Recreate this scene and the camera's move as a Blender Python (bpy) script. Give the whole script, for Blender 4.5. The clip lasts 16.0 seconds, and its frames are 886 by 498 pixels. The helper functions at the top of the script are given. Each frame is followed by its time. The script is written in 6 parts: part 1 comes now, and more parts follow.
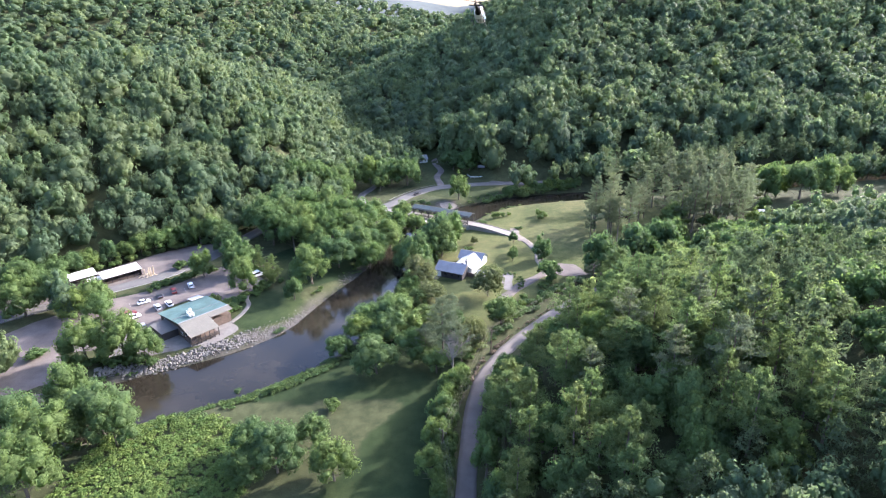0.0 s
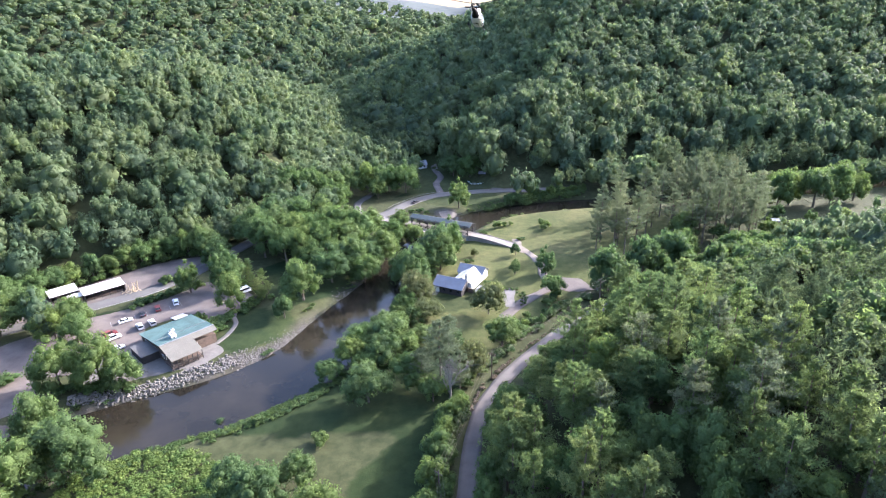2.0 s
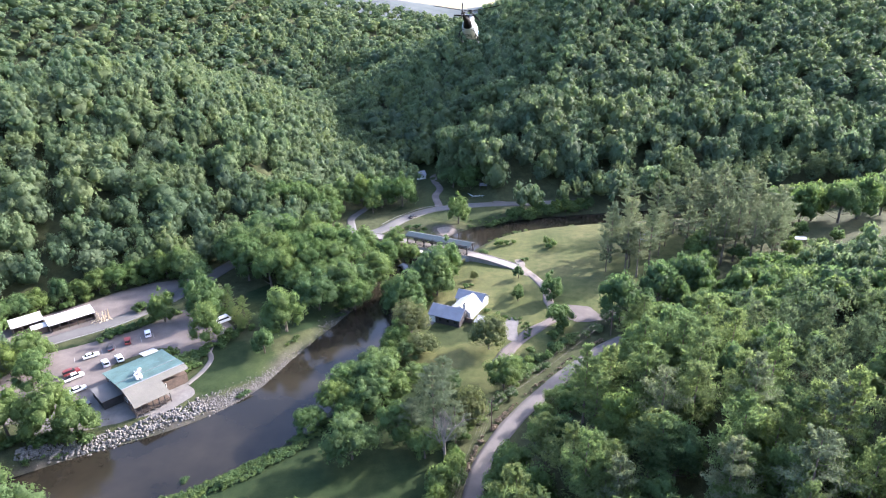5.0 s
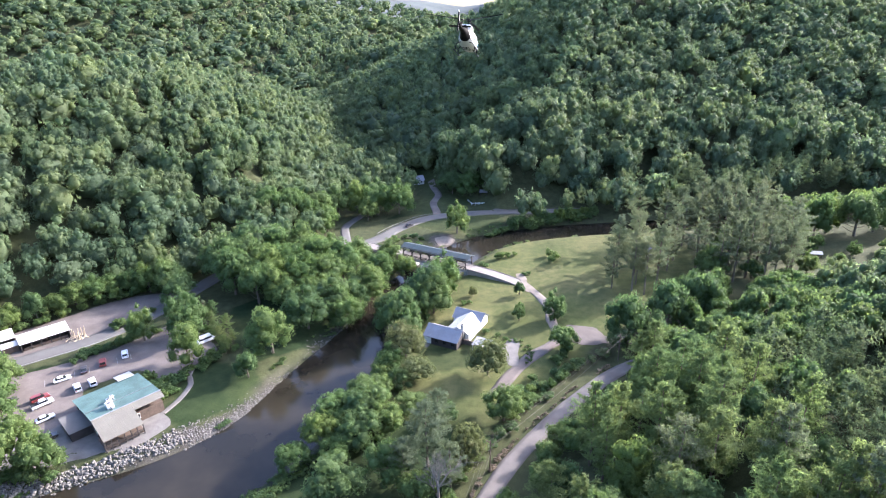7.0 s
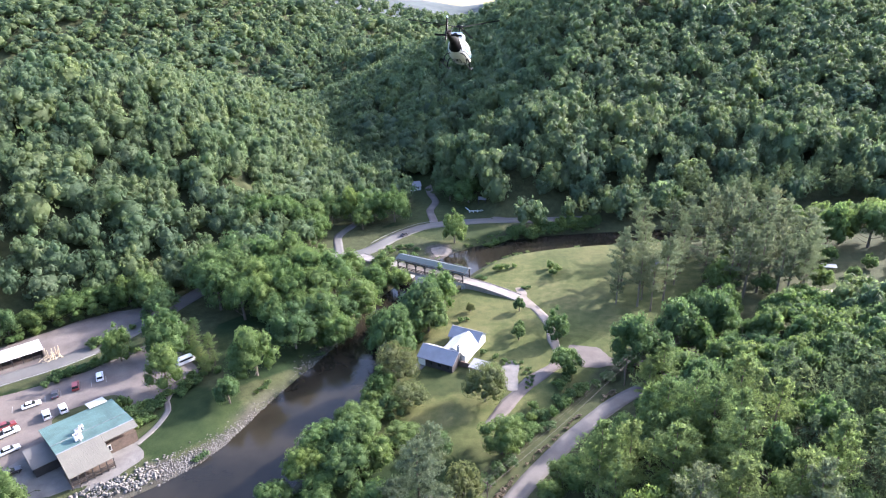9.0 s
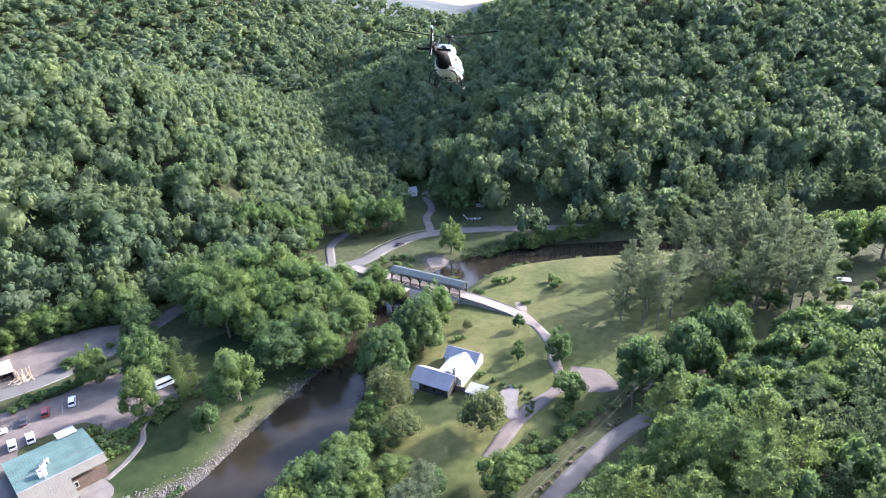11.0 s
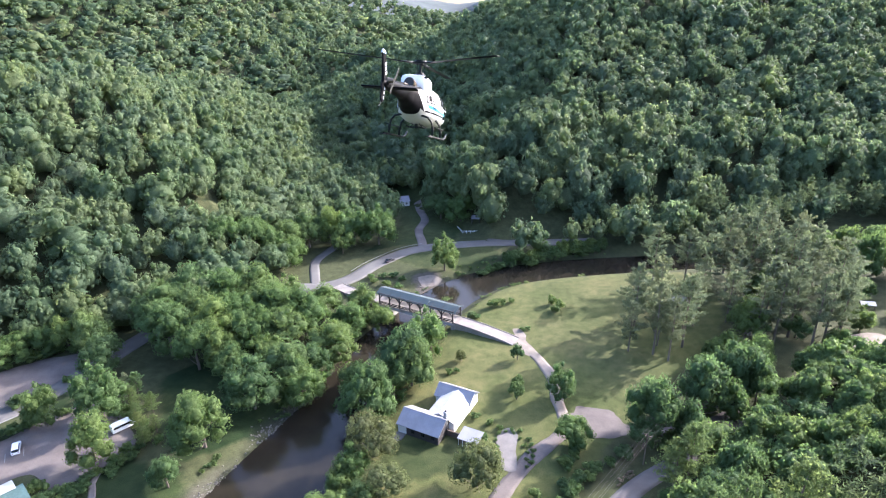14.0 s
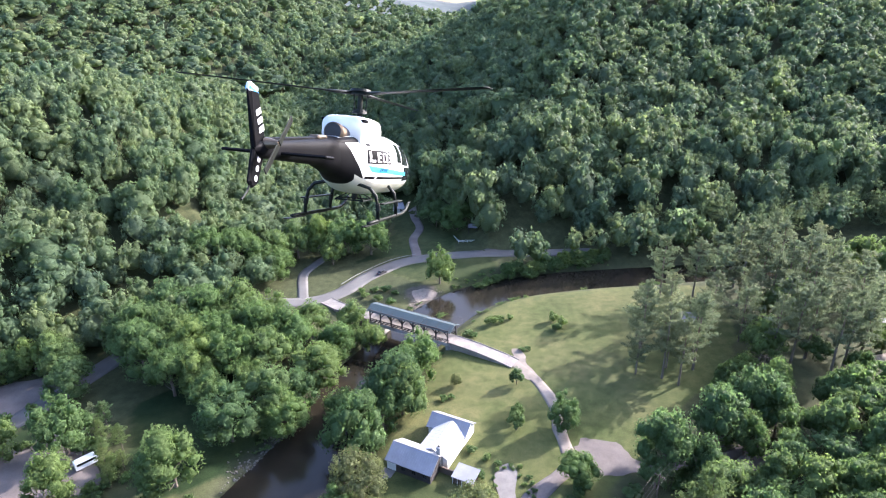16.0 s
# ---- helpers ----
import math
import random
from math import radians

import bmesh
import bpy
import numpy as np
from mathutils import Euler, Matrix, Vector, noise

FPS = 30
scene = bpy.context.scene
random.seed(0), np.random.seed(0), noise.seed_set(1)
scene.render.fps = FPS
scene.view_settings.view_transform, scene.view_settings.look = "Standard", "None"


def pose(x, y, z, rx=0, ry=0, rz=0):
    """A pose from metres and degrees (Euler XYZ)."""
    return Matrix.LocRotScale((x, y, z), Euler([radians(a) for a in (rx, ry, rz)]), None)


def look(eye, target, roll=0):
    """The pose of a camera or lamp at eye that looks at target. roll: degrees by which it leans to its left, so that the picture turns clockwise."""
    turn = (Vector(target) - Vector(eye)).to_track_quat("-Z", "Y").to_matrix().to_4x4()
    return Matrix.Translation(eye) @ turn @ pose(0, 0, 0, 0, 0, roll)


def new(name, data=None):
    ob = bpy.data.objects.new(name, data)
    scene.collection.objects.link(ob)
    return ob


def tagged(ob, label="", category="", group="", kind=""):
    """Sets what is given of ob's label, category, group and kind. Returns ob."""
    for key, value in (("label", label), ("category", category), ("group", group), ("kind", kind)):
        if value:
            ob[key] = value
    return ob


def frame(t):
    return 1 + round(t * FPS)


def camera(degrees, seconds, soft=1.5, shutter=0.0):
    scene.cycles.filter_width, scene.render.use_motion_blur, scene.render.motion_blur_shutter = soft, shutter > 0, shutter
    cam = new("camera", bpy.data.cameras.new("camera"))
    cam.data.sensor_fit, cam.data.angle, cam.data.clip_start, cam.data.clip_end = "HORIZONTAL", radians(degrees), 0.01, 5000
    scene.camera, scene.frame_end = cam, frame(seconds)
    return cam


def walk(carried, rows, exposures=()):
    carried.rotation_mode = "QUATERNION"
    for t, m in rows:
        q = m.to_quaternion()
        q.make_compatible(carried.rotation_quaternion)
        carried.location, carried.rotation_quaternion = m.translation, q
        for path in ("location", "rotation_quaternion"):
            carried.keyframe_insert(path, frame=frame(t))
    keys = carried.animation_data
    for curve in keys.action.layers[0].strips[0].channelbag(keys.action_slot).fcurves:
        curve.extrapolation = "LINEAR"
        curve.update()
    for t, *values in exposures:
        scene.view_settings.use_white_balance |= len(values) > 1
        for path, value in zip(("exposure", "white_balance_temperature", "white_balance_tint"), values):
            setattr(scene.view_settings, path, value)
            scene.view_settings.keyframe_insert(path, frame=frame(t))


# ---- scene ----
cam = camera(73.7, 16.0, soft=1.15)

PATH = [
    (0, (0.241, -5.297, 99.286), (0.235, -3.45, 98.52), -1.4),
    (0.5, (0.381, -2.092, 99.34), (0.375, -0.245, 98.574), -1.4),
    (1, (0.735, 1.061, 99.365), (0.728, 2.909, 98.599), -1.5),
    (1.5, (1.245, 4.247, 99.379), (1.234, 6.095, 98.615), -1.6),
    (2, (1.738, 7.435, 99.419), (1.725, 9.284, 98.655), -1.6),
    (2.5, (2.139, 10.72, 99.49), (2.124, 12.569, 98.727), -1.7),
    (3, (2.721, 13.912, 99.357), (2.702, 15.761, 98.597), -1.8),
    (3.5, (3.366, 17.257, 99.349), (3.343, 19.107, 98.59), -1.9),
    (4, (3.864, 20.728, 99.54), (3.839, 22.578, 98.781), -1.9),
    (6.5, (5.103, 38.525, 101.105), (5.077, 40.372, 100.338), -1.5),
    (7, (5.428, 41.733, 101.35), (5.402, 43.579, 100.581), -1.4),
    (7.5, (5.771, 44.923, 101.52), (5.745, 46.769, 100.751), -1.4),
    (8, (6.016, 47.876, 101.579), (5.991, 49.722, 100.81), -1.4),
    (8.5, (6.44, 50.783, 101.656), (6.415, 52.629, 100.886), -1.4),
    (9, (6.746, 53.865, 101.69), (6.721, 55.71, 100.92), -1.3),
    (11.5, (8.12, 68.714, 102.355), (8.099, 70.558, 101.581), -1.2),
    (12, (8.445, 71.812, 102.568), (8.425, 73.656, 101.793), -1.2),
    (12.5, (8.596, 75.069, 102.707), (8.579, 76.911, 101.93), -1.1),
    (13, (8.742, 78.371, 102.753), (8.727, 80.213, 101.975), -1.1),
    (13.5, (8.863, 81.706, 102.646), (8.852, 83.548, 101.867), -0.9),
    (14, (9.241, 84.898, 102.418), (9.232, 86.74, 101.64), -0.9),
    (14.5, (9.58, 88.232, 102.185), (9.571, 90.075, 101.407), -0.9),
    (15, (10.116, 91.359, 102.042), (10.108, 93.202, 101.266), -1.0),
    (15.5, (10.585, 94.669, 101.965), (10.578, 96.513, 101.189), -1.0),
    (16, (10.613, 98.253, 102.047), (10.609, 100.095, 101.267), -0.9),
]
walk(cam, [(t, look(eye, target, roll)) for t, eye, target, roll in PATH], [(0, 2.74, 5800, 19), (16, 2.74, 5800, 19)])

# ---- world, sun and exposure ----
SUN_EL, SUN_AZ = radians(24.5), radians(59)
world = bpy.data.worlds.new("sky")
scene.world = world
world.use_nodes = True
wn = world.node_tree
sky = wn.nodes.new("ShaderNodeTexSky")
sky.sky_type, sky.sun_disc = "NISHITA", False
sky.sun_elevation, sky.sun_rotation = SUN_EL, SUN_AZ
sky.air_density, sky.dust_density, sky.ozone_density = 0.8, 3.0, 1.2
wn.links.new(sky.outputs[0], wn.nodes["Background"].inputs[0])
wn.nodes["Background"].inputs[1].default_value = 0.15
sun = new("sun", bpy.data.lights.new("sun", "SUN"))
sun.data.energy, sun.data.angle, sun.data.color = 2.7, radians(0.6), (1.0, 0.92, 0.8)
SUN_WAY = Vector((math.sin(SUN_AZ) * math.cos(SUN_EL), math.cos(SUN_AZ) * math.cos(SUN_EL), math.sin(SUN_EL)))
sun.matrix_world = look(SUN_WAY * 900, (0, 0, 0))


# ---- materials ----
def node(nt, kind, **values):
    n = nt.nodes.new(kind)
    for key, value in values.items():
        n.inputs[key.replace("_", " ")].default_value = value
    return n


def blank(name):
    m = bpy.data.materials.new(name)
    m.use_nodes = True
    nt = m.node_tree
    return m, nt, nt.nodes["Principled BSDF"]


def rgb(c, k=1.0):
    return (min(c[0] * k, 1), min(c[1] * k, 1), min(c[2] * k, 1), 1)


def mixed(nt, factor, a, b, blend="MIX"):
    """A colour mix; factor, a and b are sockets or values."""
    n = nt.nodes.new("ShaderNodeMix")
    n.data_type, n.blend_type = "RGBA", blend
    for slot, value in ((0, factor), (6, a), (7, b)):
        if isinstance(value, (int, float, tuple)):
            n.inputs[slot].default_value = value
        else:
            nt.links.new(value, n.inputs[slot])
    return n.outputs[2]


def noisy(nt, scale, detail=4.0, rough=0.6, space="Object"):
    where = nt.nodes.new("ShaderNodeTexCoord")
    n = node(nt, "ShaderNodeTexNoise", Scale=scale, Detail=detail, Roughness=rough)
    nt.links.new(where.outputs[space], n.inputs["Vector"])
    return n.outputs["Fac"]


def ramp(nt, factor, stops):
    n = nt.nodes.new("ShaderNodeValToRGB")
    while len(n.color_ramp.elements) < len(stops):
        n.color_ramp.elements.new(0.5)
    for e, (at, c) in zip(n.color_ramp.elements, stops):
        e.position, e.color = at, c
    nt.links.new(factor, n.inputs[0])
    return n.outputs[0]


def bumped(nt, bsdf, height, strength, distance):
    n = node(nt, "ShaderNodeBump", Strength=strength, Distance=distance)
    nt.links.new(height, n.inputs["Height"])
    nt.links.new(n.outputs[0], bsdf.inputs["Normal"])


def surface(name, c, rough=0.8, metal=0.0, fine=20.0, coarse=1.0, var=0.25, bump=0.3, depth=0.02, spec=0.4, per_object=0.0):
    """A material of one colour with grain and wear at two scales."""
    m, nt, b = blank(name)
    f1, f2 = noisy(nt, fine), noisy(nt, coarse, 5.0)
    col = ramp(nt, f2, [(0.3, rgb(c, 1 - var)), (0.7, rgb(c, 1 + var))])
    grain = ramp(nt, f1, [(0.3, rgb((1, 1, 1), 1 - var * 0.7)), (0.7, rgb((1, 1, 1)))])
    col = mixed(nt, 1.0, col, grain, "MULTIPLY")
    if per_object:
        info = nt.nodes.new("ShaderNodeObjectInfo")
        tone = ramp(nt, info.outputs["Random"], [(0, rgb((1, 1, 1), 1 - per_object)), (1, rgb((1, 1, 1)))])
        col = mixed(nt, 1.0, col, tone, "MULTIPLY")
    nt.links.new(col, b.inputs["Base Color"])
    b.inputs["Roughness"].default_value, b.inputs["Metallic"].default_value = rough, metal
    b.inputs["Specular IOR Level"].default_value = spec
    if bump:
        bumped(nt, b, f1, bump, depth)
    return m


def foliage(name, tones, through_light=0.3, rough=0.65, relief=1.0):
    """Leaves: the tone differs from tree to tree, the brightness from clump to clump; some light comes through."""
    m, nt, b = blank(name)
    info, geo = nt.nodes.new("ShaderNodeObjectInfo"), nt.nodes.new("ShaderNodeNewGeometry")
    tint = nt.nodes.new("ShaderNodeAttribute")
    tint.attribute_name = "tint"
    add, frac = nt.nodes.new("ShaderNodeMath"), nt.nodes.new("ShaderNodeMath")
    add.operation, frac.operation = "ADD", "FRACT"
    nt.links.new(info.outputs["Random"], add.inputs[0])
    nt.links.new(tint.outputs["Fac"], add.inputs[1])
    nt.links.new(add.outputs[0], frac.inputs[0])
    col = ramp(nt, frac.outputs[0], [(i / (len(tones) - 1), rgb(c)) for i, c in enumerate(tones)])
    isle = ramp(nt, geo.outputs["Random Per Island"], [(0, (0.8, 0.81, 0.8, 1)), (1, (1, 1, 1, 1))])
    col = mixed(nt, 1.0, col, isle, "MULTIPLY")
    fine = node(nt, "ShaderNodeTexNoise", Scale=2.4, Detail=3.0, Roughness=0.65)
    nt.links.new(geo.outputs["Position"], fine.inputs["Vector"])
    spots = ramp(nt, fine.outputs["Fac"], [(0.35, (0.72, 0.72, 0.72, 1)), (0.62, (1, 1, 1, 1))])
    bumped(nt, b, fine.outputs["Fac"], relief, 0.5)
    col = mixed(nt, 1.0, col, spots, "MULTIPLY")
    nt.links.new(col, b.inputs["Base Color"])
    b.inputs["Roughness"].default_value, b.inputs["Specular IOR Level"].default_value = rough, 0.15
    glow = nt.nodes.new("ShaderNodeBsdfTranslucent")
    nt.links.new(mixed(nt, 1.0, col, (1.0, 1.0, 0.8, 1), "MULTIPLY"), glow.inputs[0])
    mix = nt.nodes.new("ShaderNodeMixShader")
    mix.inputs[0].default_value = through_light
    nt.links.new(b.outputs[0], mix.inputs[1])
    nt.links.new(glow.outputs[0], mix.inputs[2])
    nt.links.new(mix.outputs[0], nt.nodes["Material Output"].inputs[0])
    return m


# Woodland leaves, bluer and greyer than near ones: haze put into the colour.
LEAF = foliage("hazy_broadleaf_foliage", [(0.132, 0.194, 0.1), (0.16, 0.224, 0.11), (0.118, 0.18, 0.106), (0.188, 0.242, 0.116), (0.15, 0.204, 0.12), (0.21, 0.266, 0.118), (0.114, 0.17, 0.11)], 0.64, relief=0.45)
MEADOW_LEAF = foliage("valley_tree_foliage", [(0.122, 0.2, 0.072), (0.152, 0.234, 0.08), (0.11, 0.182, 0.08), (0.18, 0.252, 0.082), (0.138, 0.21, 0.086), (0.205, 0.28, 0.083)], 0.6)
NEEDLE = foliage("pine_needles", [(0.168, 0.25, 0.1), (0.198, 0.264, 0.102), (0.148, 0.23, 0.1), (0.226, 0.28, 0.108)], 0.65)
DARK_NEEDLE = foliage("dark_pine_needles", [(0.112, 0.165, 0.09), (0.136, 0.18, 0.09), (0.1, 0.152, 0.088), (0.15, 0.19, 0.093)], 0.6)
WHITE_PINE = foliage("white_pine_needles", [(0.175, 0.225, 0.135), (0.2, 0.24, 0.14), (0.16, 0.205, 0.13), (0.225, 0.255, 0.148)], 0.6)
DRY = foliage("thin_grey_foliage", [(0.13, 0.165, 0.072), (0.165, 0.19, 0.08), (0.145, 0.165, 0.075)], 0.55)
VINE = foliage("vine_foliage", [(0.15, 0.23, 0.06), (0.2, 0.27, 0.07), (0.13, 0.22, 0.06)], 0.45)
BARK = surface("bark", (0.13, 0.105, 0.08), 0.9, fine=6, coarse=0.8, bump=0.6, depth=0.05)
BARE = surface("bare_grey_wood", (0.22, 0.19, 0.16), 0.9, fine=6, coarse=0.8)
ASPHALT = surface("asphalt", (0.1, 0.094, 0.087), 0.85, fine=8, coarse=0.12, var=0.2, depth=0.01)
# Lighter copy of the asphalt, with sunlight put into the tone.
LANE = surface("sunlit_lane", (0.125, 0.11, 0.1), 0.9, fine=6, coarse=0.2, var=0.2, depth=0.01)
GRAVEL = surface("gravel", (0.124, 0.103, 0.091), 0.95, fine=4, coarse=0.14, var=0.3, bump=0.5, depth=0.03)
PALE_GRAVEL = surface("pale_fine_gravel", (0.195, 0.163, 0.132), 0.95, fine=4, coarse=0.3, var=0.28, bump=0.4, depth=0.02)
PAINT = surface("worn_road_paint", (0.24, 0.24, 0.23), 0.7, fine=4, coarse=0.5, var=0.2)
PALE_CONCRETE = surface("pale_worn_concrete", (0.205, 0.182, 0.16), 0.9, fine=4, coarse=0.4, var=0.25, bump=0.3, depth=0.01)
CONCRETE = surface("concrete", (0.14, 0.127, 0.115), 0.85, fine=5, coarse=0.3)
ROCK = surface("pale_boulder", (0.18, 0.165, 0.143), 0.9, fine=3, coarse=0.7, var=0.3, bump=0.7, depth=0.1, per_object=0.35)
GREEN_METAL = surface("green_metal_roofing", (0.08, 0.135, 0.12), 0.6, 0.0, fine=2, coarse=0.25, var=0.28, bump=0.1)
TAN_METAL = surface("tan_metal_roofing", (0.13, 0.12, 0.095), 0.6, 0.0, fine=2, coarse=0.25, var=0.12, bump=0.1)
TEAL_METAL = surface("dark_teal_metal_roofing", (0.03, 0.05, 0.053), 0.55, 0.0, fine=2, coarse=0.3, var=0.15, bump=0.1)
TIN = surface("galvanised_tin_roofing", (0.22, 0.22, 0.235), 0.55, 0.2, fine=2, coarse=0.3, var=0.12, bump=0.1)
WHITE_TIN = surface("white_sunlit_roofing", (0.5, 0.48, 0.45), 0.5, 0.0, fine=2, coarse=0.3, var=0.08, bump=0.1)
# Dark timber, deepened so that the farmhouse's front wall carries its shade.
DARK_WOOD = surface("dark_and_shaded_timber", (0.038, 0.032, 0.03), 0.8, fine=8, coarse=1, var=0.3)
BROWN_WOOD = surface("weathered_timber", (0.12, 0.085, 0.062), 0.85, fine=8, coarse=1, var=0.3, per_object=0.25)
COBBLE = surface("grey_river_cobble", (0.125, 0.115, 0.102), 0.9, fine=3, coarse=0.7, var=0.35, bump=0.7, depth=0.08)
PALE_WOOD = surface("pale_cut_timber", (0.5, 0.4, 0.27), 0.85, fine=8, coarse=1, var=0.25, per_object=0.3)
WHITE_PAINT = surface("white_paint", (0.6, 0.6, 0.57), 0.6, fine=6, coarse=0.6, var=0.08)
STONE = surface("grey_stone_masonry", (0.3, 0.29, 0.27), 0.9, fine=3, coarse=0.6, var=0.35, bump=0.6, depth=0.06, per_object=0.25)
GLASS_DARK, _nt, _b = blank("dark_window_glass")
_b.inputs["Base Color"].default_value = (0.015, 0.018, 0.02, 1)
_b.inputs["Roughness"].default_value, _b.inputs["Specular IOR Level"].default_value = 0.06, 0.6
STEEL = surface("galvanised_steel", (0.2, 0.2, 0.2), 0.6, 0.4, fine=10, coarse=1, var=0.15)
RUBBER = surface("black_rubber", (0.02, 0.02, 0.02), 0.8, fine=20, coarse=3)


def ground_material():
    """Lawn, forest floor, gravel bank and rough pasture, laid out by the sheet's own cover map."""
    m, nt, b = blank("valley_ground")
    cover = nt.nodes.new("ShaderNodeVertexColor")
    cover.layer_name = "cover"
    part_of = nt.nodes.new("ShaderNodeSeparateColor")
    nt.links.new(cover.outputs[0], part_of.inputs[0])
    big, mid, fine = noisy(nt, 0.035, 5.0), noisy(nt, 0.35, 5.0), noisy(nt, 4.0, 4.0)
    lawn = ramp(nt, big, [(0.32, (0.072, 0.09, 0.026, 1)), (0.5, (0.108, 0.114, 0.039, 1)), (0.7, (0.155, 0.142, 0.058, 1))])
    # Deep green lawn; tree shade is put into this darker tone as well.
    lush_shaded = ramp(nt, big, [(0.35, (0.018, 0.034, 0.011, 1)), (0.65, (0.034, 0.05, 0.016, 1))])
    lawn = mixed(nt, part_of.outputs[0], lush_shaded, lawn)
    lawn = mixed(nt, 1.0, lawn, ramp(nt, mid, [(0.34, (0.62, 0.7, 0.64, 1)), (0.62, (1, 1, 1, 1))]), "MULTIPLY")
    floor = ramp(nt, mid, [(0.3, (0.035, 0.045, 0.018, 1)), (0.7, (0.075, 0.08, 0.035, 1))])
    bank = ramp(nt, mid, [(0.3, (0.055, 0.048, 0.04, 1)), (0.7, (0.115, 0.1, 0.085, 1))])
    col = mixed(nt, part_of.outputs[1], lawn, floor)
    col = mixed(nt, part_of.outputs[2], col, bank)
    col = mixed(nt, 1.0, col, ramp(nt, fine, [(0.34, (0.55, 0.55, 0.55, 1)), (0.66, (1, 1, 1, 1))]), "MULTIPLY")
    nt.links.new(col, b.inputs["Base Color"])
    b.inputs["Roughness"].default_value, b.inputs["Specular IOR Level"].default_value = 0.95, 0.15
    bumped(nt, b, fine, 0.7, 0.12)
    return m


def water_material():
    m, nt, b = blank("river_water")
    col = ramp(nt, noisy(nt, 0.05, 4.0), [(0.35, (0.012, 0.0106, 0.0078, 1)), (0.65, (0.025, 0.021, 0.0145, 1))])
    nt.links.new(col, b.inputs["Base Color"])
    b.inputs["Roughness"].default_value, b.inputs["IOR"].default_value = 0.1, 1.33
    b.inputs["Specular IOR Level"].default_value = 0.42
    bumped(nt, b, noisy(nt, 1.6, 4.0), 0.12, 0.06)
    return m


GROUND, WATER = ground_material(), water_material()
# Forest tone of the far mountains, turned bluish to hold the valley haze.
DISTANCE, _nt, _b = blank("hazed_mountains")
_nt.links.new(ramp(_nt, noisy(_nt, 0.03, 6.0), [(0.35, (0.03, 0.041, 0.04, 1)), (0.65, (0.05, 0.064, 0.06, 1))]), _b.inputs["Base Color"])
_b.inputs["Roughness"].default_value = 1.0


# ---- helpers for meshes ----
def mesh_of(name, verts, faces, material=None, smooth=False, tint=None):
    """A mesh from arrays; faces is an (n, 3) or (n, 4) array, or a list of tuples."""
    me = bpy.data.meshes.new(name)
    if isinstance(faces, np.ndarray):
        n, k = faces.shape
        me.vertices.add(len(verts))
        me.vertices.foreach_set("co", np.asarray(verts, np.float32).ravel())
        me.loops.add(n * k)
        me.loops.foreach_set("vertex_index", faces.astype(np.int32).ravel())
        me.polygons.add(n)
        me.polygons.foreach_set("loop_start", np.arange(0, n * k, k, dtype=np.int32))
        me.update(calc_edges=True)
    else:
        me.from_pydata([tuple(v) for v in verts], [], faces)
        me.update()
    if smooth:
        me.polygons.foreach_set("use_smooth", np.ones(len(me.polygons), bool))
    if tint is not None:
        me.attributes.new("tint", "FLOAT", "POINT").data.foreach_set("value", np.asarray(tint, np.float32))
    if material:
        me.materials.append(material)
    return me


def bm_mesh(name, bm, material, smooth=False):
    me = bpy.data.meshes.new(name)
    bmesh.ops.recalc_face_normals(bm, faces=bm.faces)
    bm.to_mesh(me)
    bm.free()
    me.materials.append(material)
    if smooth:
        me.polygons.foreach_set("use_smooth", np.ones(len(me.polygons), bool))
    return me


def part(name, what, material=None, parent=None, label="", m=None, smooth=False):
    """Links a bmesh or a mesh as one object under a thing or a part."""
    data = bm_mesh(name, what, material, smooth) if isinstance(what, bmesh.types.BMesh) else what
    ob = new(name, data)
    ob.parent = parent
    if m is not None:
        ob.matrix_basis = m
    if label:
        ob["label"] = label
    return ob


def thing(name, m, label, category, group="", kind=""):
    """An Empty at the thing's base, for its parts."""
    ob = new(name)
    ob.empty_display_size = 0.5
    ob.matrix_basis = m
    return tagged(ob, label, category, group, kind)


def box(bm, size, at=(0, 0, 0), turn=(0, 0, 0), bevel=0.0):
    """Adds a box, its edges rounded, to a bmesh."""
    made = bmesh.ops.create_cube(bm, size=1.0, matrix=pose(*at, *turn) @ Matrix.Diagonal((*size, 1)))
    if bevel:
        edges = list({e for v in made["verts"] for e in v.link_edges})
        bmesh.ops.bevel(bm, geom=edges, offset=bevel, segments=1, affect="EDGES")
    return bm


def tube(bm, a, b, r1, r2=None, n=8):
    """Adds a tapered bar from a to b."""
    a, b = Vector(a), Vector(b)
    way = b - a
    turn = way.to_track_quat("Z", "Y").to_matrix().to_4x4()
    bmesh.ops.create_cone(bm, cap_ends=True, segments=n, radius1=r1, radius2=r1 if r2 is None else r2, depth=way.length,
                          matrix=Matrix.Translation((a + b) / 2) @ turn)
    return bm


def bar_along(bm, points, r, n=8):
    """Adds a bent round bar through points."""
    points = [Vector(p) for p in points]
    rings, up = [], Vector((0.13, 0.21, 0.97))
    for i, p in enumerate(points):
        way = (points[min(i + 1, len(points) - 1)] - points[max(i - 1, 0)]).normalized()
        side = way.cross(up)
        side = (side if side.length > 0.05 else way.cross(Vector((1, 0, 0)))).normalized()
        over = side.cross(way)
        rings.append([bm.verts.new(p + r * (math.cos(2 * math.pi * k / n) * side + math.sin(2 * math.pi * k / n) * over)) for k in range(n)])
    for r1, r2 in zip(rings, rings[1:]):
        for k in range(n):
            bm.faces.new((r1[k], r1[(k + 1) % n], r2[(k + 1) % n], r2[k]))
    bm.faces.new(rings[0][::-1])
    bm.faces.new(rings[-1])
    return bm


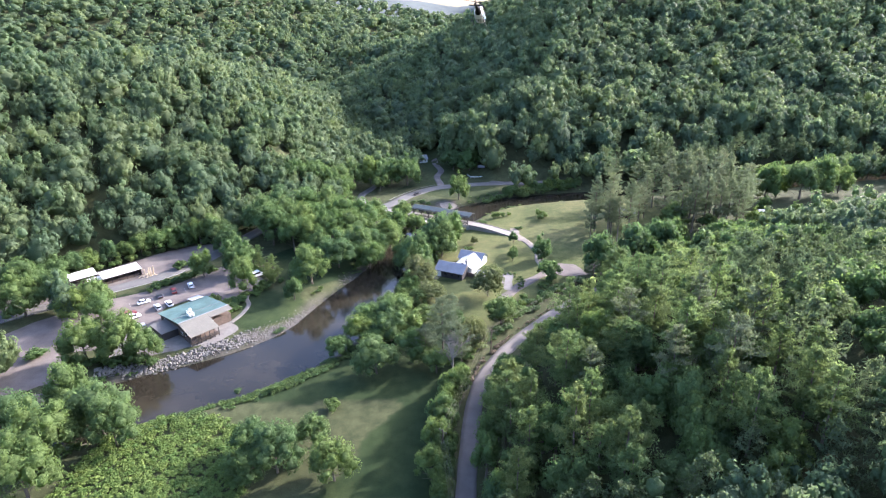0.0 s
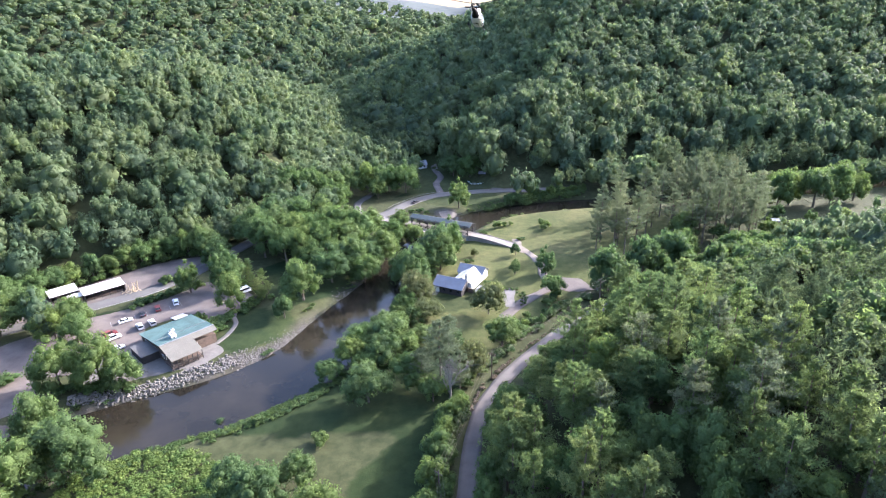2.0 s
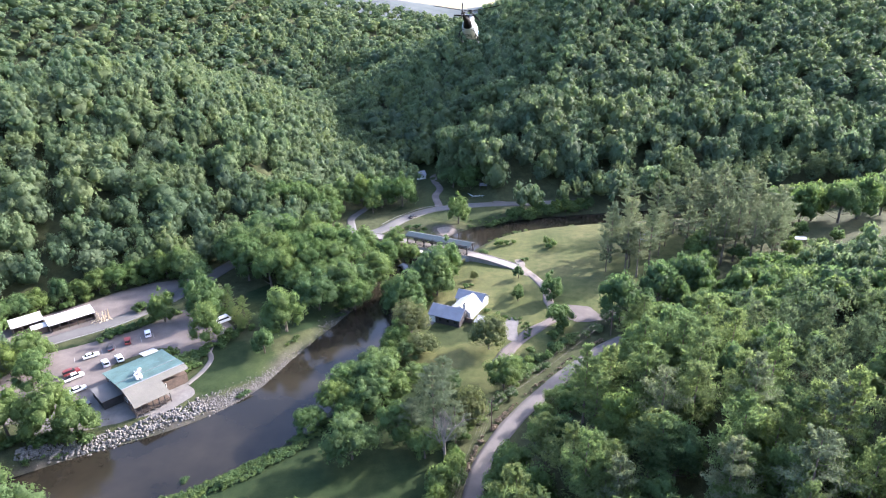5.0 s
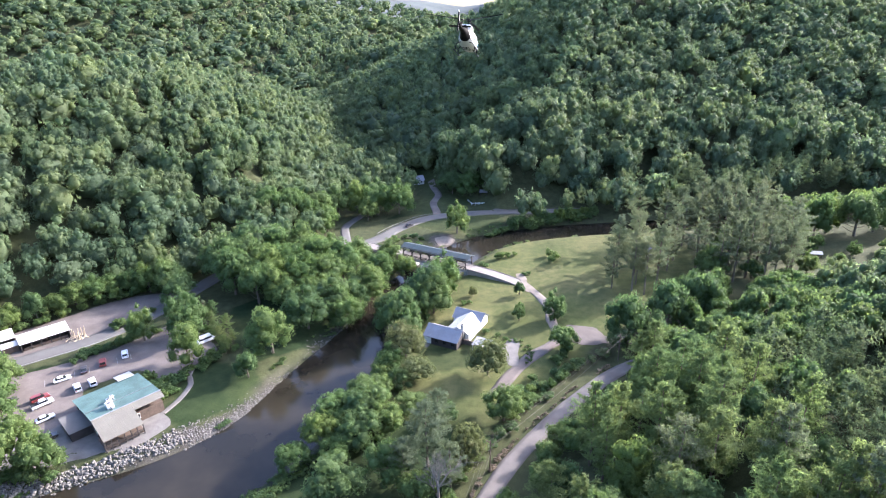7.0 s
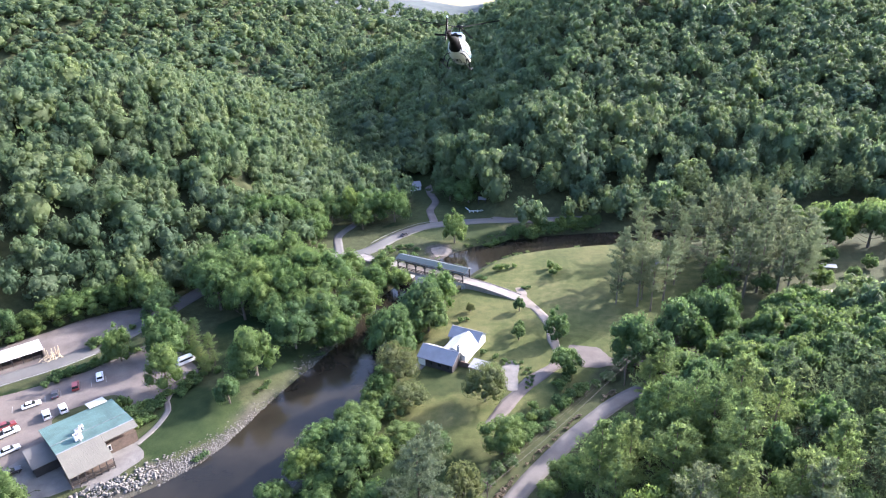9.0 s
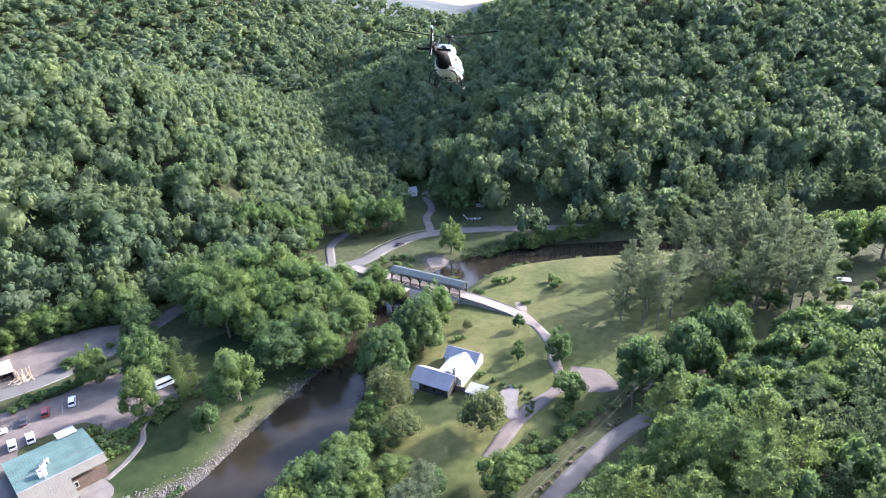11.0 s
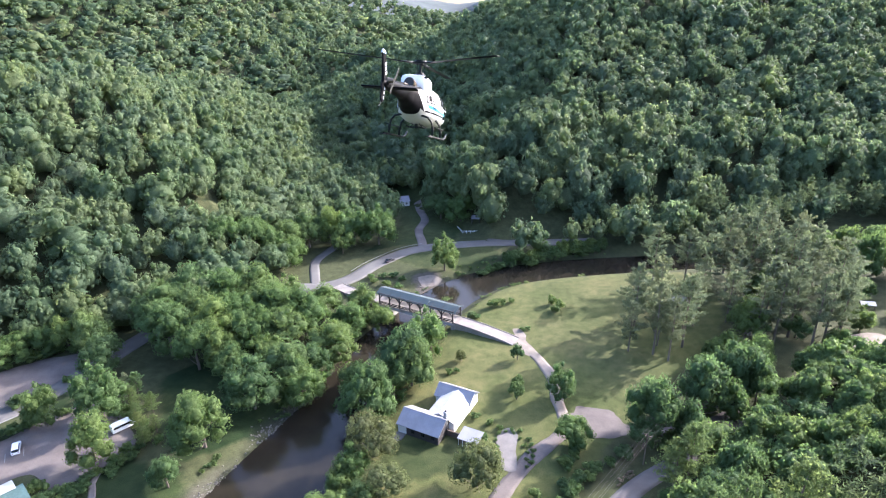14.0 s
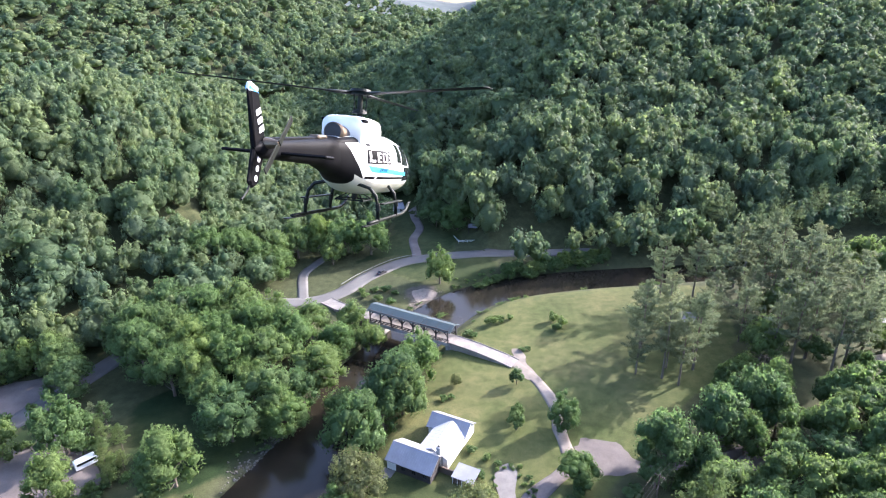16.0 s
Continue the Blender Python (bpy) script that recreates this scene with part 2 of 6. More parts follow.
def smooth_line(points, step=2.0):
    """A Catmull-Rom line through plan points."""
    p = np.array(points, float)
    p = np.vstack([2 * p[0] - p[1], p, 2 * p[-1] - p[-2]])
    out = []
    for a, b, c, d in zip(p, p[1:], p[2:], p[3:]):
        for t in np.arange(0, 1, 1 / max(2, int(np.linalg.norm(c - b) / step))):
            out.append(0.5 * (2 * b + (c - a) * t + (2 * a - 5 * b + 4 * c - d) * t * t + (3 * b - a - 3 * c + d) * t**3))
    return np.array(out + [p[-2]])


def off_line(x, y, line):
    """Distance from a plan line, and on which side (positive: right of its course)."""
    best, side = np.full(np.shape(x), 1e9), np.ones(np.shape(x))
    for (ax, ay), (bx, by) in zip(line, line[1:]):
        dx, dy = bx - ax, by - ay
        t = np.clip(((x - ax) * dx + (y - ay) * dy) / (dx * dx + dy * dy), 0, 1)
        d = np.hypot(x - ax - t * dx, y - ay - t * dy)
        nearer = d < best
        best = np.where(nearer, d, best)
        side = np.where(nearer, np.sign((x - ax) * dy - (y - ay) * dx), side)
    return best, side


def inside(x, y, polygon):
    hit = np.zeros(np.shape(x), bool)
    for (ax, ay), (bx, by) in zip(polygon, polygon[1:] + polygon[:1]):
        cross = (ay > y) != (by > y)
        hit ^= cross & (x < (bx - ax) * (y - ay) / ((by - ay) or 1e-9) + ax)
    return hit


def waves(x, y, size, seed=0.0):
    """A cheap smooth rolling of about -1 to 1 for arrays."""
    x, y = x / size + seed, y / size + seed * 1.7
    return (np.sin(x + 1.3 * np.sin(y * 0.7)) + np.sin(1.31 * y + 0.9 * np.sin(x * 1.17) + 2.1) + 0.6 * np.sin(2.3 * x - 1.9 * y + 0.5)
            + 0.4 * np.sin(3.7 * y + 2.9 * x)) / 3.0


# ---- the lie of the land ----
RIVER = smooth_line([(-260, 60), (-200, 82), (-150, 103), (-115, 119), (-88, 134), (-73, 141), (-62, 147), (-51, 156), (-42, 168), (-35, 186),
                     (-28, 202), (-21, 218), (-18, 234), (-12, 248), (-4, 264), (8, 284), (26, 301), (58, 311), (110, 317), (160, 324), (240, 340), (400, 370)], 6)
RIVER_HALF = np.interp(np.arange(len(RIVER)) / (len(RIVER) - 1), [0, 0.2, 0.32, 0.42, 0.5, 0.6, 0.68, 0.8, 1], [11, 12.5, 13, 11.5, 8.5, 8, 12, 11.5, 12])
SLOPE_ROAD = smooth_line([(-1, -200), (0, 0), (1.6, 60), (3.6, 93), (5.3, 111), (7.5, 126.8), (10, 136), (13.4, 143), (17, 149), (21, 154.8), (26.8, 162), (33.4, 169.4), (40, 176.4), (48, 184.2),
                          (59, 192), (71, 199), (83, 207), (96, 220), (112, 236), (135, 251), (160, 262), (220, 280)], 5)
WATER_Z = -3.0


def river_off(x, y):
    """Metres from the water's edge: negative in the river."""
    best = np.full(np.shape(x), 1e9)
    for (ax, ay), (bx, by), h1, h2 in zip(RIVER, RIVER[1:], RIVER_HALF, RIVER_HALF[1:]):
        dx, dy = bx - ax, by - ay
        t = np.clip(((x - ax) * dx + (y - ay) * dy) / (dx * dx + dy * dy), 0, 1)
        best = np.minimum(best, np.hypot(x - ax - t * dx, y - ay - t * dy) - (h1 + t * (h2 - h1)))
    return best


def soft_top(z, top, soft):
    """The lesser of z and top, with a rounded shoulder."""
    return -soft * np.logaddexp(-z / soft, -top / soft)


def near_slope(x, y):
    d, side = off_line(x, y, SLOPE_ROAD)
    rise = np.where(side > 0, np.maximum(d - 5, 0) * 0.385, 0)
    rise = rise * np.clip((232 - y + 0.12 * x) / 60, 0, 1)
    return np.where(rise > 0, soft_top(rise, 45, 8), 0).clip(0)


def far_slope(x, y):
    front = 0.5 * (y - np.interp(x, [0, 35, 70, 130, 180, 240, 500], [328, 337, 343, 352, 358, 363, 385]))
    flank = 0.5 * (0.85 * (x - 35) + 0.53 * (soft_top(y, 612, 25) - 325))
    flank = flank - 0.6 * np.maximum(y - 700 - 0.4 * x, 0)
    crest = np.interp(x, [-260, -204, -121, -42, 10, 55], [830, 798, 748, 718, 700, 690])
    spur = np.interp(x, [-270, -204, -121, -42, 10, 55, 110, 160], [-10, 16, 40, 53, 64, 86, 100, 0])
    spur = spur - 0.45 * np.maximum(crest - y, 0) - 0.6 * np.maximum(y - crest, 0)
    rise = soft_top(np.maximum(np.minimum(front, flank), spur) + 3 * waves(x, y, 38) * np.clip(front / 30, 0, 1), 190, 20)
    return rise.clip(0)


def left_slope(x, y):
    d = -0.69 * (x + 138) + 0.72 * (y - 214)
    edge = 0.8 * (-x - 55 - 0.12 * (y - 290))
    crest = 62 + 0.06 * (-x - 100) - 0.3 * np.maximum(d - 118, 0)
    rise = soft_top(np.minimum(0.66 * (d - 9), edge) + 2.5 * waves(x, y, 30, 3) * np.clip(d / 40, 0, 1), crest, 7)
    return rise.clip(0)


def ridges(x, y):
    """The wooded ridges that close the valley."""
    one = (np.interp(x, [-1500, -700, -370, -187, -102, -47, 0, 100], [270, 220, 142, 96, 80, 70, 54, 20])) - 0.3 * np.abs(y - 900) + 5 * waves(x, y, 70, 5)
    back = 130 - 0.35 * np.abs(y + 500) + 8 * waves(x, y, 120, 1)
    two = np.interp(x, [-1500, -600, -300, -140, 0, 120, 260], [300, 190, 122, 96, 74, 58, 40]) - 0.3 * np.abs(y - 1320) + 6 * waves(x, y, 55, 6)
    return np.maximum(np.maximum(one, two), back).clip(0)


def ground_z(x, y):
    x, y = np.asarray(x, float), np.asarray(y, float)
    off = river_off(x, y)
    z = np.interp(off, [-9, -1, 0.5, 5, 9], [-4.8, -3.5, -2.7, -0.5, 0])
    hill = np.maximum(np.maximum(near_slope(x, y), left_slope(x, y)), np.maximum(far_slope(x, y), ridges(x, y)))
    z = z + hill * np.clip(off / 12, 0, 1)
    return z + 0.18 * waves(x, y, 9, 1) * np.clip(off / 6, 0, 1) * np.clip(hill, 0.25, 1)


def gz(x, y):
    return float(ground_z(np.array([x]), np.array([y]))[0])


def spaced(lo, hi, step, far_lo, far_hi, grow=1.11):
    mid = list(np.arange(lo, hi + step / 2, step))
    left, right, s = [], [], step
    while (left[-1] if left else lo) > far_lo:
        s *= grow
        left.append((left[-1] if left else lo) - s)
    s = step
    while (right[-1] if right else hi) < far_hi:
        s *= grow
        right.append((right[-1] if right else hi) + s)
    return np.array(left[::-1] + mid + right)


LAWNS = [
    [(-12, 128), (-60, 128), (-45, 140), (-30, 168), (-16, 196), (-8, 216), (-6, 240), (4, 258), (24, 282), (40, 297), (80, 300), (112, 299), (108, 270),
     (95, 245), (80, 232), (62, 214), (44, 196), (24, 172), (14, 162), (5, 152), (2, 120), (-4, 92), (-30, 92)],
    [(-75, 192), (-67, 198.5), (-58, 195), (-40, 208), (-30, 226), (-40, 246), (-56, 250), (-75, 232), (-66, 210), (-48, 185), (-58, 174), (-65, 166), (-74, 171)],
    [(-14, 318), (-6, 324), (14, 330), (30, 332), (34, 322), (20, 308), (2, 306)],
    [(-26, 325), (-10, 332), (14, 338), (18, 352), (6, 372), (4, 410), (-10, 440), (-26, 436), (-24, 400), (-12, 360)],
    [(-126, 186), (-117, 191), (-108, 197), (-96, 206), (-92, 214), (-98, 226), (-104, 215), (-114, 201), (-125, 195)],
]


def build_ground():
    xs, ys = spaced(-165, 165, 1.6, -4200, 4200), spaced(84, 350, 1.6, -1500, 4600)
    gx, gy = np.meshgrid(xs, ys)
    z = ground_z(gx, gy)
    nx, ny = len(xs), len(ys)
    i = (np.arange(ny - 1)[:, None] * nx + np.arange(nx - 1)).ravel()
    me = mesh_of("ground", np.stack([gx.ravel(), gy.ravel(), z.ravel()], 1), np.stack([i, i + 1, i + nx + 1, i + nx], 1), GROUND, smooth=True)
    lawn = np.zeros(gx.shape, bool)
    wob_x, wob_y = gx + 1.5 * waves(gx, gy, 4), gy + 1.5 * waves(gx, gy, 5, 2)
    for polygon in LAWNS:
        lawn |= inside(wob_x, wob_y, polygon)
    off = river_off(wob_x, wob_y)
    bank = np.clip(1 - np.abs(off - 0.5) / 3.0, 0, 1) * np.clip(0.6 + 0.6 * waves(gx, gy, 7, 4), 0, 1) * np.clip((262 - gy) / 20, 0.12, 1)
    beach = inside(wob_x, wob_y, [(-70, 164.5), (-62, 161.5), (-46, 181), (-37, 200), (-40, 199), (-50, 183.5), (-61, 168.5)])
    bar = inside(wob_x, wob_y, [(-6, 301), (6, 303.5), (13, 297), (8, 289), (-1, 290)])
    bank = np.maximum(bank, 0.9 * np.maximum(beach, bar))
    # Low values keep the near meadow in the darker tone that includes tree shade.
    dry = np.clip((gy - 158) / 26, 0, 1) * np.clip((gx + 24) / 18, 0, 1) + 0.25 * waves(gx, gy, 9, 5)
    # Lawns across the river: their shade is put in as the darker tone.
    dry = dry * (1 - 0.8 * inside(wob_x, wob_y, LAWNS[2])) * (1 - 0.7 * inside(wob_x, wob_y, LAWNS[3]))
    # Lawn before the farmhouse: its shadow is put in as greener, darker grass.
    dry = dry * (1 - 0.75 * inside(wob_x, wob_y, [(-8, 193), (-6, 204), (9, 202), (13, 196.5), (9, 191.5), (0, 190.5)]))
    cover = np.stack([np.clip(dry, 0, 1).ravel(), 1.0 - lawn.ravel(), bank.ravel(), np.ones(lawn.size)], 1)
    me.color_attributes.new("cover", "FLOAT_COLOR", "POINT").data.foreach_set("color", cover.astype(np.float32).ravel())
    return tagged(new("ground", me), "grassy valley floor and wooded slopes with worn bare patches", "ground", kind="structure")


build_ground()


def build_distance():
    """The pale mountains at the valley's end."""
    xs, ys = np.linspace(-2600, 1500, 140), np.linspace(1500, 2300, 30)
    gx, gy = np.meshgrid(xs, ys)
    z = np.interp(gx, [-2600, -900, -420, -242, -140, -53, 40, 140, 260, 900], [380, 300, 210, 150, 125, 108, 88, 98, 190, 320]) - 0.2 * np.abs(gy - 1900) + 10 * waves(gx, gy, 120, 2) + 3 * waves(gx, gy, 31, 4)
    i = (np.arange(29)[:, None] * 140 + np.arange(139)).ravel()
    me = mesh_of("backdrop", np.stack([gx.ravel(), gy.ravel(), z.ravel()], 1), np.stack([i, i + 1, i + 141, i + 140], 1), DISTANCE, smooth=True)
    tagged(new("backdrop", me), "wooded mountains far down the valley, blue-green with haze in their colour", "mountains", kind="structure")


build_distance()


def build_water():
    xs, ys = np.linspace(-330, 420, 60), np.linspace(40, 400, 40)
    gx, gy = np.meshgrid(xs, ys)
    i = (np.arange(39)[:, None] * 60 + np.arange(59)).ravel()
    me = mesh_of("water", np.stack([gx.ravel(), gy.ravel(), np.full(gx.size, WATER_Z)], 1), np.stack([i, i + 1, i + 61, i + 60], 1), WATER)
    tagged(new("water", me), "still brown river water reflecting the trees", "river", kind="structure")


build_water()


def build_strip(name, points, width, material, label, category, lift=0.08, kind="structure", ragged=0.25):
    """A paved or worn way laid on the ground, with a thin edge."""
    line = smooth_line(points, 1.6)
    way = np.gradient(line, axis=0)
    way /= np.linalg.norm(way, axis=1)[:, None]
    side = np.stack([way[:, 1], -way[:, 0]], 1)
    cuts = np.array([-0.5, -0.5, -0.25, 0, 0.25, 0.5, 0.5])
    wide = width + ragged * waves(line[:, 0], line[:, 1], 2.5, 7)
    p = line[:, None] + side[:, None] * cuts[None, :, None] * wide[:, None, None]
    z = ground_z(p[..., 0], p[..., 1]) + lift + 0.04 * (1 - 4 * cuts**2)
    z[:, [0, -1]] -= 0.3
    n, k = len(line), len(cuts)
    i = (np.arange(n - 1)[:, None] * k + np.arange(k - 1)).ravel()
    me = mesh_of(name, np.stack([p[..., 0].ravel(), p[..., 1].ravel(), z.ravel()], 1), np.stack([i, i + 1, i + k + 1, i + k], 1), material, smooth=False)
    return tagged(new(name, me), label, category, kind=kind)


def build_yard(name, polygon, material, label, category, lift=0.05, ragged=0.45):
    """A flat paved yard with a thin edge, fitted to the ground."""
    bm = bmesh.new()
    ring = smooth_line(polygon + polygon[:1], 1.2)[:-1]
    ring = ring + ragged * np.stack([waves(ring[:, 0], ring[:, 1], 1.7, 2), waves(ring[:, 0], ring[:, 1], 1.9, 5)], 1)
    top = [bm.verts.new((x, y, gz(x, y) + lift)) for x, y in ring]
    low = [bm.verts.new((x, y, gz(x, y) - 0.3)) for x, y in ring]
    face = bm.faces.new(top)
    for i in range(len(ring)):
        j = (i + 1) % len(ring)
        bm.faces.new((top[i], low[i], low[j], top[j]))
    flat = bmesh.ops.triangulate(bm, faces=[face])["faces"]
    caps = set(flat)
    inner = [e for e in bm.edges if len(e.link_faces) == 2 and e.link_faces[0] in caps and e.link_faces[1] in caps]
    bmesh.ops.subdivide_edges(bm, edges=[e for e in inner if e.calc_length() > 2.5], cuts=5, use_grid_fill=False)
    bmesh.ops.triangulate(bm, faces=[f for f in bm.faces if len(f.verts) > 4])
    rim = set(low)
    free = [v for v in bm.verts if v not in rim]
    heights = ground_z(np.array([v.co.x for v in free]), np.array([v.co.y for v in free])) + lift
    for v, z in zip(free, heights):
        v.co.z = z
    return tagged(new(name, bm_mesh(name, bm, material)), label, category, kind="structure")


HIGHWAY = [(-230, 120), (-190, 150), (-160, 176), (-138, 193.5), (-126, 203), (-117, 210), (-110, 217.5), (-104, 226), (-99, 237), (-94, 250), (-86, 268),
           (-72, 284), (-57, 290.5), (-45, 290.5), (-35.5, 292.5), (-28, 299), (-20, 312), (-9, 323.6), (1, 328.8), (16.5, 332.2), (31, 333.5), (49, 333), (75, 334)]
build_strip("road_1", HIGHWAY, 7.2, ASPHALT, "grey asphalt two-lane valley road", "road", 0.14)
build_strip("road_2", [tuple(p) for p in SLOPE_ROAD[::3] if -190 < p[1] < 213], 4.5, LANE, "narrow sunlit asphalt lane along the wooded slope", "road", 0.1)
build_strip("road_3", [(-41.5, 291.5), (-44, 302), (-46.3, 315), (-42.8, 326), (-38, 340)], 4.0, ASPHALT, "narrow side road into the trees", "road", 0.12)
build_strip("driveway_1", [(16.5, 178), (21.5, 186.5), (25.3, 191.7), (29.6, 197.2), (36.8, 203.8), (43, 210)], 4.0, GRAVEL, "pale gravel driveway past the house", "driveway", 0.08, ragged=0.8)
build_strip("driveway_2", [(40, 211), (39.4, 221), (39.8, 230), (36.6, 241), (32, 249)], 3.4, PALE_GRAVEL, "pale gravel track to the covered bridge", "driveway", 0.1, ragged=0.8)
build_strip("driveway_3", [(-1, 328), (-1.6, 336), (-3.6, 351), (-1, 365), (-4, 380), (-6, 392)], 4.0, GRAVEL, "gravel drive up to the far cabin", "driveway", 0.1)
build_strip("driveway_4", [(54, 206.5), (61, 205.2), (69, 206.4), (77, 208.6), (87, 214)], 2.8, GRAVEL, "gravel track from the turning place into the trees", "driveway", 0.09, ragged=0.6)
build_yard("gravel_yard", [(41.6, 212.6), (45.6, 216.5), (51.8, 214), (57, 206), (49, 203.2), (43.6, 205.6)], GRAVEL, "worn gravel turning place on the lawn", "driveway", 0.13, 1.2)
build_yard("garden_path", [(21, 202.6), (22.4, 206.6), (26.4, 207.4), (26.6, 202), (25.6, 197.4), (25.4, 192.4), (22.4, 192.6), (22, 196.5)], CONCRETE, "pale grey paved garden terrace", "terrace", 0.12)
build_yard("car_park_1", [(-190, 160), (-160, 200.5), (-151.5, 208), (-143.5, 218), (-133.5, 228), (-125, 237), (-115, 243.5), (-103, 246), (-98, 242), (-106, 227), (-119, 212),
                          (-140, 196), (-163, 177)], GRAVEL, "pinkish gravel yard beside the valley road", "car park", 0.06)
build_yard("car_park_2", [(-134, 168), (-129, 188), (-121, 194.5), (-112, 200), (-104, 206), (-99.5, 212), (-93, 220), (-84, 218), (-77, 213), (-69, 202),
                          (-74, 195), (-82, 188.4), (-90, 193), (-101, 184), (-98, 174), (-105, 160), (-120, 156)], GRAVEL, "sunlit gravel car park of the restaurant", "car park", 0.09)
build_yard("roadside_gravel", [(-150, 164), (-143, 176), (-134, 182), (-128, 172), (-124, 160), (-118, 150), (-113, 138), (-120, 128), (-132, 136), (-142, 150)], GRAVEL, "bare gravel ground beside the car park", "car park", 0.07)
build_yard("river_terrace", [(-74, 173), (-69.5, 168), (-78, 157.8), (-90, 151.5), (-104, 150), (-106, 160), (-98, 170)], CONCRETE, "pale concrete terrace above the river bank", "terrace", 0.07)
build_yard("path_fan", [(30.6, 247), (31.4, 252), (31, 256.5), (33.4, 258), (35, 255.6), (35, 250), (37.4, 242.5), (34.6, 241.5)], PALE_GRAVEL, "pale trodden gravel where the track meets the bridge ramp", "driveway", 0.12, 0.7)
build_yard("sand_bar", [(-2, 299.5), (3, 301.4), (7.4, 300.6), (6.4, 297.6), (2.4, 294.8), (-0.6, 293.4)], PALE_GRAVEL, "pale sand bar at the edge of the pool", "ground", 0.1, 0.6)
build_yard("sand_patch", [(139, 239), (146, 241), (152, 247), (149, 252), (141, 251), (136, 246)], PALE_GRAVEL, "bare pale sandy patch on the meadow", "ground", 0.07)
build_strip("footpath", [(-74, 194), (-73.6, 190), (-71.4, 186), (-71.6, 179), (-73.6, 172.5)], 1.6, CONCRETE, "curved pale concrete footpath across the lawn", "footpath", 0.12, ragged=0.05)
build_strip("road_marking", [(-160, 172.6), (-138, 189.9), (-124, 200.2), (-114.6, 207.3), (-107.4, 215)], 0.13, PAINT, "white painted edge line of the road", "road marking", 0.2, ragged=0.0)


# ---- trees ----
def ico(sub):
    bm = bmesh.new()
    bmesh.ops.create_icosphere(bm, subdivisions=sub, radius=1.0)
    v, f = np.array([x.co[:] for x in bm.verts]), np.array([[q.index for q in p.verts] for p in bm.faces])
    bm.free()
    return v, f


BALLS = {1: ico(1), 2: ico(2)}


def leaves_at(rng, where, out, size, spread=0.75, folded=True, slim=1.0):
    """Small leaf clumps: bent four-cornered ones, or single triangles, facing roughly outwards."""
    n = len(where)
    normal = out + spread * rng.normal(size=(n, 3))
    normal /= np.linalg.norm(normal, axis=1)[:, None]
    a = np.cross(normal, rng.normal(size=(n, 3)))
    a /= np.linalg.norm(a, axis=1)[:, None] + 1e-9
    b = np.cross(normal, a) * slim
    s = size * rng.uniform(0.6, 1.35, (n, 1))
    if folded:
        v = np.stack([where - a * s * 0.5, where + b * s * 0.42 + normal * s * 0.12, where + a * s * 0.55, where - b * s * 0.42 - normal * s * 0.1], 1)
        base = np.arange(n)[:, None] * 4
        return v.reshape(-1, 3), np.concatenate([base + [0, 1, 2], base + [0, 2, 3]])
    v = np.stack([where - a * s * 0.6, where + a * s * 0.5 - b * s * 0.45, where + b * s * 0.6], 1)
    return v.reshape(-1, 3), np.arange(3 * n).reshape(-1, 3)


def joined(pieces):
    v, f, n = [], [], 0
    for pv, pf in pieces:
        v.append(pv)
        f.append(pf + n)
        n += len(pv)
    return np.vstack(v), np.vstack(f)


def broadleaf_crown(seed, lobes=14, leaves=1500, size=0.42, core=2, tall=1.0, folded=True, low=-0.55, fill=0.8, spread=0.5, lobe=(0.26, 0.44), droop=0.35):
    """A crown of radius 1 round the origin: uneven lobes, each a dark heart beset with leaf clumps."""
    rng = np.random.default_rng(seed)
    middles, radii = [], []
    for k in range(lobes):
        u = rng.normal(size=3)
        u /= np.linalg.norm(u)
        u[2] = abs(u[2]) * (0.7 + droop) - droop if k > 2 else u[2] * 0.3
        r = rng.uniform(*lobe) if lobes > 6 else rng.uniform(0.42, 0.6)
        middles.append(u * np.array([1, 1, tall]) * rng.uniform(0.5, 0.92 - r * 0.3))
        radii.append(r)
    middles.append(np.array([0, 0, -0.05]))
    radii.append(0.52)
    middles, radii = np.array(middles), np.array(radii)
    pieces, ball = [], BALLS[core]
    for c, r in zip(middles, radii):
        v = ball[0] * (1 + 0.22 * rng.normal(size=(len(ball[0]), 1))) * r * fill * np.array([1, 1, 0.85]) + c
        pieces.append((v, ball[1]))
    pick = rng.choice(len(radii), leaves, p=radii**2 / (radii**2).sum())
    out = rng.normal(size=(leaves, 3))
    out[:, 2] += 0.25
    out /= np.linalg.norm(out, axis=1)[:, None]
    where = middles[pick] + out * radii[pick][:, None] * rng.uniform(0.82, 1.14, (leaves, 1)) * np.array([1, 1, 0.9])
    depth = np.min(np.linalg.norm(where[:, None] - middles[None], axis=2) / radii[None], axis=1)
    keep = (depth > 0.8) & (where[:, 2] > low)
    pieces.append(leaves_at(rng, where[keep], out[keep], size, spread, folded))
    return joined(pieces)


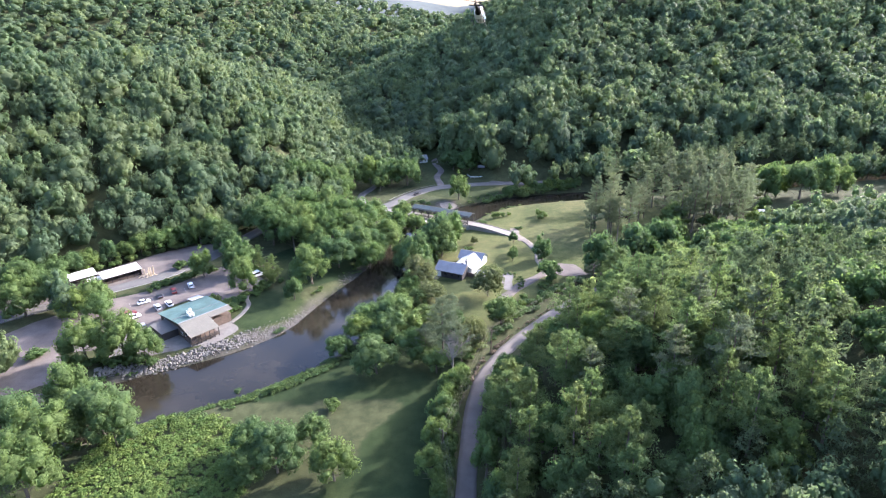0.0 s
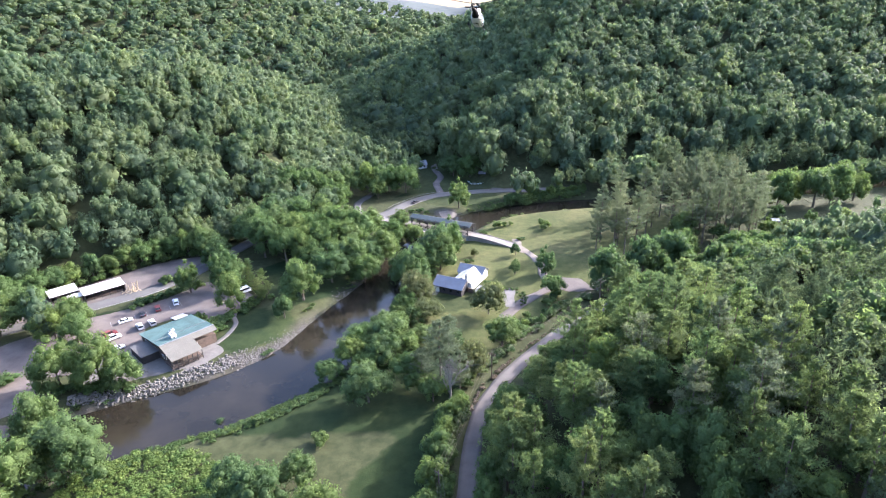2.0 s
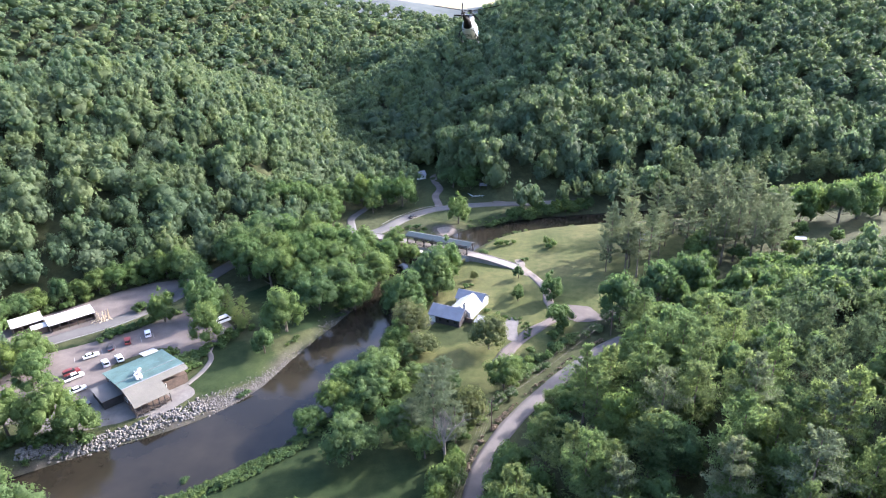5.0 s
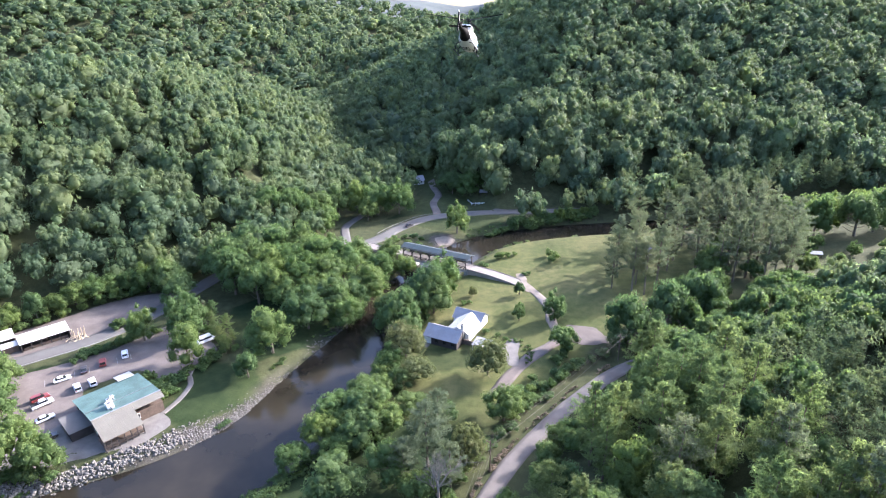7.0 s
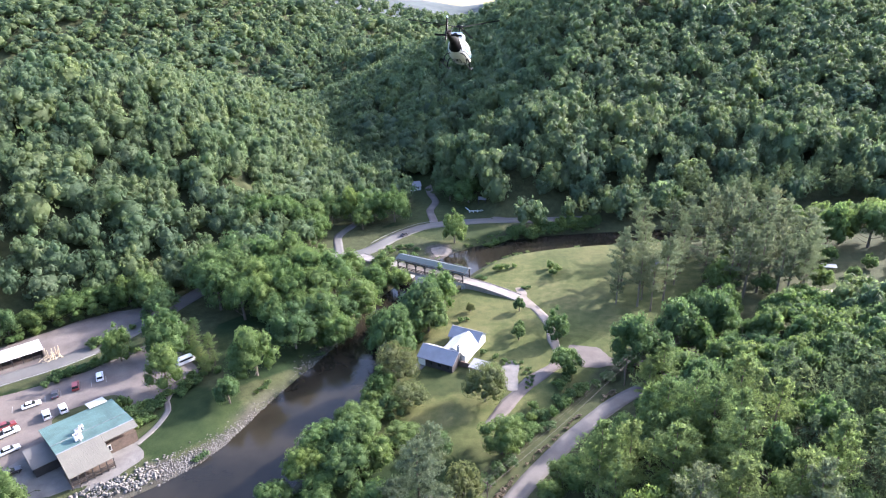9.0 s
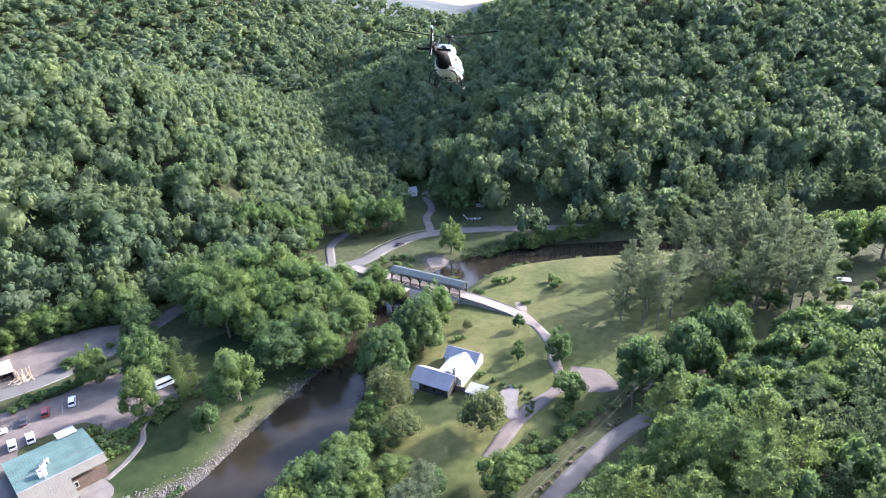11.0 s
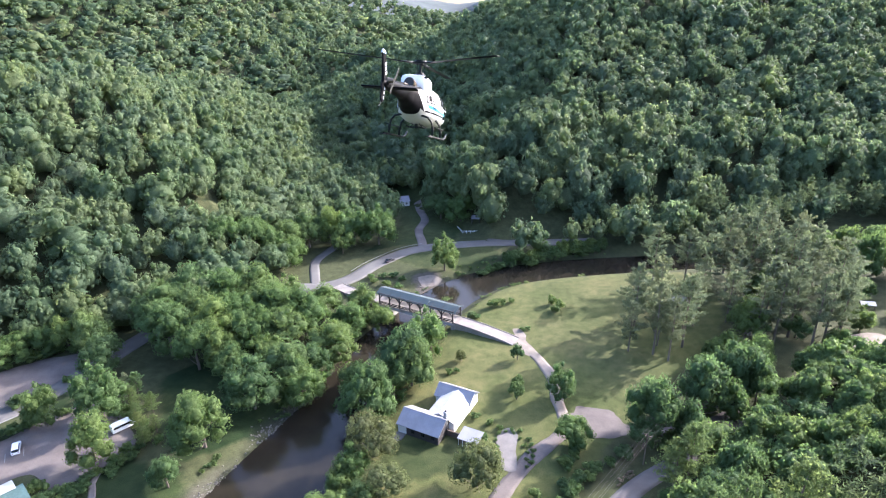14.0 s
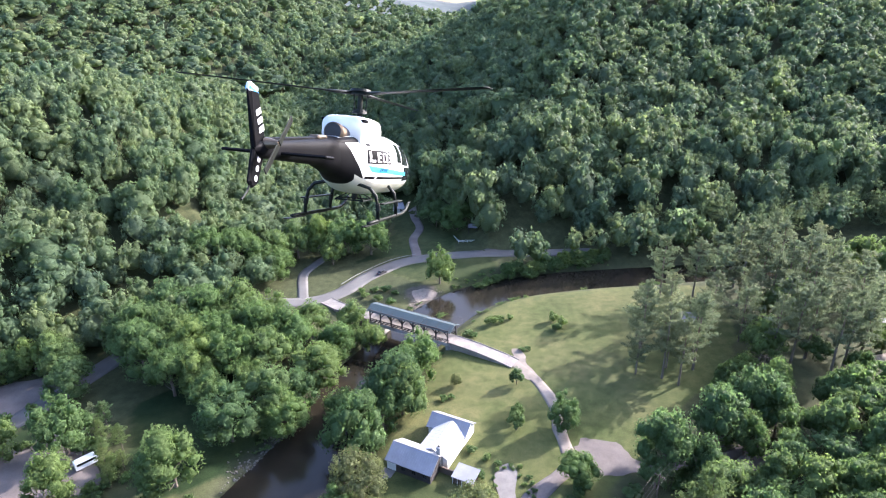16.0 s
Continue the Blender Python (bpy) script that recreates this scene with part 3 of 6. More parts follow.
def forest_crown(seed, bumps=18, leaves=320, size=0.11, tall=1.0, core=2):
    """A woodland crown of radius 1 seen from afar: an uneven dome thick with small leafy knobs."""
    rng = np.random.default_rng(seed)
    v, f = BALLS[core]
    swell = 1 + 0.16 * np.sin(3.1 * v[:, :1] + seed) * np.cos(2.7 * v[:, 1:2] + 2 * seed) + 0.07 * rng.normal(size=(len(v), 1))
    pieces = [(v * swell * np.array([0.56, 0.56, 0.58 * tall]), f)]
    k = np.arange(bumps)
    up = 1 - 1.35 * (k + 0.5) / bumps
    turn = 2.39996 * k + rng.uniform(0, 6.28)
    flat = np.sqrt(np.maximum(0, 1 - up * up))
    way = np.stack([flat * np.cos(turn), flat * np.sin(turn), up], 1) + 0.16 * rng.normal(size=(bumps, 3))
    middles = way * rng.uniform(0.48, 0.82, (bumps, 1)) * np.array([1, 1, tall])
    radii = rng.uniform(0.16, 0.33, bumps)
    v, f = BALLS[1]
    for c, r in zip(middles, radii):
        pieces.append((v * (1 + 0.12 * rng.normal(size=(len(v), 1))) * r * 0.74 + c, f))
    pick = rng.choice(bumps, leaves, p=radii**2 / (radii**2).sum())
    out = rng.normal(size=(leaves, 3)) + 0.9 * way[pick] + np.array([0, 0, 0.3])
    out /= np.linalg.norm(out, axis=1)[:, None]
    where = middles[pick] + out * radii[pick][:, None] * rng.uniform(0.85, 1.25, (leaves, 1))
    pieces.append(leaves_at(rng, where, out, size, 0.26, False))
    where, out = rng.normal(size=(leaves // 3, 3)), None
    where[:, 2] = np.abs(where[:, 2]) * 1.1 - 0.3
    where /= np.linalg.norm(where, axis=1)[:, None]
    out = where.copy()
    pieces.append(leaves_at(rng, where * rng.uniform(0.56, 0.86, (len(where), 1)) * np.array([1, 1, tall]), out, size * 1.1, 0.3, False))
    return joined(pieces)


def pine_crown(seed, whorls=10, boughs=6, tufts=16, size=0.05, wide=0.34, start=0.34, slim=0.42, domed=False, thick=0.013):
    """A white pine of height 1 from the ground: level boughs in open whorls that carry flat plumes of fine needles."""
    rng = np.random.default_rng(seed)
    where, out = [], []
    for k in range(whorls):
        t = k / (whorls - 1)
        z = start + (0.95 - start) * t + rng.normal() * 0.018
        reach = wide * (0.3 + 0.7 * (1 - t) ** 0.6) * (0.55 + 0.45 * min(1, 3 * t))
        if domed:
            reach = wide * (0.22 + 0.78 * (1 - t**2.4)) * (0.6 + 0.4 * min(1, 4 * t))
        turn = rng.uniform(0, 6.28)
        for j in range(boughs):
            a = turn + 6.283 * j / boughs + rng.normal() * 0.3
            long, rise, sag = reach * rng.uniform(0.35, 1.3), rng.uniform(0.02, 0.1), rng.normal() * 0.01
            plume = rng.uniform(0.6, 1.3)
            for s in rng.uniform(0.42, 1, tufts):
                wing = (long * 0.24 * (1.2 - s) + 0.01) * plume
                side, along = rng.normal() * wing, rng.normal() * 0.012
                where.append([(long * s + along) * math.cos(a) - side * math.sin(a), (long * s + along) * math.sin(a) + side * math.cos(a), z + rise * s * s + sag + rng.normal() * thick])
                out.append([0.35 * math.cos(a), 0.35 * math.sin(a), 1])
    return leaves_at(rng, np.array(where), np.array(out), size, 0.6, False, slim)


def trunk_mesh(name, height, r, limbs, reach, seed, material=BARK, lean=0.03):
    """A tapered trunk with a flared foot and rising limbs."""
    rng = random.Random(seed)
    bm = bmesh.new()
    points, rr = [], []
    for k in range(6):
        t = k / 5
        points.append(Vector((rng.uniform(-1, 1) * lean * height * t, rng.uniform(-1, 1) * lean * height * t, height * t - 0.4 * (k == 0))))
        rr.append(r * (1.35 if k == 0 else 1 - 0.78 * t))
    for a, b, r1, r2 in zip(points, points[1:], rr, rr[1:]):
        tube(bm, a, b, r1, r2, 7)
    for k in range(limbs):
        t = rng.uniform(0.35, 0.9)
        a = points[0].lerp(points[-1], t)
        turn, up = rng.uniform(0, 6.28), rng.uniform(0.25, 0.75)
        b = a + Vector((math.cos(turn), math.sin(turn), up)) * reach * rng.uniform(0.6, 1.0)
        mid = a.lerp(b, 0.5) + Vector((0, 0, -0.04 * reach))
        tube(bm, a, mid, r * 0.4 * (1.1 - t), r * 0.26 * (1.1 - t), 5)
        tube(bm, mid, b, r * 0.26 * (1.1 - t), r * 0.06, 5)
    return bm_mesh(name, bm, material)


def scaled(vf, sx, sz, lift=0.0):
    return vf[0] * np.array([sx, sx, sz]) + np.array([0, 0, lift]), vf[1]


CROWNS = [mesh_of("crown", *scaled(broadleaf_crown(s, 34, 3900, 0.065, 1, tall, False, low=-0.85, fill=0.72, spread=0.6, lobe=(0.17, 0.36), droop=0.62), 1, 1), MEADOW_LEAF, smooth=True) for s, tall in ((1, 1.0), (2, 1.25), (3, 0.85), (4, 1.1), (5, 1.4))]
SLOPE_CROWNS = [mesh_of("crown", *scaled(broadleaf_crown(s, 30, 3500, 0.068, 1, tall, False, low=-0.75, fill=0.72, spread=0.6, lobe=(0.18, 0.38), droop=0.5), 1, 1), MEADOW_LEAF, smooth=True) for s, tall in ((11, 1.0), (12, 1.2), (13, 0.9))]
SHRUBS = [mesh_of("foliage", *scaled(broadleaf_crown(s, 8, 420, 0.16, 1, 0.8), 1, 1), MEADOW_LEAF) for s in (21, 22)]
VINES = [mesh_of("foliage", *scaled(broadleaf_crown(s, 8, 420, 0.16, 1, 0.8), 1, 1), VINE) for s in (23, 24)]
THIN = [mesh_of("crown", *scaled(broadleaf_crown(s, 44, 10000, 0.056, 1, 1.3, False, fill=0.5), 1, 1), DRY) for s in (31, 32)]
PINES = [mesh_of("crown", *pine_crown(s, 10, 5, 115, 0.034, w, 0.3, thick=0.008), WHITE_PINE) for s, w in ((41, 0.34), (42, 0.38), (43, 0.3))]
TALL_PINES = [mesh_of("crown", *pine_crown(s, 10, 5, 115, 0.031, w, 0.37, thick=0.006), WHITE_PINE) for s, w in ((44, 0.34), (45, 0.4), (46, 0.3))]
SLOPE_PINES = [mesh_of("crown", *pine_crown(s, 10, 6, 78, 0.04, w, 0.36, 0.34, True, 0.007), NEEDLE) for s, w in ((47, 0.34), (48, 0.32), (49, 0.36), (50, 0.33))]
TRUNKS = [trunk_mesh("trunk", 1.0, 0.028, 7, 0.34, s) for s in (1, 2)]
PINE_TRUNKS = [trunk_mesh("trunk", 1.0, 0.016, 4, 0.12, s, lean=0.01) for s in (3, 4)]
BARE_TRUNKS = [trunk_mesh("trunk", 1.0, 0.02, 26, 0.42, s, BARE) for s in (5, 6)]


def dead_tree(seed):
    """A leafless tree of height 1: forking limbs down to fine twigs."""
    r, bm = random.Random(seed), bmesh.new()

    def grow(a, way, long, thick, depth):
        b = a + way * long
        tube(bm, a, b, thick, thick * 0.6, 5 if depth < 2 else 3)
        if depth == 4:
            return
        for k in range(4 if depth else 7):
            bend = Vector((r.uniform(-1, 1), r.uniform(-1, 1), r.uniform(-0.1, 0.5)))
            grow(a.lerp(b, r.uniform(0.45, 1.0)), (way * 0.75 + bend * 0.75).normalized(), long * r.uniform(0.5, 0.75), thick * 0.5, depth + 1)

    grow(Vector((0, 0, -0.02)), Vector((0, 0, 1)), 0.42, 0.022, 0)
    return bm_mesh("trunk", bm, BARE)


DEAD = dead_tree(9)
rng = np.random.default_rng(5)


def tree(x, y, r, h, kind="broad", group="trees on the valley floor", label="", lift=0.5):
    """One tree at its foot: crown radius r, height h; the crown takes twice the share lift of the height."""
    z, k = gz(x, y) - 0.1, int(rng.integers(0, 1000))
    turn = rng.uniform(0, 360)
    spot = pose(x, y, z, 0, 0, turn)
    if kind in ("pine", "conifer"):
        t = thing("pine_tree", spot, label or "tall open white pine with olive-green plumes on a bare lower trunk", "tree", group)
        part("trunk", PINE_TRUNKS[k % 2], parent=t, m=Matrix.Diagonal((h, h, h * 0.96, 1)))
        s = r / 0.34
        part("crown", (SLOPE_PINES[k % 4] if kind == "conifer" else (TALL_PINES if h > 19 else PINES)[k % 3]), parent=t, m=Matrix.Diagonal((s, s, h, 1)))
        return t
    if kind == "bare":
        t = thing("broadleaf_tree", spot, "leafless pale grey tree with spreading bare twigs beside the lane", "tree", group)
        part("trunk", DEAD, parent=t, m=Matrix.Diagonal((h, h, h, 1)))
        return t
    crowns = {"broad": CROWNS, "slope": SLOPE_CROWNS, "thin": THIN}[kind]
    words = {"broad": "full green broadleaf tree with a rounded uneven crown", "slope": "green broadleaf tree crowding the wooded slope",
             "thin": "thin half-bare tree with grey twigs and sparse leaves"}[kind]
    t = thing("broadleaf_tree", spot, label or words, "tree", group)
    deep = min(h * lift, r * 1.6)
    trunks = BARE_TRUNKS if kind == "thin" else TRUNKS
    part("trunk", trunks[k % 2], parent=t, m=Matrix.Diagonal((h * 0.8, h * 0.8, (h - deep) * 1.15, 1)))
    part("crown", crowns[k % len(crowns)], parent=t, m=pose(0, 0, h - deep * 1.04) @ Matrix.Diagonal((r, r, deep, 1)))
    return t


def shrub(x, y, r, h, vines=False, label="", group="shrubs and hedges"):
    z = gz(x, y)
    t = thing("shrub", pose(x, y, z, 0, 0, rng.uniform(0, 360)), label or "dense low green shrub", "shrub", group)
    k = int(rng.integers(0, 2))
    part("foliage", (VINES if vines else SHRUBS)[k], parent=t, m=pose(0, 0, h * 0.42) @ Matrix.Diagonal((r, r, h * 0.62, 1)))
    bm = bmesh.new()
    tube(bm, (0, 0, -0.3), (0, 0, h * 0.5), 0.09, 0.04, 6)
    part("stem", bm, BARK, t)
    return t


# Dark trees and undergrowth on the far bank, between river and road.
for k in range(22):
    u = k / 21
    tree(35 + 42 * u + rng.uniform(-1.5, 1.5), 314.5 + 11 * u + rng.uniform(-1.2, 3.2), rng.uniform(2.6, 4.4), rng.uniform(4.5, 8.5), "broad", "trees along the far bank", "dark green broadleaf tree leaning over the far river bank")

# Single trees of the valley floor: plan place, crown radius, height, kind.
for x, y, r, h, kind in (
        (-77, 243.5, 6.4, 17, "broad"), (-66, 236, 5.6, 16, "broad"), (-59, 252.5, 6.6, 17, "broad"), (-50, 243, 6.6, 16, "broad"), (-57.5, 236, 5, 13, "broad"), (-36, 228, 5.8, 14, "broad"), (-43.5, 217, 6.8, 13.5, "broad"), (-31.5, 222, 5.8, 13, "broad"),
        (-26.5, 243, 6.8, 14, "broad"), (-41, 246, 6, 14, "broad"), (-23, 256.5, 5.4, 12, "broad"), (-63.5, 245, 6.2, 16.5, "broad"), (-53, 229.5, 4.6, 11, "broad"), (-29, 233, 5, 12.5, "broad"), (-52, 264, 6, 16, "broad"), (-57, 269, 7, 17, "broad"), (-37.5, 254.5, 6.6, 15, "broad"), (-47, 258.5, 6.4, 16, "broad"), (-66.5, 266, 7.4, 18, "broad"), (-79, 267, 7.6, 18, "broad"), (-71, 254, 6.2, 17, "broad"), (-33.5, 265, 5.6, 12, "broad"), (-47.5, 272, 6, 12, "broad"), (-43, 234, 4.6, 11, "broad"),
        (8.6, 306, 5.6, 13.5, "broad"), (-32, 333, 8, 16, "broad"), (-21, 334, 8, 16, "broad"), (-36, 324, 5, 11, "broad"), (-42, 336, 7, 16, "broad"), (7, 366, 7.5, 13.5, "broad"),
        (17, 358, 7, 13, "broad"), (-94.5, 236, 6, 11, "broad"), (-83, 213, 6.5, 15, "broad"), (-76.5, 197.5, 5, 12, "broad"), (-96.7, 210.7, 4.4, 11, "broad"),
        (-51.5, 202, 7.2, 15, "broad"), (-85, 256, 8, 17, "broad"), 
        (-20.5, 270, 5, 10, "broad"), (-12.5, 215.5, 7, 17, "broad"), (-4, 231, 7.5, 17, "broad"), (2.5, 241, 6, 15, "broad"), 
        (-9, 198, 5.2, 10.5, "thin"),  (-13, 192, 4, 8, "broad"), (-15.4, 187.8, 3.4, 6, "broad"), (30.8, 239, 1.9, 5, "broad"), (28.4, 219.6, 2.2, 5.5, "broad"), (29, 224, 1.7, 4.5, "broad"),
        (40.4, 219.2, 3.8, 10, "broad"), (40, 201.5, 4.5, 8, "broad"), (60.5, 204, 5.6, 16, "broad"), (57, 199.5, 3.6, 8.5, "broad"), (88, 220, 6.4, 17.5, "broad"), (97, 229, 5, 12, "broad"),
        (75.5, 211, 6, 16.5, "broad"), (68, 200.8, 4.2, 11, "broad"), (81.5, 209.5, 4.5, 11.5, "broad"), (92, 215.5, 4.6, 12, "broad"), (105, 249, 6, 13, "broad"), (122, 271, 7, 15, "broad"), (169, 291, 6, 18, "broad"), (177, 295, 5.5, 16, "broad"), (187, 291, 8, 21, "broad"), (199, 296, 8, 20, "broad"), (152, 312, 5, 12, "broad"), (161, 315, 5, 13, "broad"), (170, 317, 5.5, 13, "broad"), (182, 318, 6, 14, "broad"), (196, 320, 6, 15, "broad"), (209, 322, 6.5, 15, "broad"), (222, 324, 6.5, 15, "broad"), (236, 328, 7, 15, "broad"), (250, 331, 7, 15, "broad"), (213, 300, 6, 15, "broad"), (160, 274.5, 3, 7, "broad"), (162, 261, 2.4, 4.6, "broad"), (173.5, 269.5, 2.8, 5.5, "broad"), (181, 262, 3.4, 6, "broad"), (189, 271, 3.6, 6.5, "broad"), (145, 253.5, 3.8, 8, "broad"), (168, 296, 2.5, 5, "broad"), (-55.4, 189, 3, 8, "broad"), (-101, 244, 5.5, 12, "broad"),
        (18.3, 167.4, 5.2, 10, "broad"), (-10, 183, 3.4, 5.5, "broad"), (-26, 166, 5.5, 9.5, "broad"), (-17.5, 158.5, 5.5, 9.5, "broad"), (-17, 170, 5.5, 10, "broad"),
        (1.8, 138.5, 4.6, 12.6, "bare"), (-6, 172.5, 4.2, 4.6, "broad"), (3, 168, 3, 5, "broad"), (8, 150.5, 3.8, 10, "thin"), (-99.5, 151.5, 6.5, 14, "broad"), (-110, 149.5, 6.5, 14, "broad"), (-92.5, 150.5, 5, 11, "broad"),
        (-90, 119.5, 7.5, 15, "broad"), (-96.5, 108, 7.5, 15, "broad"), (-93, 95, 7, 15, "broad"), (-104, 131.5, 6.5, 15, "broad"), (-82, 112, 6, 12, "broad"), (-110, 117, 7, 16, "broad"), (-39.6, 101.5, 5.5, 12, "broad"), (-26, 98.5, 5, 10, "broad"),
        (-32.5, 110, 4.2, 8.5, "broad"), (-47, 108, 4.5, 9, "broad"), (-45, 99, 5, 10, "broad"), (-149, 180.5, 7.5, 15, "broad"), (-142, 186, 7, 15, "broad"), (-156, 192, 7, 16, "broad"), 
        (-20.5, 140.3, 6, 11, "broad"), (-20, 178, 4, 7.5, "broad"), (-24, 172.5, 4.5, 7.5, "broad"), (-14.5, 179, 3.6, 6, "broad"), (-5, 186.5, 4.4, 6.2, "thin"), (-12, 164, 4.4, 8, "broad"), (-23, 153, 4, 7, "broad"), (-33, 152.6, 4, 7, "broad"), (-18.5, 167.3, 4.6, 9, "broad"), (-28, 160, 4.5, 9, "broad"), (-124, 182.5, 5.5, 12, "broad"), (-117.6, 172.6, 5, 11, "broad"),
        (-128, 177, 5, 11, "broad"), (-10, 147, 5, 10, "broad"), (-3, 140, 4, 8, "broad"), (1, 128, 3.2, 8, "broad"), (-1.5, 116, 3.4, 9, "broad"), (-3, 107, 3.2, 8.5, "broad"), (-4, 98, 3.4, 9, "broad"), (-0.5, 122.5, 2.8, 7.5, "broad"), (-6, 222.5, 5.2, 12.5, "broad"), (-1, 227, 6, 14, "broad"), (-16, 226, 5, 12, "broad"), (4, 249, 4.5, 11, "broad"), (-14, 262, 5, 11, "broad")):
    grove = -82 < x < -22 and 212 < y < 282
    tree(x, y, r * (1.3 if grove else 1.2), h * 1.32, kind, lift=0.48 if grove else 0.5)
for x, y, r, h in ((113, 246.5, 5, 22), (119.5, 250, 5, 22.5), (121.8, 241.5, 4.8, 21), (127, 244, 5, 21), (136, 250, 5, 20), (131.5, 244.5, 4.6, 19), (107.5, 247.5, 4.6, 19), (141, 257, 4.8, 19), (76.5, 237.5, 4.5, 17), (88.5, 289, 5.5, 21), (70, 252, 5.5, 21), (73, 241, 5, 20), (83.5, 245, 6, 21), (78, 255, 5.5, 22), (66, 243, 4, 14), (119.5, 298, 6.5, 22), (136, 306, 7, 23), (138.5, 287, 6.5, 22), (129, 261, 6.5, 21),
                   (142, 264, 6.5, 21), (107, 283, 6, 19), (112, 272, 5.5, 18), (128, 280, 6.5, 22), (150, 275, 6, 20), (118, 262, 6, 19), (92, 258, 5, 16), (98, 268, 5, 17), (146, 296, 6.5, 22), (76, 246, 5, 16), (86, 252, 5, 17), (101, 290, 5.5, 19), (110, 295, 6, 20), (125, 290, 6, 22), (132, 272, 6, 21), (122, 255, 5.5, 19), (145, 285, 6, 21), (114, 283, 6, 20), (104, 260, 5, 17), (127, 299, 6, 21), (140, 275, 6, 21), (72, 262, 4.5, 15), (80, 262, 5, 16), (120, 274, 6, 20), (133, 295, 6, 22)):
    tree(x, y, r * 1.12, h * 1.2, "pine", "pines on the river meadow")
for x, y, r, h in ((-1, 151, 6.2, 18.5), (1.5, 160, 5, 15), (-6, 145, 4.6, 13), (4.4, 143, 4.6, 14)):
    tree(x, y, r, h, "pine", "feathery trees beside the lane", "feathery olive-green pine beside the lane")
tree(15.6, 188, 6.0, 14.0, "thin", "feathery trees beside the lane", "dark feathery half-bare tree beside the farmhouse")
tree(13.5, 238.8, 1.7, 4.4, "thin", label="small half-bare tree on the lawn below the bridge ramp")
tree(-79.7, 221, 2.6, 9, "pine", label="small dark pointed conifer beside the car park")
for x, y, r, h in ((-20.6, 298, 2.2, 2.6), (-16, 299, 2, 2.4), (-11.8, 299, 2.4, 3), (-8, 296, 1.8, 2.2), (-9, 289, 2.4, 3.2), (-14, 291, 2.4, 3.4), (-19, 294, 2, 2.6), (8.5, 284.7, 3, 3.4), (11, 286, 2.2, 2.4), (47.6, 274.4, 2.6, 4.6), (49.8, 271, 2.4, 4.4), (47.4, 268.4, 2.2, 3.8), (26, 272.8, 2.7, 4.4), (29.5, 274.6, 2.0, 3.0), (33, 276.2, 1.8, 2.4), (17.8, 267, 2.2, 1.8), (20, 265.6, 1.8, 1.4), (9.8, 232, 1.4, 2.0), (24, 307, 3.2, 3.6), (28, 310, 3.4, 4), (32, 312.4, 3, 4.4),  (34.5, 256.5, 1.5, 1.6), (36.5, 257, 1.3, 1.5), (41.5, 201, 2, 3), (-111, 200, 1.6, 2.4), (-108.8, 202.4, 1.8, 2.8),
                   (-106, 205, 1.7, 2.6), (-103, 207.7, 1.9, 3), (-100.6, 210.4, 1.8, 2.8), (-109.7, 220.5, 2.2, 3.2), (-106, 223.5, 2.2, 3.2), (-112.5, 197.5, 1.3, 1.8), (-128, 153.5, 3.2, 2.6), (-82, 185, 1.8, 2), (-79, 183, 1.8, 2.2),
                   (-77, 180, 1.7, 2), (-80, 179, 1.8, 2.4), (-76, 186, 1.6, 1.8), (-78, 188, 1.5, 1.6), (-84, 187.5, 1.7, 3.4), (-30.7, 124.3, 2.6, 3.6), (-48.7, 133.4, 2, 2.6), (-60.9, 137.3, 1.8, 2), (20, 209, 1.5, 2), (22.6, 207.3, 1.3, 1.6),
                   (18, 203.5, 1.6, 2.4), (16.5, 212, 1.6, 2), (12, 233, 1.1, 1.6), (29.5, 203, 0.9, 1), (29.8, 201, 0.9, 1), (30, 199, 0.9, 1), (29.6, 197, 0.9, 1), (19.4, 199, 0.9, 1), (29, 195, 0.9, 1), (27.8, 206.3, 0.9, 1), (25.6, 206.8, 0.9, 1)):
    near_lot = 1.35 if x < -70 else 1.0
    shrub(x, y, r * near_lot, h * near_lot)
for k in range(26):
    t = k / 25
    x, y = np.interp(t, [0, 0.25, 0.5, 0.75, 1], [0, 3.4, 16, 34, 52]), np.interp(t, [0, 0.25, 0.5, 0.75, 1], [96, 134, 157.5, 179, 197])
    shrub(x + rng.uniform(-3.4, 0.0), y + rng.uniform(-0.5, 2.6), rng.uniform(1.7, 3.0), rng.uniform(2.2, 4.4), group="hedge along the lane")


for k in range(22):
    y = 84 + 2.5 * k + rng.uniform(-0.8, 0.8)
    x = np.interp(y, [80, 93, 111, 127, 136, 143], [2.8, 3.6, 5.3, 7.5, 10, 13.6]) - rng.uniform(4.2, 6.4)
    tree(x, y, rng.uniform(2.1, 3.1), rng.uniform(5.5, 9), "broad", "hedge trees along the lane", "young green broadleaf tree in the hedge beside the lane")


# dark hedge round the car park's end and beds beside the restaurant
for k in range(17):
    u = k / 16
    x, y = np.interp(u, [0, 0.45, 0.7, 1], [-79, -68.5, -68, -75]), np.interp(u, [0, 0.45, 0.7, 1], [217, 207, 201, 192])
    shrub(x + rng.uniform(-0.8, 0.8), y + rng.uniform(-0.8, 0.8), rng.uniform(1.5, 2.3), rng.uniform(2, 3.8), group="hedge round the car park")
for x, y, r, h in ((-75.5, 216, 2.6, 8), (-72.5, 211, 2.4, 7), (-69.5, 206.5, 2.6, 7.5), (-66.5, 202, 2.4, 6.5), (-77.5, 222, 2.8, 9), (-66, 207.5, 2.2, 6), (-70, 214.5, 2.6, 7.5)):
    tree(x, y, r, h, "conifer", "dark conifers round the car park", "small dark green conifer at the end of the car park")
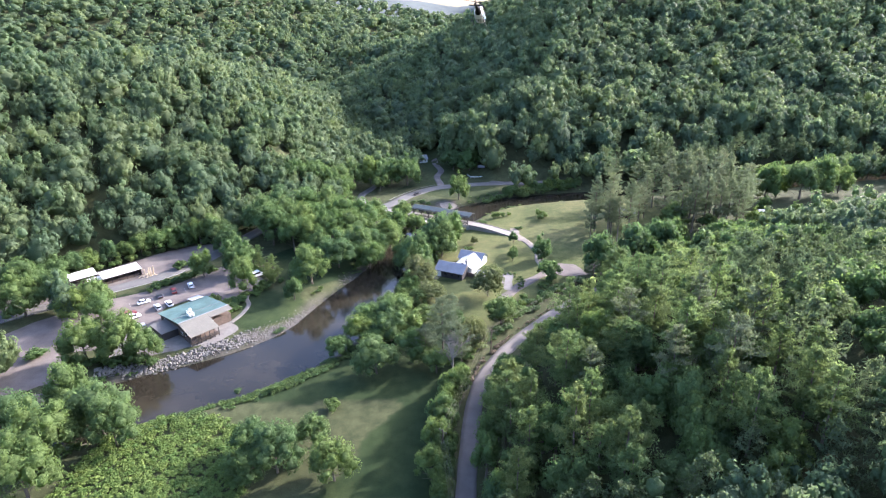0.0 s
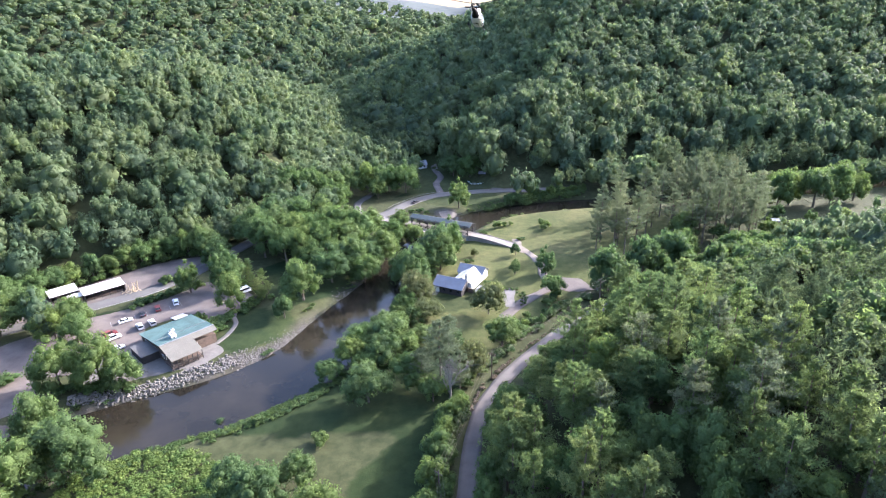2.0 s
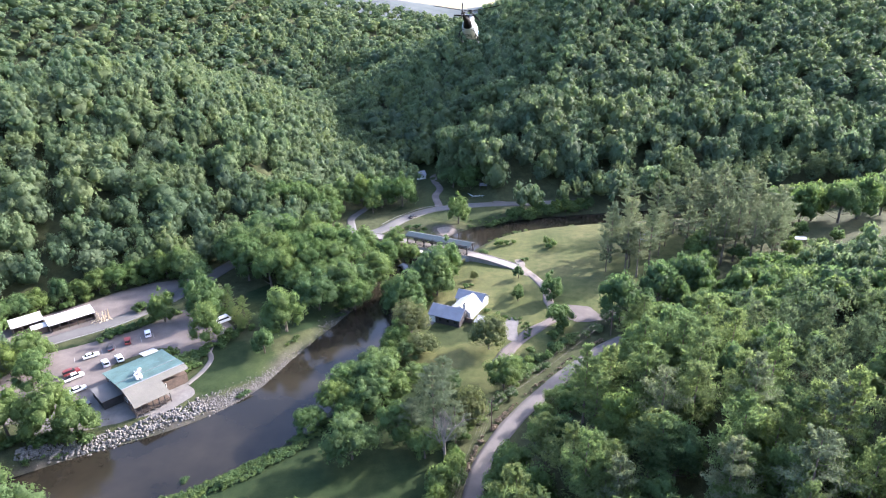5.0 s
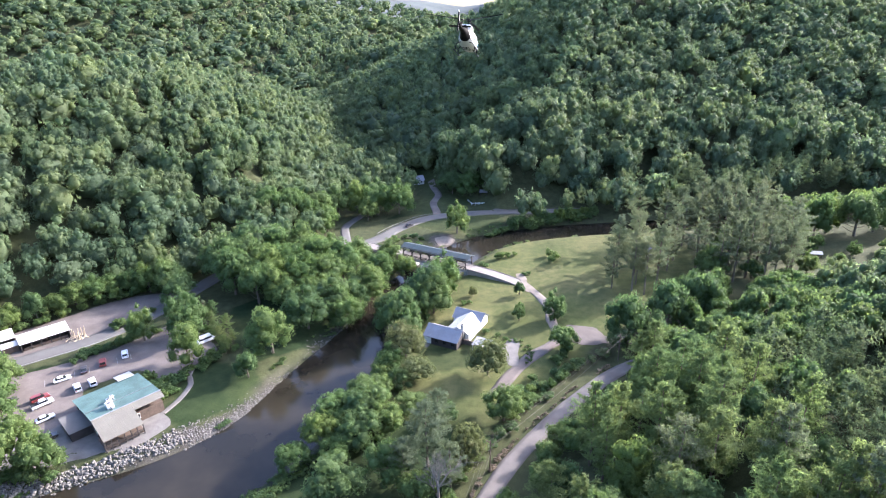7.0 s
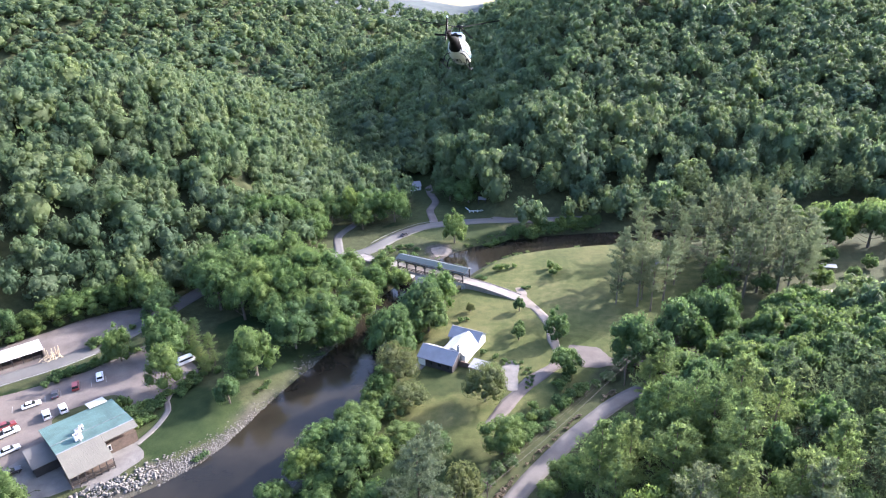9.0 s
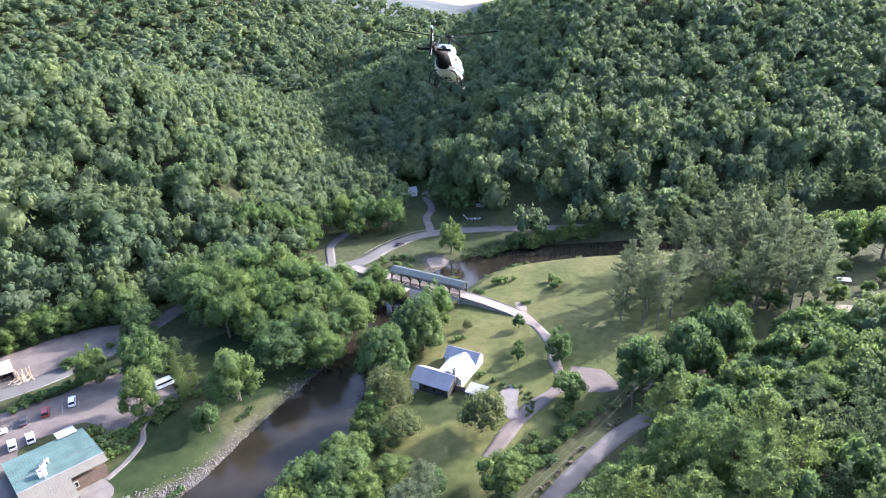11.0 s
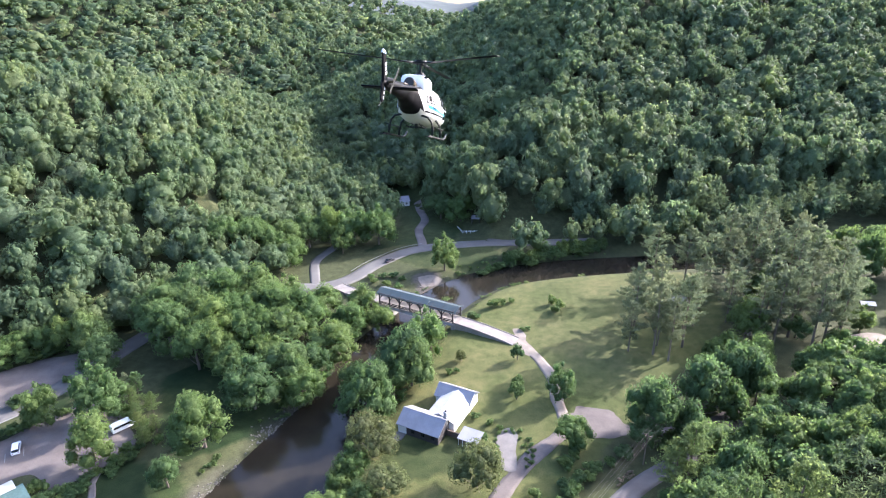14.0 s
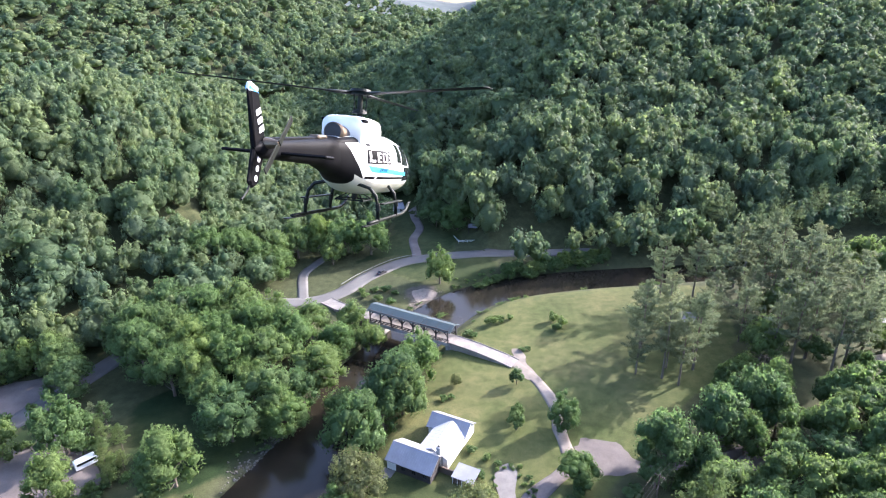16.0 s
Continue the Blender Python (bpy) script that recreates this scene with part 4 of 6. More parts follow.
for x, y in ((-70, 196.6), (-68, 198), (-70.7, 193.6), (-64.4, 204), (-80, 186.8), (-77.1, 188.1), (-76.3, 183), (-74, 181.6), (-76.4, 179), (-75, 187.6), (-78.4, 184.6), (-112.4, 203.4), (-109.6, 205), (-110.2, 219), (-102.8, 230.3), (-94.6, 215.4)):
    shrub(x + rng.uniform(-0.4, 0.4), y + rng.uniform(-0.4, 0.4), rng.uniform(1.6, 2.5), rng.uniform(1.8, 3.2), group="dark planting beside the restaurant")
for x, y in ((-112, 147.5), (-108.5, 147), (-104.5, 148.2), (-101, 148), (-97.5, 149), (-94, 149.4), (-90.5, 150), (-106, 151.5), (-98, 152.4)):
    shrub(x, y, rng.uniform(2.4, 3.4), rng.uniform(3.4, 5.4), group="undergrowth below the riverside trees")
# round bushes along the garden terrace
for x, y in ((22.2, 205.4), (24, 206), (26, 205.7), (27.2, 203.4), (27.9, 200.8), (28.4, 198.4), (28.2, 196), (27.6, 193.6), (21.4, 203), (21.2, 200.6), (21, 198), (20.6, 195.8)):
    shrub(x + rng.uniform(-0.2, 0.2), y, rng.uniform(0.6, 0.9), rng.uniform(0.7, 1.1), group="bushes round the terrace")
# thicket between the lane and the driveway
for k in range(26):
    u, v = rng.uniform(), rng.uniform(-1, 1)
    shrub(19 + 24 * u + 2.6 * v, 170.5 + 27 * u - 2.4 * v, rng.uniform(1.5, 2.7), rng.uniform(1.8, 3.6), group="thicket between lane and driveway")


# undergrowth and young trees between the lane's bend and the meadow
for k in range(34):
    u, v = rng.uniform(), rng.uniform()
    x = 62 + 48 * u
    y = np.interp(x, [60, 71, 83, 96, 112], [192.6, 199, 207, 220, 236]) + 3.6 + 6.0 * v
    if off_line(np.array([x]), np.array([y]), [(54, 206.5), (61, 205.2), (69, 206.4), (77, 208.6), (87, 214)])[0][0] > 2.6:
        shrub(x, y, rng.uniform(1.6, 3.0), rng.uniform(2.0, 4.6), group="undergrowth beside the lane")
for x, y, r, h in ((66, 212.5, 3, 7), (82, 216, 3.6, 9), (70, 202.6, 2.6, 6), (92, 224, 3.6, 9), (101, 234, 4, 10), (84, 230, 3.4, 8), (96, 240, 4, 10), (90, 238, 3.4, 9), (66, 222, 2.2, 5)):
    tree(x, y, r, h, "broad", "young trees beside the lane", "young green broadleaf tree at the meadow's edge")


# ---- woods ----
def spots(x0, x1, y0, y1, step, seed):
    r = np.random.default_rng(seed)
    gx, gy = np.meshgrid(np.arange(x0, x1, step), np.arange(y0, y1, step * 0.87))
    gx = gx + (np.arange(gx.shape[0]) % 2)[:, None] * step / 2
    return gx.ravel() + r.uniform(-0.46, 0.46, gx.size) * step, gy.ravel() + r.uniform(-0.46, 0.46, gx.size) * step


def woods(name, x, y, protos, radius, height, seed, material, label, share_tall=0.0):
    """Many trees joined into one stretch of woodland."""
    r = np.random.default_rng(seed)
    z = ground_z(x, y)
    pick = r.integers(0, len(protos), len(x))
    verts, faces, tint, n = [], [], [], 0
    for k, (pv, pf) in enumerate(protos):
        at = np.flatnonzero(pick == k)
        if not len(at):
            continue
        a, s = r.uniform(0, 6.28, len(at)), radius * np.clip(r.lognormal(-0.03, 0.26, len(at)), 0.55, 1.65)
        h = height * r.uniform(0.82, 1.14, len(at)) * (s / radius) ** 0.4
        c, q = np.cos(a)[:, None], np.sin(a)[:, None]
        deep = np.minimum(h * 0.55, s * 1.35)
        v = np.stack([(pv[:, 0] * c - pv[:, 1] * q) * s[:, None] + x[at, None], (pv[:, 0] * q + pv[:, 1] * c) * s[:, None] + y[at, None],
                      pv[:, 2] * deep[:, None] + (z[at] + h - deep)[:, None]], 2)
        f = pf[None] + (np.arange(len(at)) * len(pv))[:, None, None] + n
        verts.append(v.reshape(-1, 3))
        faces.append(f.reshape(-1, 3))
        tint.append(np.repeat(r.uniform(0, 1, len(at)), len(pv)))
        n += len(at) * len(pv)
    me = mesh_of(name, np.vstack(verts), np.vstack(faces), material, True, tint=np.concatenate(tint))
    return tagged(new(name, me), label, "woodland", kind="stuff")


MID = [forest_crown(s, 16, 360, 0.112, t) for s, t in ((51, 1.0), (52, 1.3), (53, 0.88), (54, 1.15), (59, 1.0))]
NEAR = [broadleaf_crown(s, 20, 1250, 0.088, 1, t, False, -0.4, 0.76, 0.5, (0.2, 0.38)) for s, t in ((55, 1.0), (56, 1.2), (57, 0.9), (58, 1.1))]
FAR = [forest_crown(s, 10, 150, 0.15, t, 1) for s, t in ((61, 1.0), (62, 1.3), (63, 0.88), (64, 1.15), (65, 1.0))]


def pine_for_woods(seed):
    """A domed pine crown brought to radius 1 round its middle."""
    v, f = pine_crown(seed, 8, 6, 36, 0.044, 0.34, 0.38, 0.36, True, 0.008)
    return v * np.array([1 / 0.36, 1 / 0.36, 1 / 0.3]) - np.array([0, 0, 0.7 / 0.3]), f


WOOD_PINES = [pine_for_woods(s) for s in (66, 67, 68)]
TINY = [forest_crown(s, 5, 36, 0.24, t, 1) for s, t in ((71, 1.0), (72, 1.2), (73, 0.9))]

# The slope beside the lane: the trees that the camera passes nearest stand singly.
x, y = spots(4, 210, 52, 262, 7.2, 1)
d, side = off_line(x, y, SLOPE_ROAD)
keep = (side > 0) & (d > np.where(x > 62, 4.2, np.where(y > 138, 6.0, 4.3))) & (near_slope(x, y) + (y < 235) * 1.0 > 0.2) & (y < 240 - 0.05 * x)
keep &= (x < 50 + 0.8 * y) & (y < np.interp(x, [40, 46, 60, 73, 92, 112, 126, 150, 210], [400, 180, 187, 196, 211, 226, 234, 246, 275]))
x, y, d = x[keep], y[keep], d[keep]
single = (x < 72) & (y > 78) & (y < 192)
for px, py, pd in zip(x[single], y[single], d[single]):
    edge = pd < (13 if py > 138 else 9)
    low = edge and 138 < py < 180
    if not low and rng.uniform() < (0.08 if py > 166 else 0.15 if edge else 0.52):
        tree(px, py, rng.uniform(4.0, 6.2), rng.uniform(15, 22.5), "conifer", "trees on the near slope", "olive-green feathery pine among the slope's trees")
    else:
        tree(px, py, rng.uniform(3.0, 4.2) if low else rng.uniform(3.6, 4.8) if edge else rng.uniform(4.4, 6.4), rng.uniform(4.8, 7.0) + 0.5 * max(pd - 6, 0) if low else rng.uniform(10, 14.5) if edge else rng.uniform(10, 17.5), "slope", "trees on the near slope")
for px, py, r, h in ((61, 121, 5.2, 21), (49, 103, 5.6, 20), (59, 98.5, 5.8, 21), (68, 109, 5.6, 20), (33, 109, 4.6, 18), (47, 128, 4.8, 20)):
    tree(px, py, r, h, "pine", "trees on the near slope", "tall pale white pine standing above the slope's trees")
near = ~single & (x < 128) & (y > 70)
piny = near & (y < 172) & (np.random.default_rng(77).uniform(size=len(x)) < 0.66)
woods("slope_woods", x[piny], y[piny], WOOD_PINES, 5.0, 15, 24, DARK_NEEDLE, "olive-green pines scattered through the near slope's woodland")
woods("slope_woods", x[near & ~piny], y[near & ~piny], NEAR, 5.2, 14, 2, MEADOW_LEAF, "dense mixed green woodland covering the near slope")
near = ~single & ~near
woods("slope_woods", x[near], y[near], MID, 5.3, 14, 23, LEAF, "dense green woodland on the upper slope")
# trees that close over the lane where it leaves the house
for px, py in SLOPE_ROAD[::4]:
    if 226 < py < 252:
        for s in (-1, 1):
            tree(px + s * rng.uniform(3.4, 4.6), py - s * rng.uniform(3.2, 4.4), rng.uniform(3.6, 4.8), rng.uniform(8, 11), "slope", "trees over the lane", "green broadleaf tree overhanging the lane")

x, y = spots(-260, 420, 320, 660, 10.2, 3)
keep = (far_slope(x, y) > 0.4) & (off_line(x, y, HIGHWAY)[0] > 10) & (far_slope(x, y) < 102) & (x < 60 + 0.8 * (y - 40)) & (x > -60 - 0.62 * (y - 320)) & (river_off(x, y) > 3)
x, y = x[keep], y[keep]
near = y < 405
woods("mountain_woods", x[near], y[near], MID, 7.4, 21, 4, LEAF, "dark green broadleaf forest on the mountain beyond the river")
woods("mountain_woods", x[~near], y[~near], FAR, 7.6, 16, 5, LEAF, "hazy broadleaf forest high on the mountain")

x, y = spots(-330, 300, 660, 1000, 9.5, 17)
keep = (far_slope(x, y) >= 1) & (far_slope(x, y) < 115) & (x < 40 + 0.28 * y) & (x > -0.32 * y)
woods("mountain_woods", x[keep], y[keep], TINY, 6.6, 15, 18, LEAF, "hazy forest along the mountain's far shoulder")

x, y = spots(-420, -40, 160, 560, 8.8, 6)
d = -0.69 * (x + 138) + 0.72 * (y - 214)
keep = (d > -8) & (-x - 55 - 0.03 * (y - 290) > -6) & (x > -40 - 0.8 * y) & ~((x > -60) & (y < 330)) & (d < 150 + 60 * (x > -230))
for polygon in LAWNS + [[(-192, 160), (-162, 206), (-147, 224), (-137.5, 234), (-129, 243), (-118, 250), (-98, 251.5), (-96, 240), (-140, 190)]]:
    keep &= ~inside(x, y, polygon)
keep &= off_line(x, y, HIGHWAY)[0] > 6
# a first row of trees along the yard's edge
row = smooth_line([(-163, 200), (-146.5, 218.6), (-136.5, 229), (-127.8, 238), (-117, 245.2), (-106, 248)], 5.0)
for px, py in row:
    tree(px, py, rng.uniform(4.6, 6.2), rng.uniform(11, 16), "slope", "trees along the yard's edge", "green broadleaf tree at the edge of the gravel yard")
for px, py in row:
    for u in (0.0, 0.5):
        shrub(px + 1.4 + rng.uniform(-1, 1) + 2.5 * u, py - 1.4 + rng.uniform(-1, 1) + 2.5 * u, rng.uniform(1.8, 2.9), rng.uniform(2.4, 4.6), group="undergrowth along the yard's edge")
x, y, d = x[keep], y[keep], d[keep]
near = d < 75
woods("hillside_woods", x[near], y[near], MID, 6.9, 16, 7, LEAF, "green broadleaf forest on the hillside above the road")
woods("hillside_woods", x[~near], y[~near], FAR + MID[:2], 7.0, 16, 8, LEAF, "green broadleaf forest up to the hill's crest")

x, y = spots(-240, -128, 100, 240, 7, 9)
keep = (river_off(x, y) > 4) & (off_line(x, y, HIGHWAY)[0] > 9) & ~inside(x, y, [(-190, 160), (-160, 205), (-134, 231), (-103, 247), (-98, 243), (-140, 190), (-120, 150), (-150, 145)])
keep &= (-0.69 * (x + 138) + 0.72 * (y - 214) < 0)
woods("roadside_woods", x[keep], y[keep], MID, 4.8, 14, 10, LEAF, "green trees between the road and the river")

# The hollow behind the far lawn and the ridges that close the valley.
x, y = spots(-120, 60, 335, 620, 6.8, 11)
keep = (far_slope(x, y) <= 0.4) & (left_slope(x, y) <= 4) & (y > 350)
for polygon in LAWNS:
    keep &= ~inside(x, y, polygon)
keep &= off_line(x, y, [(-6, 326), (-1, 347), (-3.5, 369), (-6, 400)])[0] > 6
woods("hollow_woods", x[keep], y[keep], FAR, 4.8, 14, 12, LEAF, "dark green forest in the narrow side valley")
x, y = spots(-900, 120, 500, 940, 14.5, 13)
keep = (x > -0.8 * y) & (x < 20 + 0.1 * y) & (far_slope(x, y) < 1) & ((y > 640) | (left_slope(x, y) < 2))
woods("ridge_woods", x[keep], y[keep], TINY, 10, 15, 14, LEAF, "hazy forest on the ridge that closes the valley")

x, y = spots(-520, 160, 1150, 1330, 15, 25)
woods("ridge_woods", x, y, TINY, 10.5, 17, 26, LEAF, "pale green forest on the last ridge of the valley")

x, y = spots(36, 300, 312, 372, 6.4, 19)
keep = (river_off(x, y) > 1.5) & (far_slope(x, y) <= 0.4) & (off_line(x, y, HIGHWAY)[0] > 8) & (y > 318)
x, y = x[keep], y[keep]
dark = np.random.default_rng(78).uniform(size=len(x)) < 0.4
woods("riverside_woods", x[~dark], y[~dark], FAR, 5.4, 16, 20, LEAF, "dark green trees overhanging the far river bank")
woods("riverside_woods", x[dark], y[dark], WOOD_PINES, 4.2, 19, 27, DARK_NEEDLE, "dark conifers standing along the far river bank")

# Low growth along the water's edge.
x, y = spots(-130, 130, 110, 345, 1.3, 21)
off = river_off(x, y)
patch = waves(x, y, 6, 3) + 0.5 * waves(x, y, 2.3, 6)
bouldery = inside(x, y, [(-112, 140), (-60, 160), (-58, 176), (-74, 174), (-112, 158)]) | inside(x, y, [(-62, 166), (-44, 184), (-40, 200), (-48, 196), (-64, 176)])
keep = (off > 0.2) & (off < np.where((y < 170) & (x > -110), 8, 4.5)) & (patch > np.where((y < 172) & (x > -80), -0.7, 0.12)) & (waves(x, y, 0.9, 11) > np.where((y < 172) & (x > -80), -0.6, 0.1)) & ~bouldery & (off_line(x, y, [(-30, 288), (-13, 275), (13, 261), (29, 251)])[0] > 4)
woods("bank_growth", x[keep], y[keep], [broadleaf_crown(s, 5, 90, 0.27, 1, t, False, -0.6, 0.6) for s, t in ((82, 0.7), (87, 1.1), (88, 0.5))], 0.85, 1.15, 22, MEADOW_LEAF, "rough green weeds along the water's edge")

# Dry brown stalks and briars along the lane's open edge.
BRIAR = surface("dry_brown_stalks", (0.13, 0.098, 0.062), 0.9, fine=4, coarse=0.6, var=0.35)
x, y = spots(6, 54, 134, 192, 0.9, 27)
d, side = off_line(x, y, SLOPE_ROAD)
keep = (side < 0) & (d > 2.5) & (d < 3.7 + 0.7 * waves(x, y, 3, 4)) & (waves(x, y, 1.6, 9) > -0.1)
woods("briar_strip", x[keep], y[keep], [broadleaf_crown(s, 4, 60, 0.34, 1, 0.8, False, -0.6) for s in (85, 86)], 0.5, 0.9, 28, BRIAR, "dry brown stalks and briars along the edge of the lane")

# Tangled vines over the near meadow.
x, y = spots(-92, -42, 84, 126, 1.6, 15)
keep = inside(x, y, [(-90, 86), (-86, 118), (-76, 123), (-60, 122), (-50, 114), (-46, 100), (-44, 84)]) & (waves(x, y, 3.1, 8) > -0.95)
woods("vine_thicket", x[keep], y[keep], [broadleaf_crown(s, 5, 120, 0.26, 1, 0.6, False, -0.6, 0.55, 0.9) for s in (81, 83, 84)], 1.35, 1.25, 16, VINE, "bright green tangle of vines and weeds over the meadow")


# ---- buildings ----
def slope_sheet(x0, x1, y0, y1, z0, z1, thick=0.12, step=0.6):
    """A roof slope between x0 and x1, one folded sheet with standing seams and a thin underside."""
    bm = bmesh.new()
    n = max(2, int((x1 - x0) / step))
    outline = []
    for k in range(n + 1):
        x = x0 + 0.05 + (x1 - x0 - 0.1) * k / n
        outline += [(x - 0.04, 0.0), (x - 0.018, 0.024), (x + 0.018, 0.024), (x + 0.04, 0.0)]
    outline += [(x1 - 0.005, -thick), (x0 + 0.005, -thick)]
    rows = [[bm.verts.new((x, y, z + up)) for x, up in outline] for y, z in ((y0, z0), (y1, z1))]
    m = len(outline)
    for i in range(m):
        bm.faces.new((rows[0][i], rows[0][(i + 1) % m], rows[1][(i + 1) % m], rows[1][i]))
    bm.faces.new(rows[0][::-1])
    bm.faces.new(rows[1])
    return bm


def wall_ring(x0, x1, y0, y1, z1, gables=None, z0=-0.6):
    """Four walls as one shell; gables gives the ridge's y and z for gable ends at x0 and x1."""
    bm = bmesh.new()
    low = [bm.verts.new((x, y, z0)) for x, y in ((x0, y0), (x1, y0), (x1, y1), (x0, y1))]
    top = [bm.verts.new((x, y, z1)) for x, y in ((x0, y0), (x1, y0), (x1, y1), (x0, y1))]
    for i in range(4):
        bm.faces.new((low[i], low[(i + 1) % 4], top[(i + 1) % 4], top[i]))
    bm.faces.new(top)
    if gables:
        for a, b, x in ((top[0], top[3], x0), (top[1], top[2], x1)):
            peak = bm.verts.new((x, gables[0], gables[1]))
            bm.faces.new((a, b, peak))
    return bm


def window(parent, at, turn, w, h, frame_of=None):
    """A window: frame, and pane a little behind it."""
    bm = bmesh.new()
    for dx, dz, sx, sz in ((0, h / 2, w + 0.16, 0.09), (0, -h / 2, w + 0.16, 0.09), (-w / 2, 0, 0.09, h), (w / 2, 0, 0.09, h), (0, 0, 0.05, h)):
        box(bm, (sx, 0.1, sz), (dx, 0, dz))
    f = part("window", bm, frame_of or WHITE_PAINT, parent, m=pose(*at, 0, 0, turn))
    bm = bmesh.new()
    box(bm, (w, 0.03, h), (0, 0.01, 0))
    part("pane", bm, GLASS_DARK, f)


def gable_house(parent, length, half, eave, ridge, roofing, walling, over=0.45, m=None, windows=0, wall_label="", frame_of=None):
    """A wing with its ridge along x: walls, two roof slopes, windows on the long sides."""
    base = m or Matrix()
    part("wall", wall_ring(-length / 2, length / 2, -half, half, eave, (0, ridge - 0.12)), walling, parent, wall_label, m=base)
    drop = (ridge - eave) / half * over
    for s in (-1, 1):
        part("roof", slope_sheet(-length / 2 - over, length / 2 + over, s * (half + over), 0, eave - drop + 0.12, ridge + 0.12), roofing, parent, m=base)
    bm = bmesh.new()
    box(bm, (length + 2 * over, 0.3, 0.08), (0, 0, ridge + 0.14), bevel=0.03)
    part("ridge_cap", bm, roofing, parent, m=base)
    for k in range(windows):
        x = -length / 2 + length * (k + 0.5) / windows
        for s in (-1, 1):
            window(parent, (base @ Vector((x, s * (half + 0.02), eave * 0.55)))[:], math.degrees(base.to_euler().z), 1.0, 1.2, frame_of)


# The white house on the lawn: front wing, link, rear wing, low side wing, chimney, porch.
HOUSE_TURN = -27.5
house = thing("house", pose(3.3, 207.5, gz(3.3, 207.5), 0, 0, HOUSE_TURN), "low farmhouse with pale metal roofs and timber front wall darkened for shade", "house")
# Front wing walls in near-black timber: shade is put into the colour.
gable_house(house, 11.5, 3.7, 2.9, 5.1, TIN, DARK_WOOD, windows=4, frame_of=DARK_WOOD, wall_label="timber wall toned dark for the shade under the eaves")
gable_house(house, 10.0, 2.9, 2.9, 4.9, TIN, WHITE_PAINT, m=pose(2.3, 13.9, 0), windows=3)
# White tone on the link puts the sun's glare into its tin roof.
gable_house(house, 10.4, 4.0, 2.9, 4.8, WHITE_TIN, WHITE_PAINT, m=pose(3.2, 7.4, 0, 0, 0, 90), over=0.25)
part("wall", wall_ring(10.2, 14.8, -0.9, 2.4, 2.0), BROWN_WOOD, house, "weathered timber wall of the side shed")
part("roof", slope_sheet(9.8, 15.3, -1.4, 2.9, 2.1, 2.7), TIN, house, "low pale metal shed roof")
part("wall", wall_ring(5.8, 10.15, 0.6, 1.0, 1.7), BROWN_WOOD, house, "low timber garden wall")
bm = bmesh.new()
box(bm, (0.95, 0.95, 7.0), (5.3, 1.5, 2.9), bevel=0.04)
box(bm, (1.15, 1.15, 0.25), (5.3, 1.5, 6.45), bevel=0.04)
chimney = part("chimney", bm, STONE, house, "grey stone chimney")
bm = bmesh.new()
box(bm, (0.4, 0.4, 0.4), (5.3, 1.5, 6.75), bevel=0.04)
part("flue", bm, DARK_WOOD, chimney)
bm = bmesh.new()
box(bm, (3.0, 2.4, 0.35), (-5.0, -5.1, 0.05), bevel=0.03)
box(bm, (2.2, 0.5, 0.18), (-5.0, -6.5, -0.05), bevel=0.03)
part("porch_step", bm, CONCRETE, house)
bm = bmesh.new()
box(bm, (2.4, 0.12, 2.1), (-4.6, -3.72, 1.2), bevel=0.02)
part("door", bm, WHITE_PAINT, house, "white double door")
bm = bmesh.new()
for k in range(5):
    box(bm, (0.12, 0.12, 2.1), (10.2 + k * 1.15, -1.25, 1.05), bevel=0.02)
part("porch_post", bm, WHITE_PAINT, house)

# The restaurant by the river: long green slope, ridge, tan slope over the river deck.
REST_TURN = 46.5
rest = thing("restaurant", pose(-84.1, 172.5, gz(-84.1, 172.5), 0, 0, REST_TURN), "single-storey restaurant with green and tan metal roof", "building")
# local x along the ridge, local y away from the river
part("wall", wall_ring(-8.2, 8.2, -6.6, 11.6, 3.1), BROWN_WOOD, rest, "weathered timber wall")
part("roof", slope_sheet(-8.8, 8.8, 12.2, -4.6, 3.3, 5.4), GREEN_METAL, rest, "green standing-seam metal roof")
part("roof", slope_sheet(-8.8, 0.9, -4.6, -12.7, 5.38, 3.3), TAN_METAL, rest, "tan metal roof over the river deck")
part("roof", slope_sheet(0.9, 8.8, -4.6, -7.2, 5.38, 4.7), TAN_METAL, rest, "short tan metal roof slope")
bm = bmesh.new()
box(bm, (17.7, 0.35, 0.1), (0, -4.6, 5.45), bevel=0.03)
part("ridge_cap", bm, TIN, rest, "pale ridge capping")
bm = bmesh.new()
box(bm, (17.8, 0.12, 0.1), (0, 0.6, 4.86), (0, 0, 0), bevel=0.02)
part("roof_pipe", bm, STEEL, rest)
gb = bmesh.new()
box(gb, (9.6, 5.8, 0.25), (-3.95, -9.5, 0.75), bevel=0.03)
part("deck", gb, BROWN_WOOD, rest, "raised timber river deck")
for k in range(7):
    bm = bmesh.new()
    box(bm, (0.2, 0.2, 4.2), (-8.6 + k * 1.55, -12.3, 1.2), bevel=0.02)
    part("deck_post", bm, DARK_WOOD, rest)
bm = bmesh.new()
for z in (1.3, 1.75):
    box(bm, (9.6, 0.08, 0.1), (-3.95, -12.42, z))
for k in range(35):
    box(bm, (0.05, 0.05, 0.9), (-8.7 + k * 0.277, -12.42, 1.3))
part("deck_railing", bm, DARK_WOOD, rest)
for k in range(6):
    window(rest, (-7.4 + k * 1.75, -6.65, 2.0), 0, 1.3, 1.5)
for k in range(4):
    window(rest, (8.24, -4.6 + k * 4.2, 1.7), 90, 1.4, 1.1)
    window(rest, (-8.24, -4.6 + k * 4.2, 1.7), 90, 1.4, 1.1)
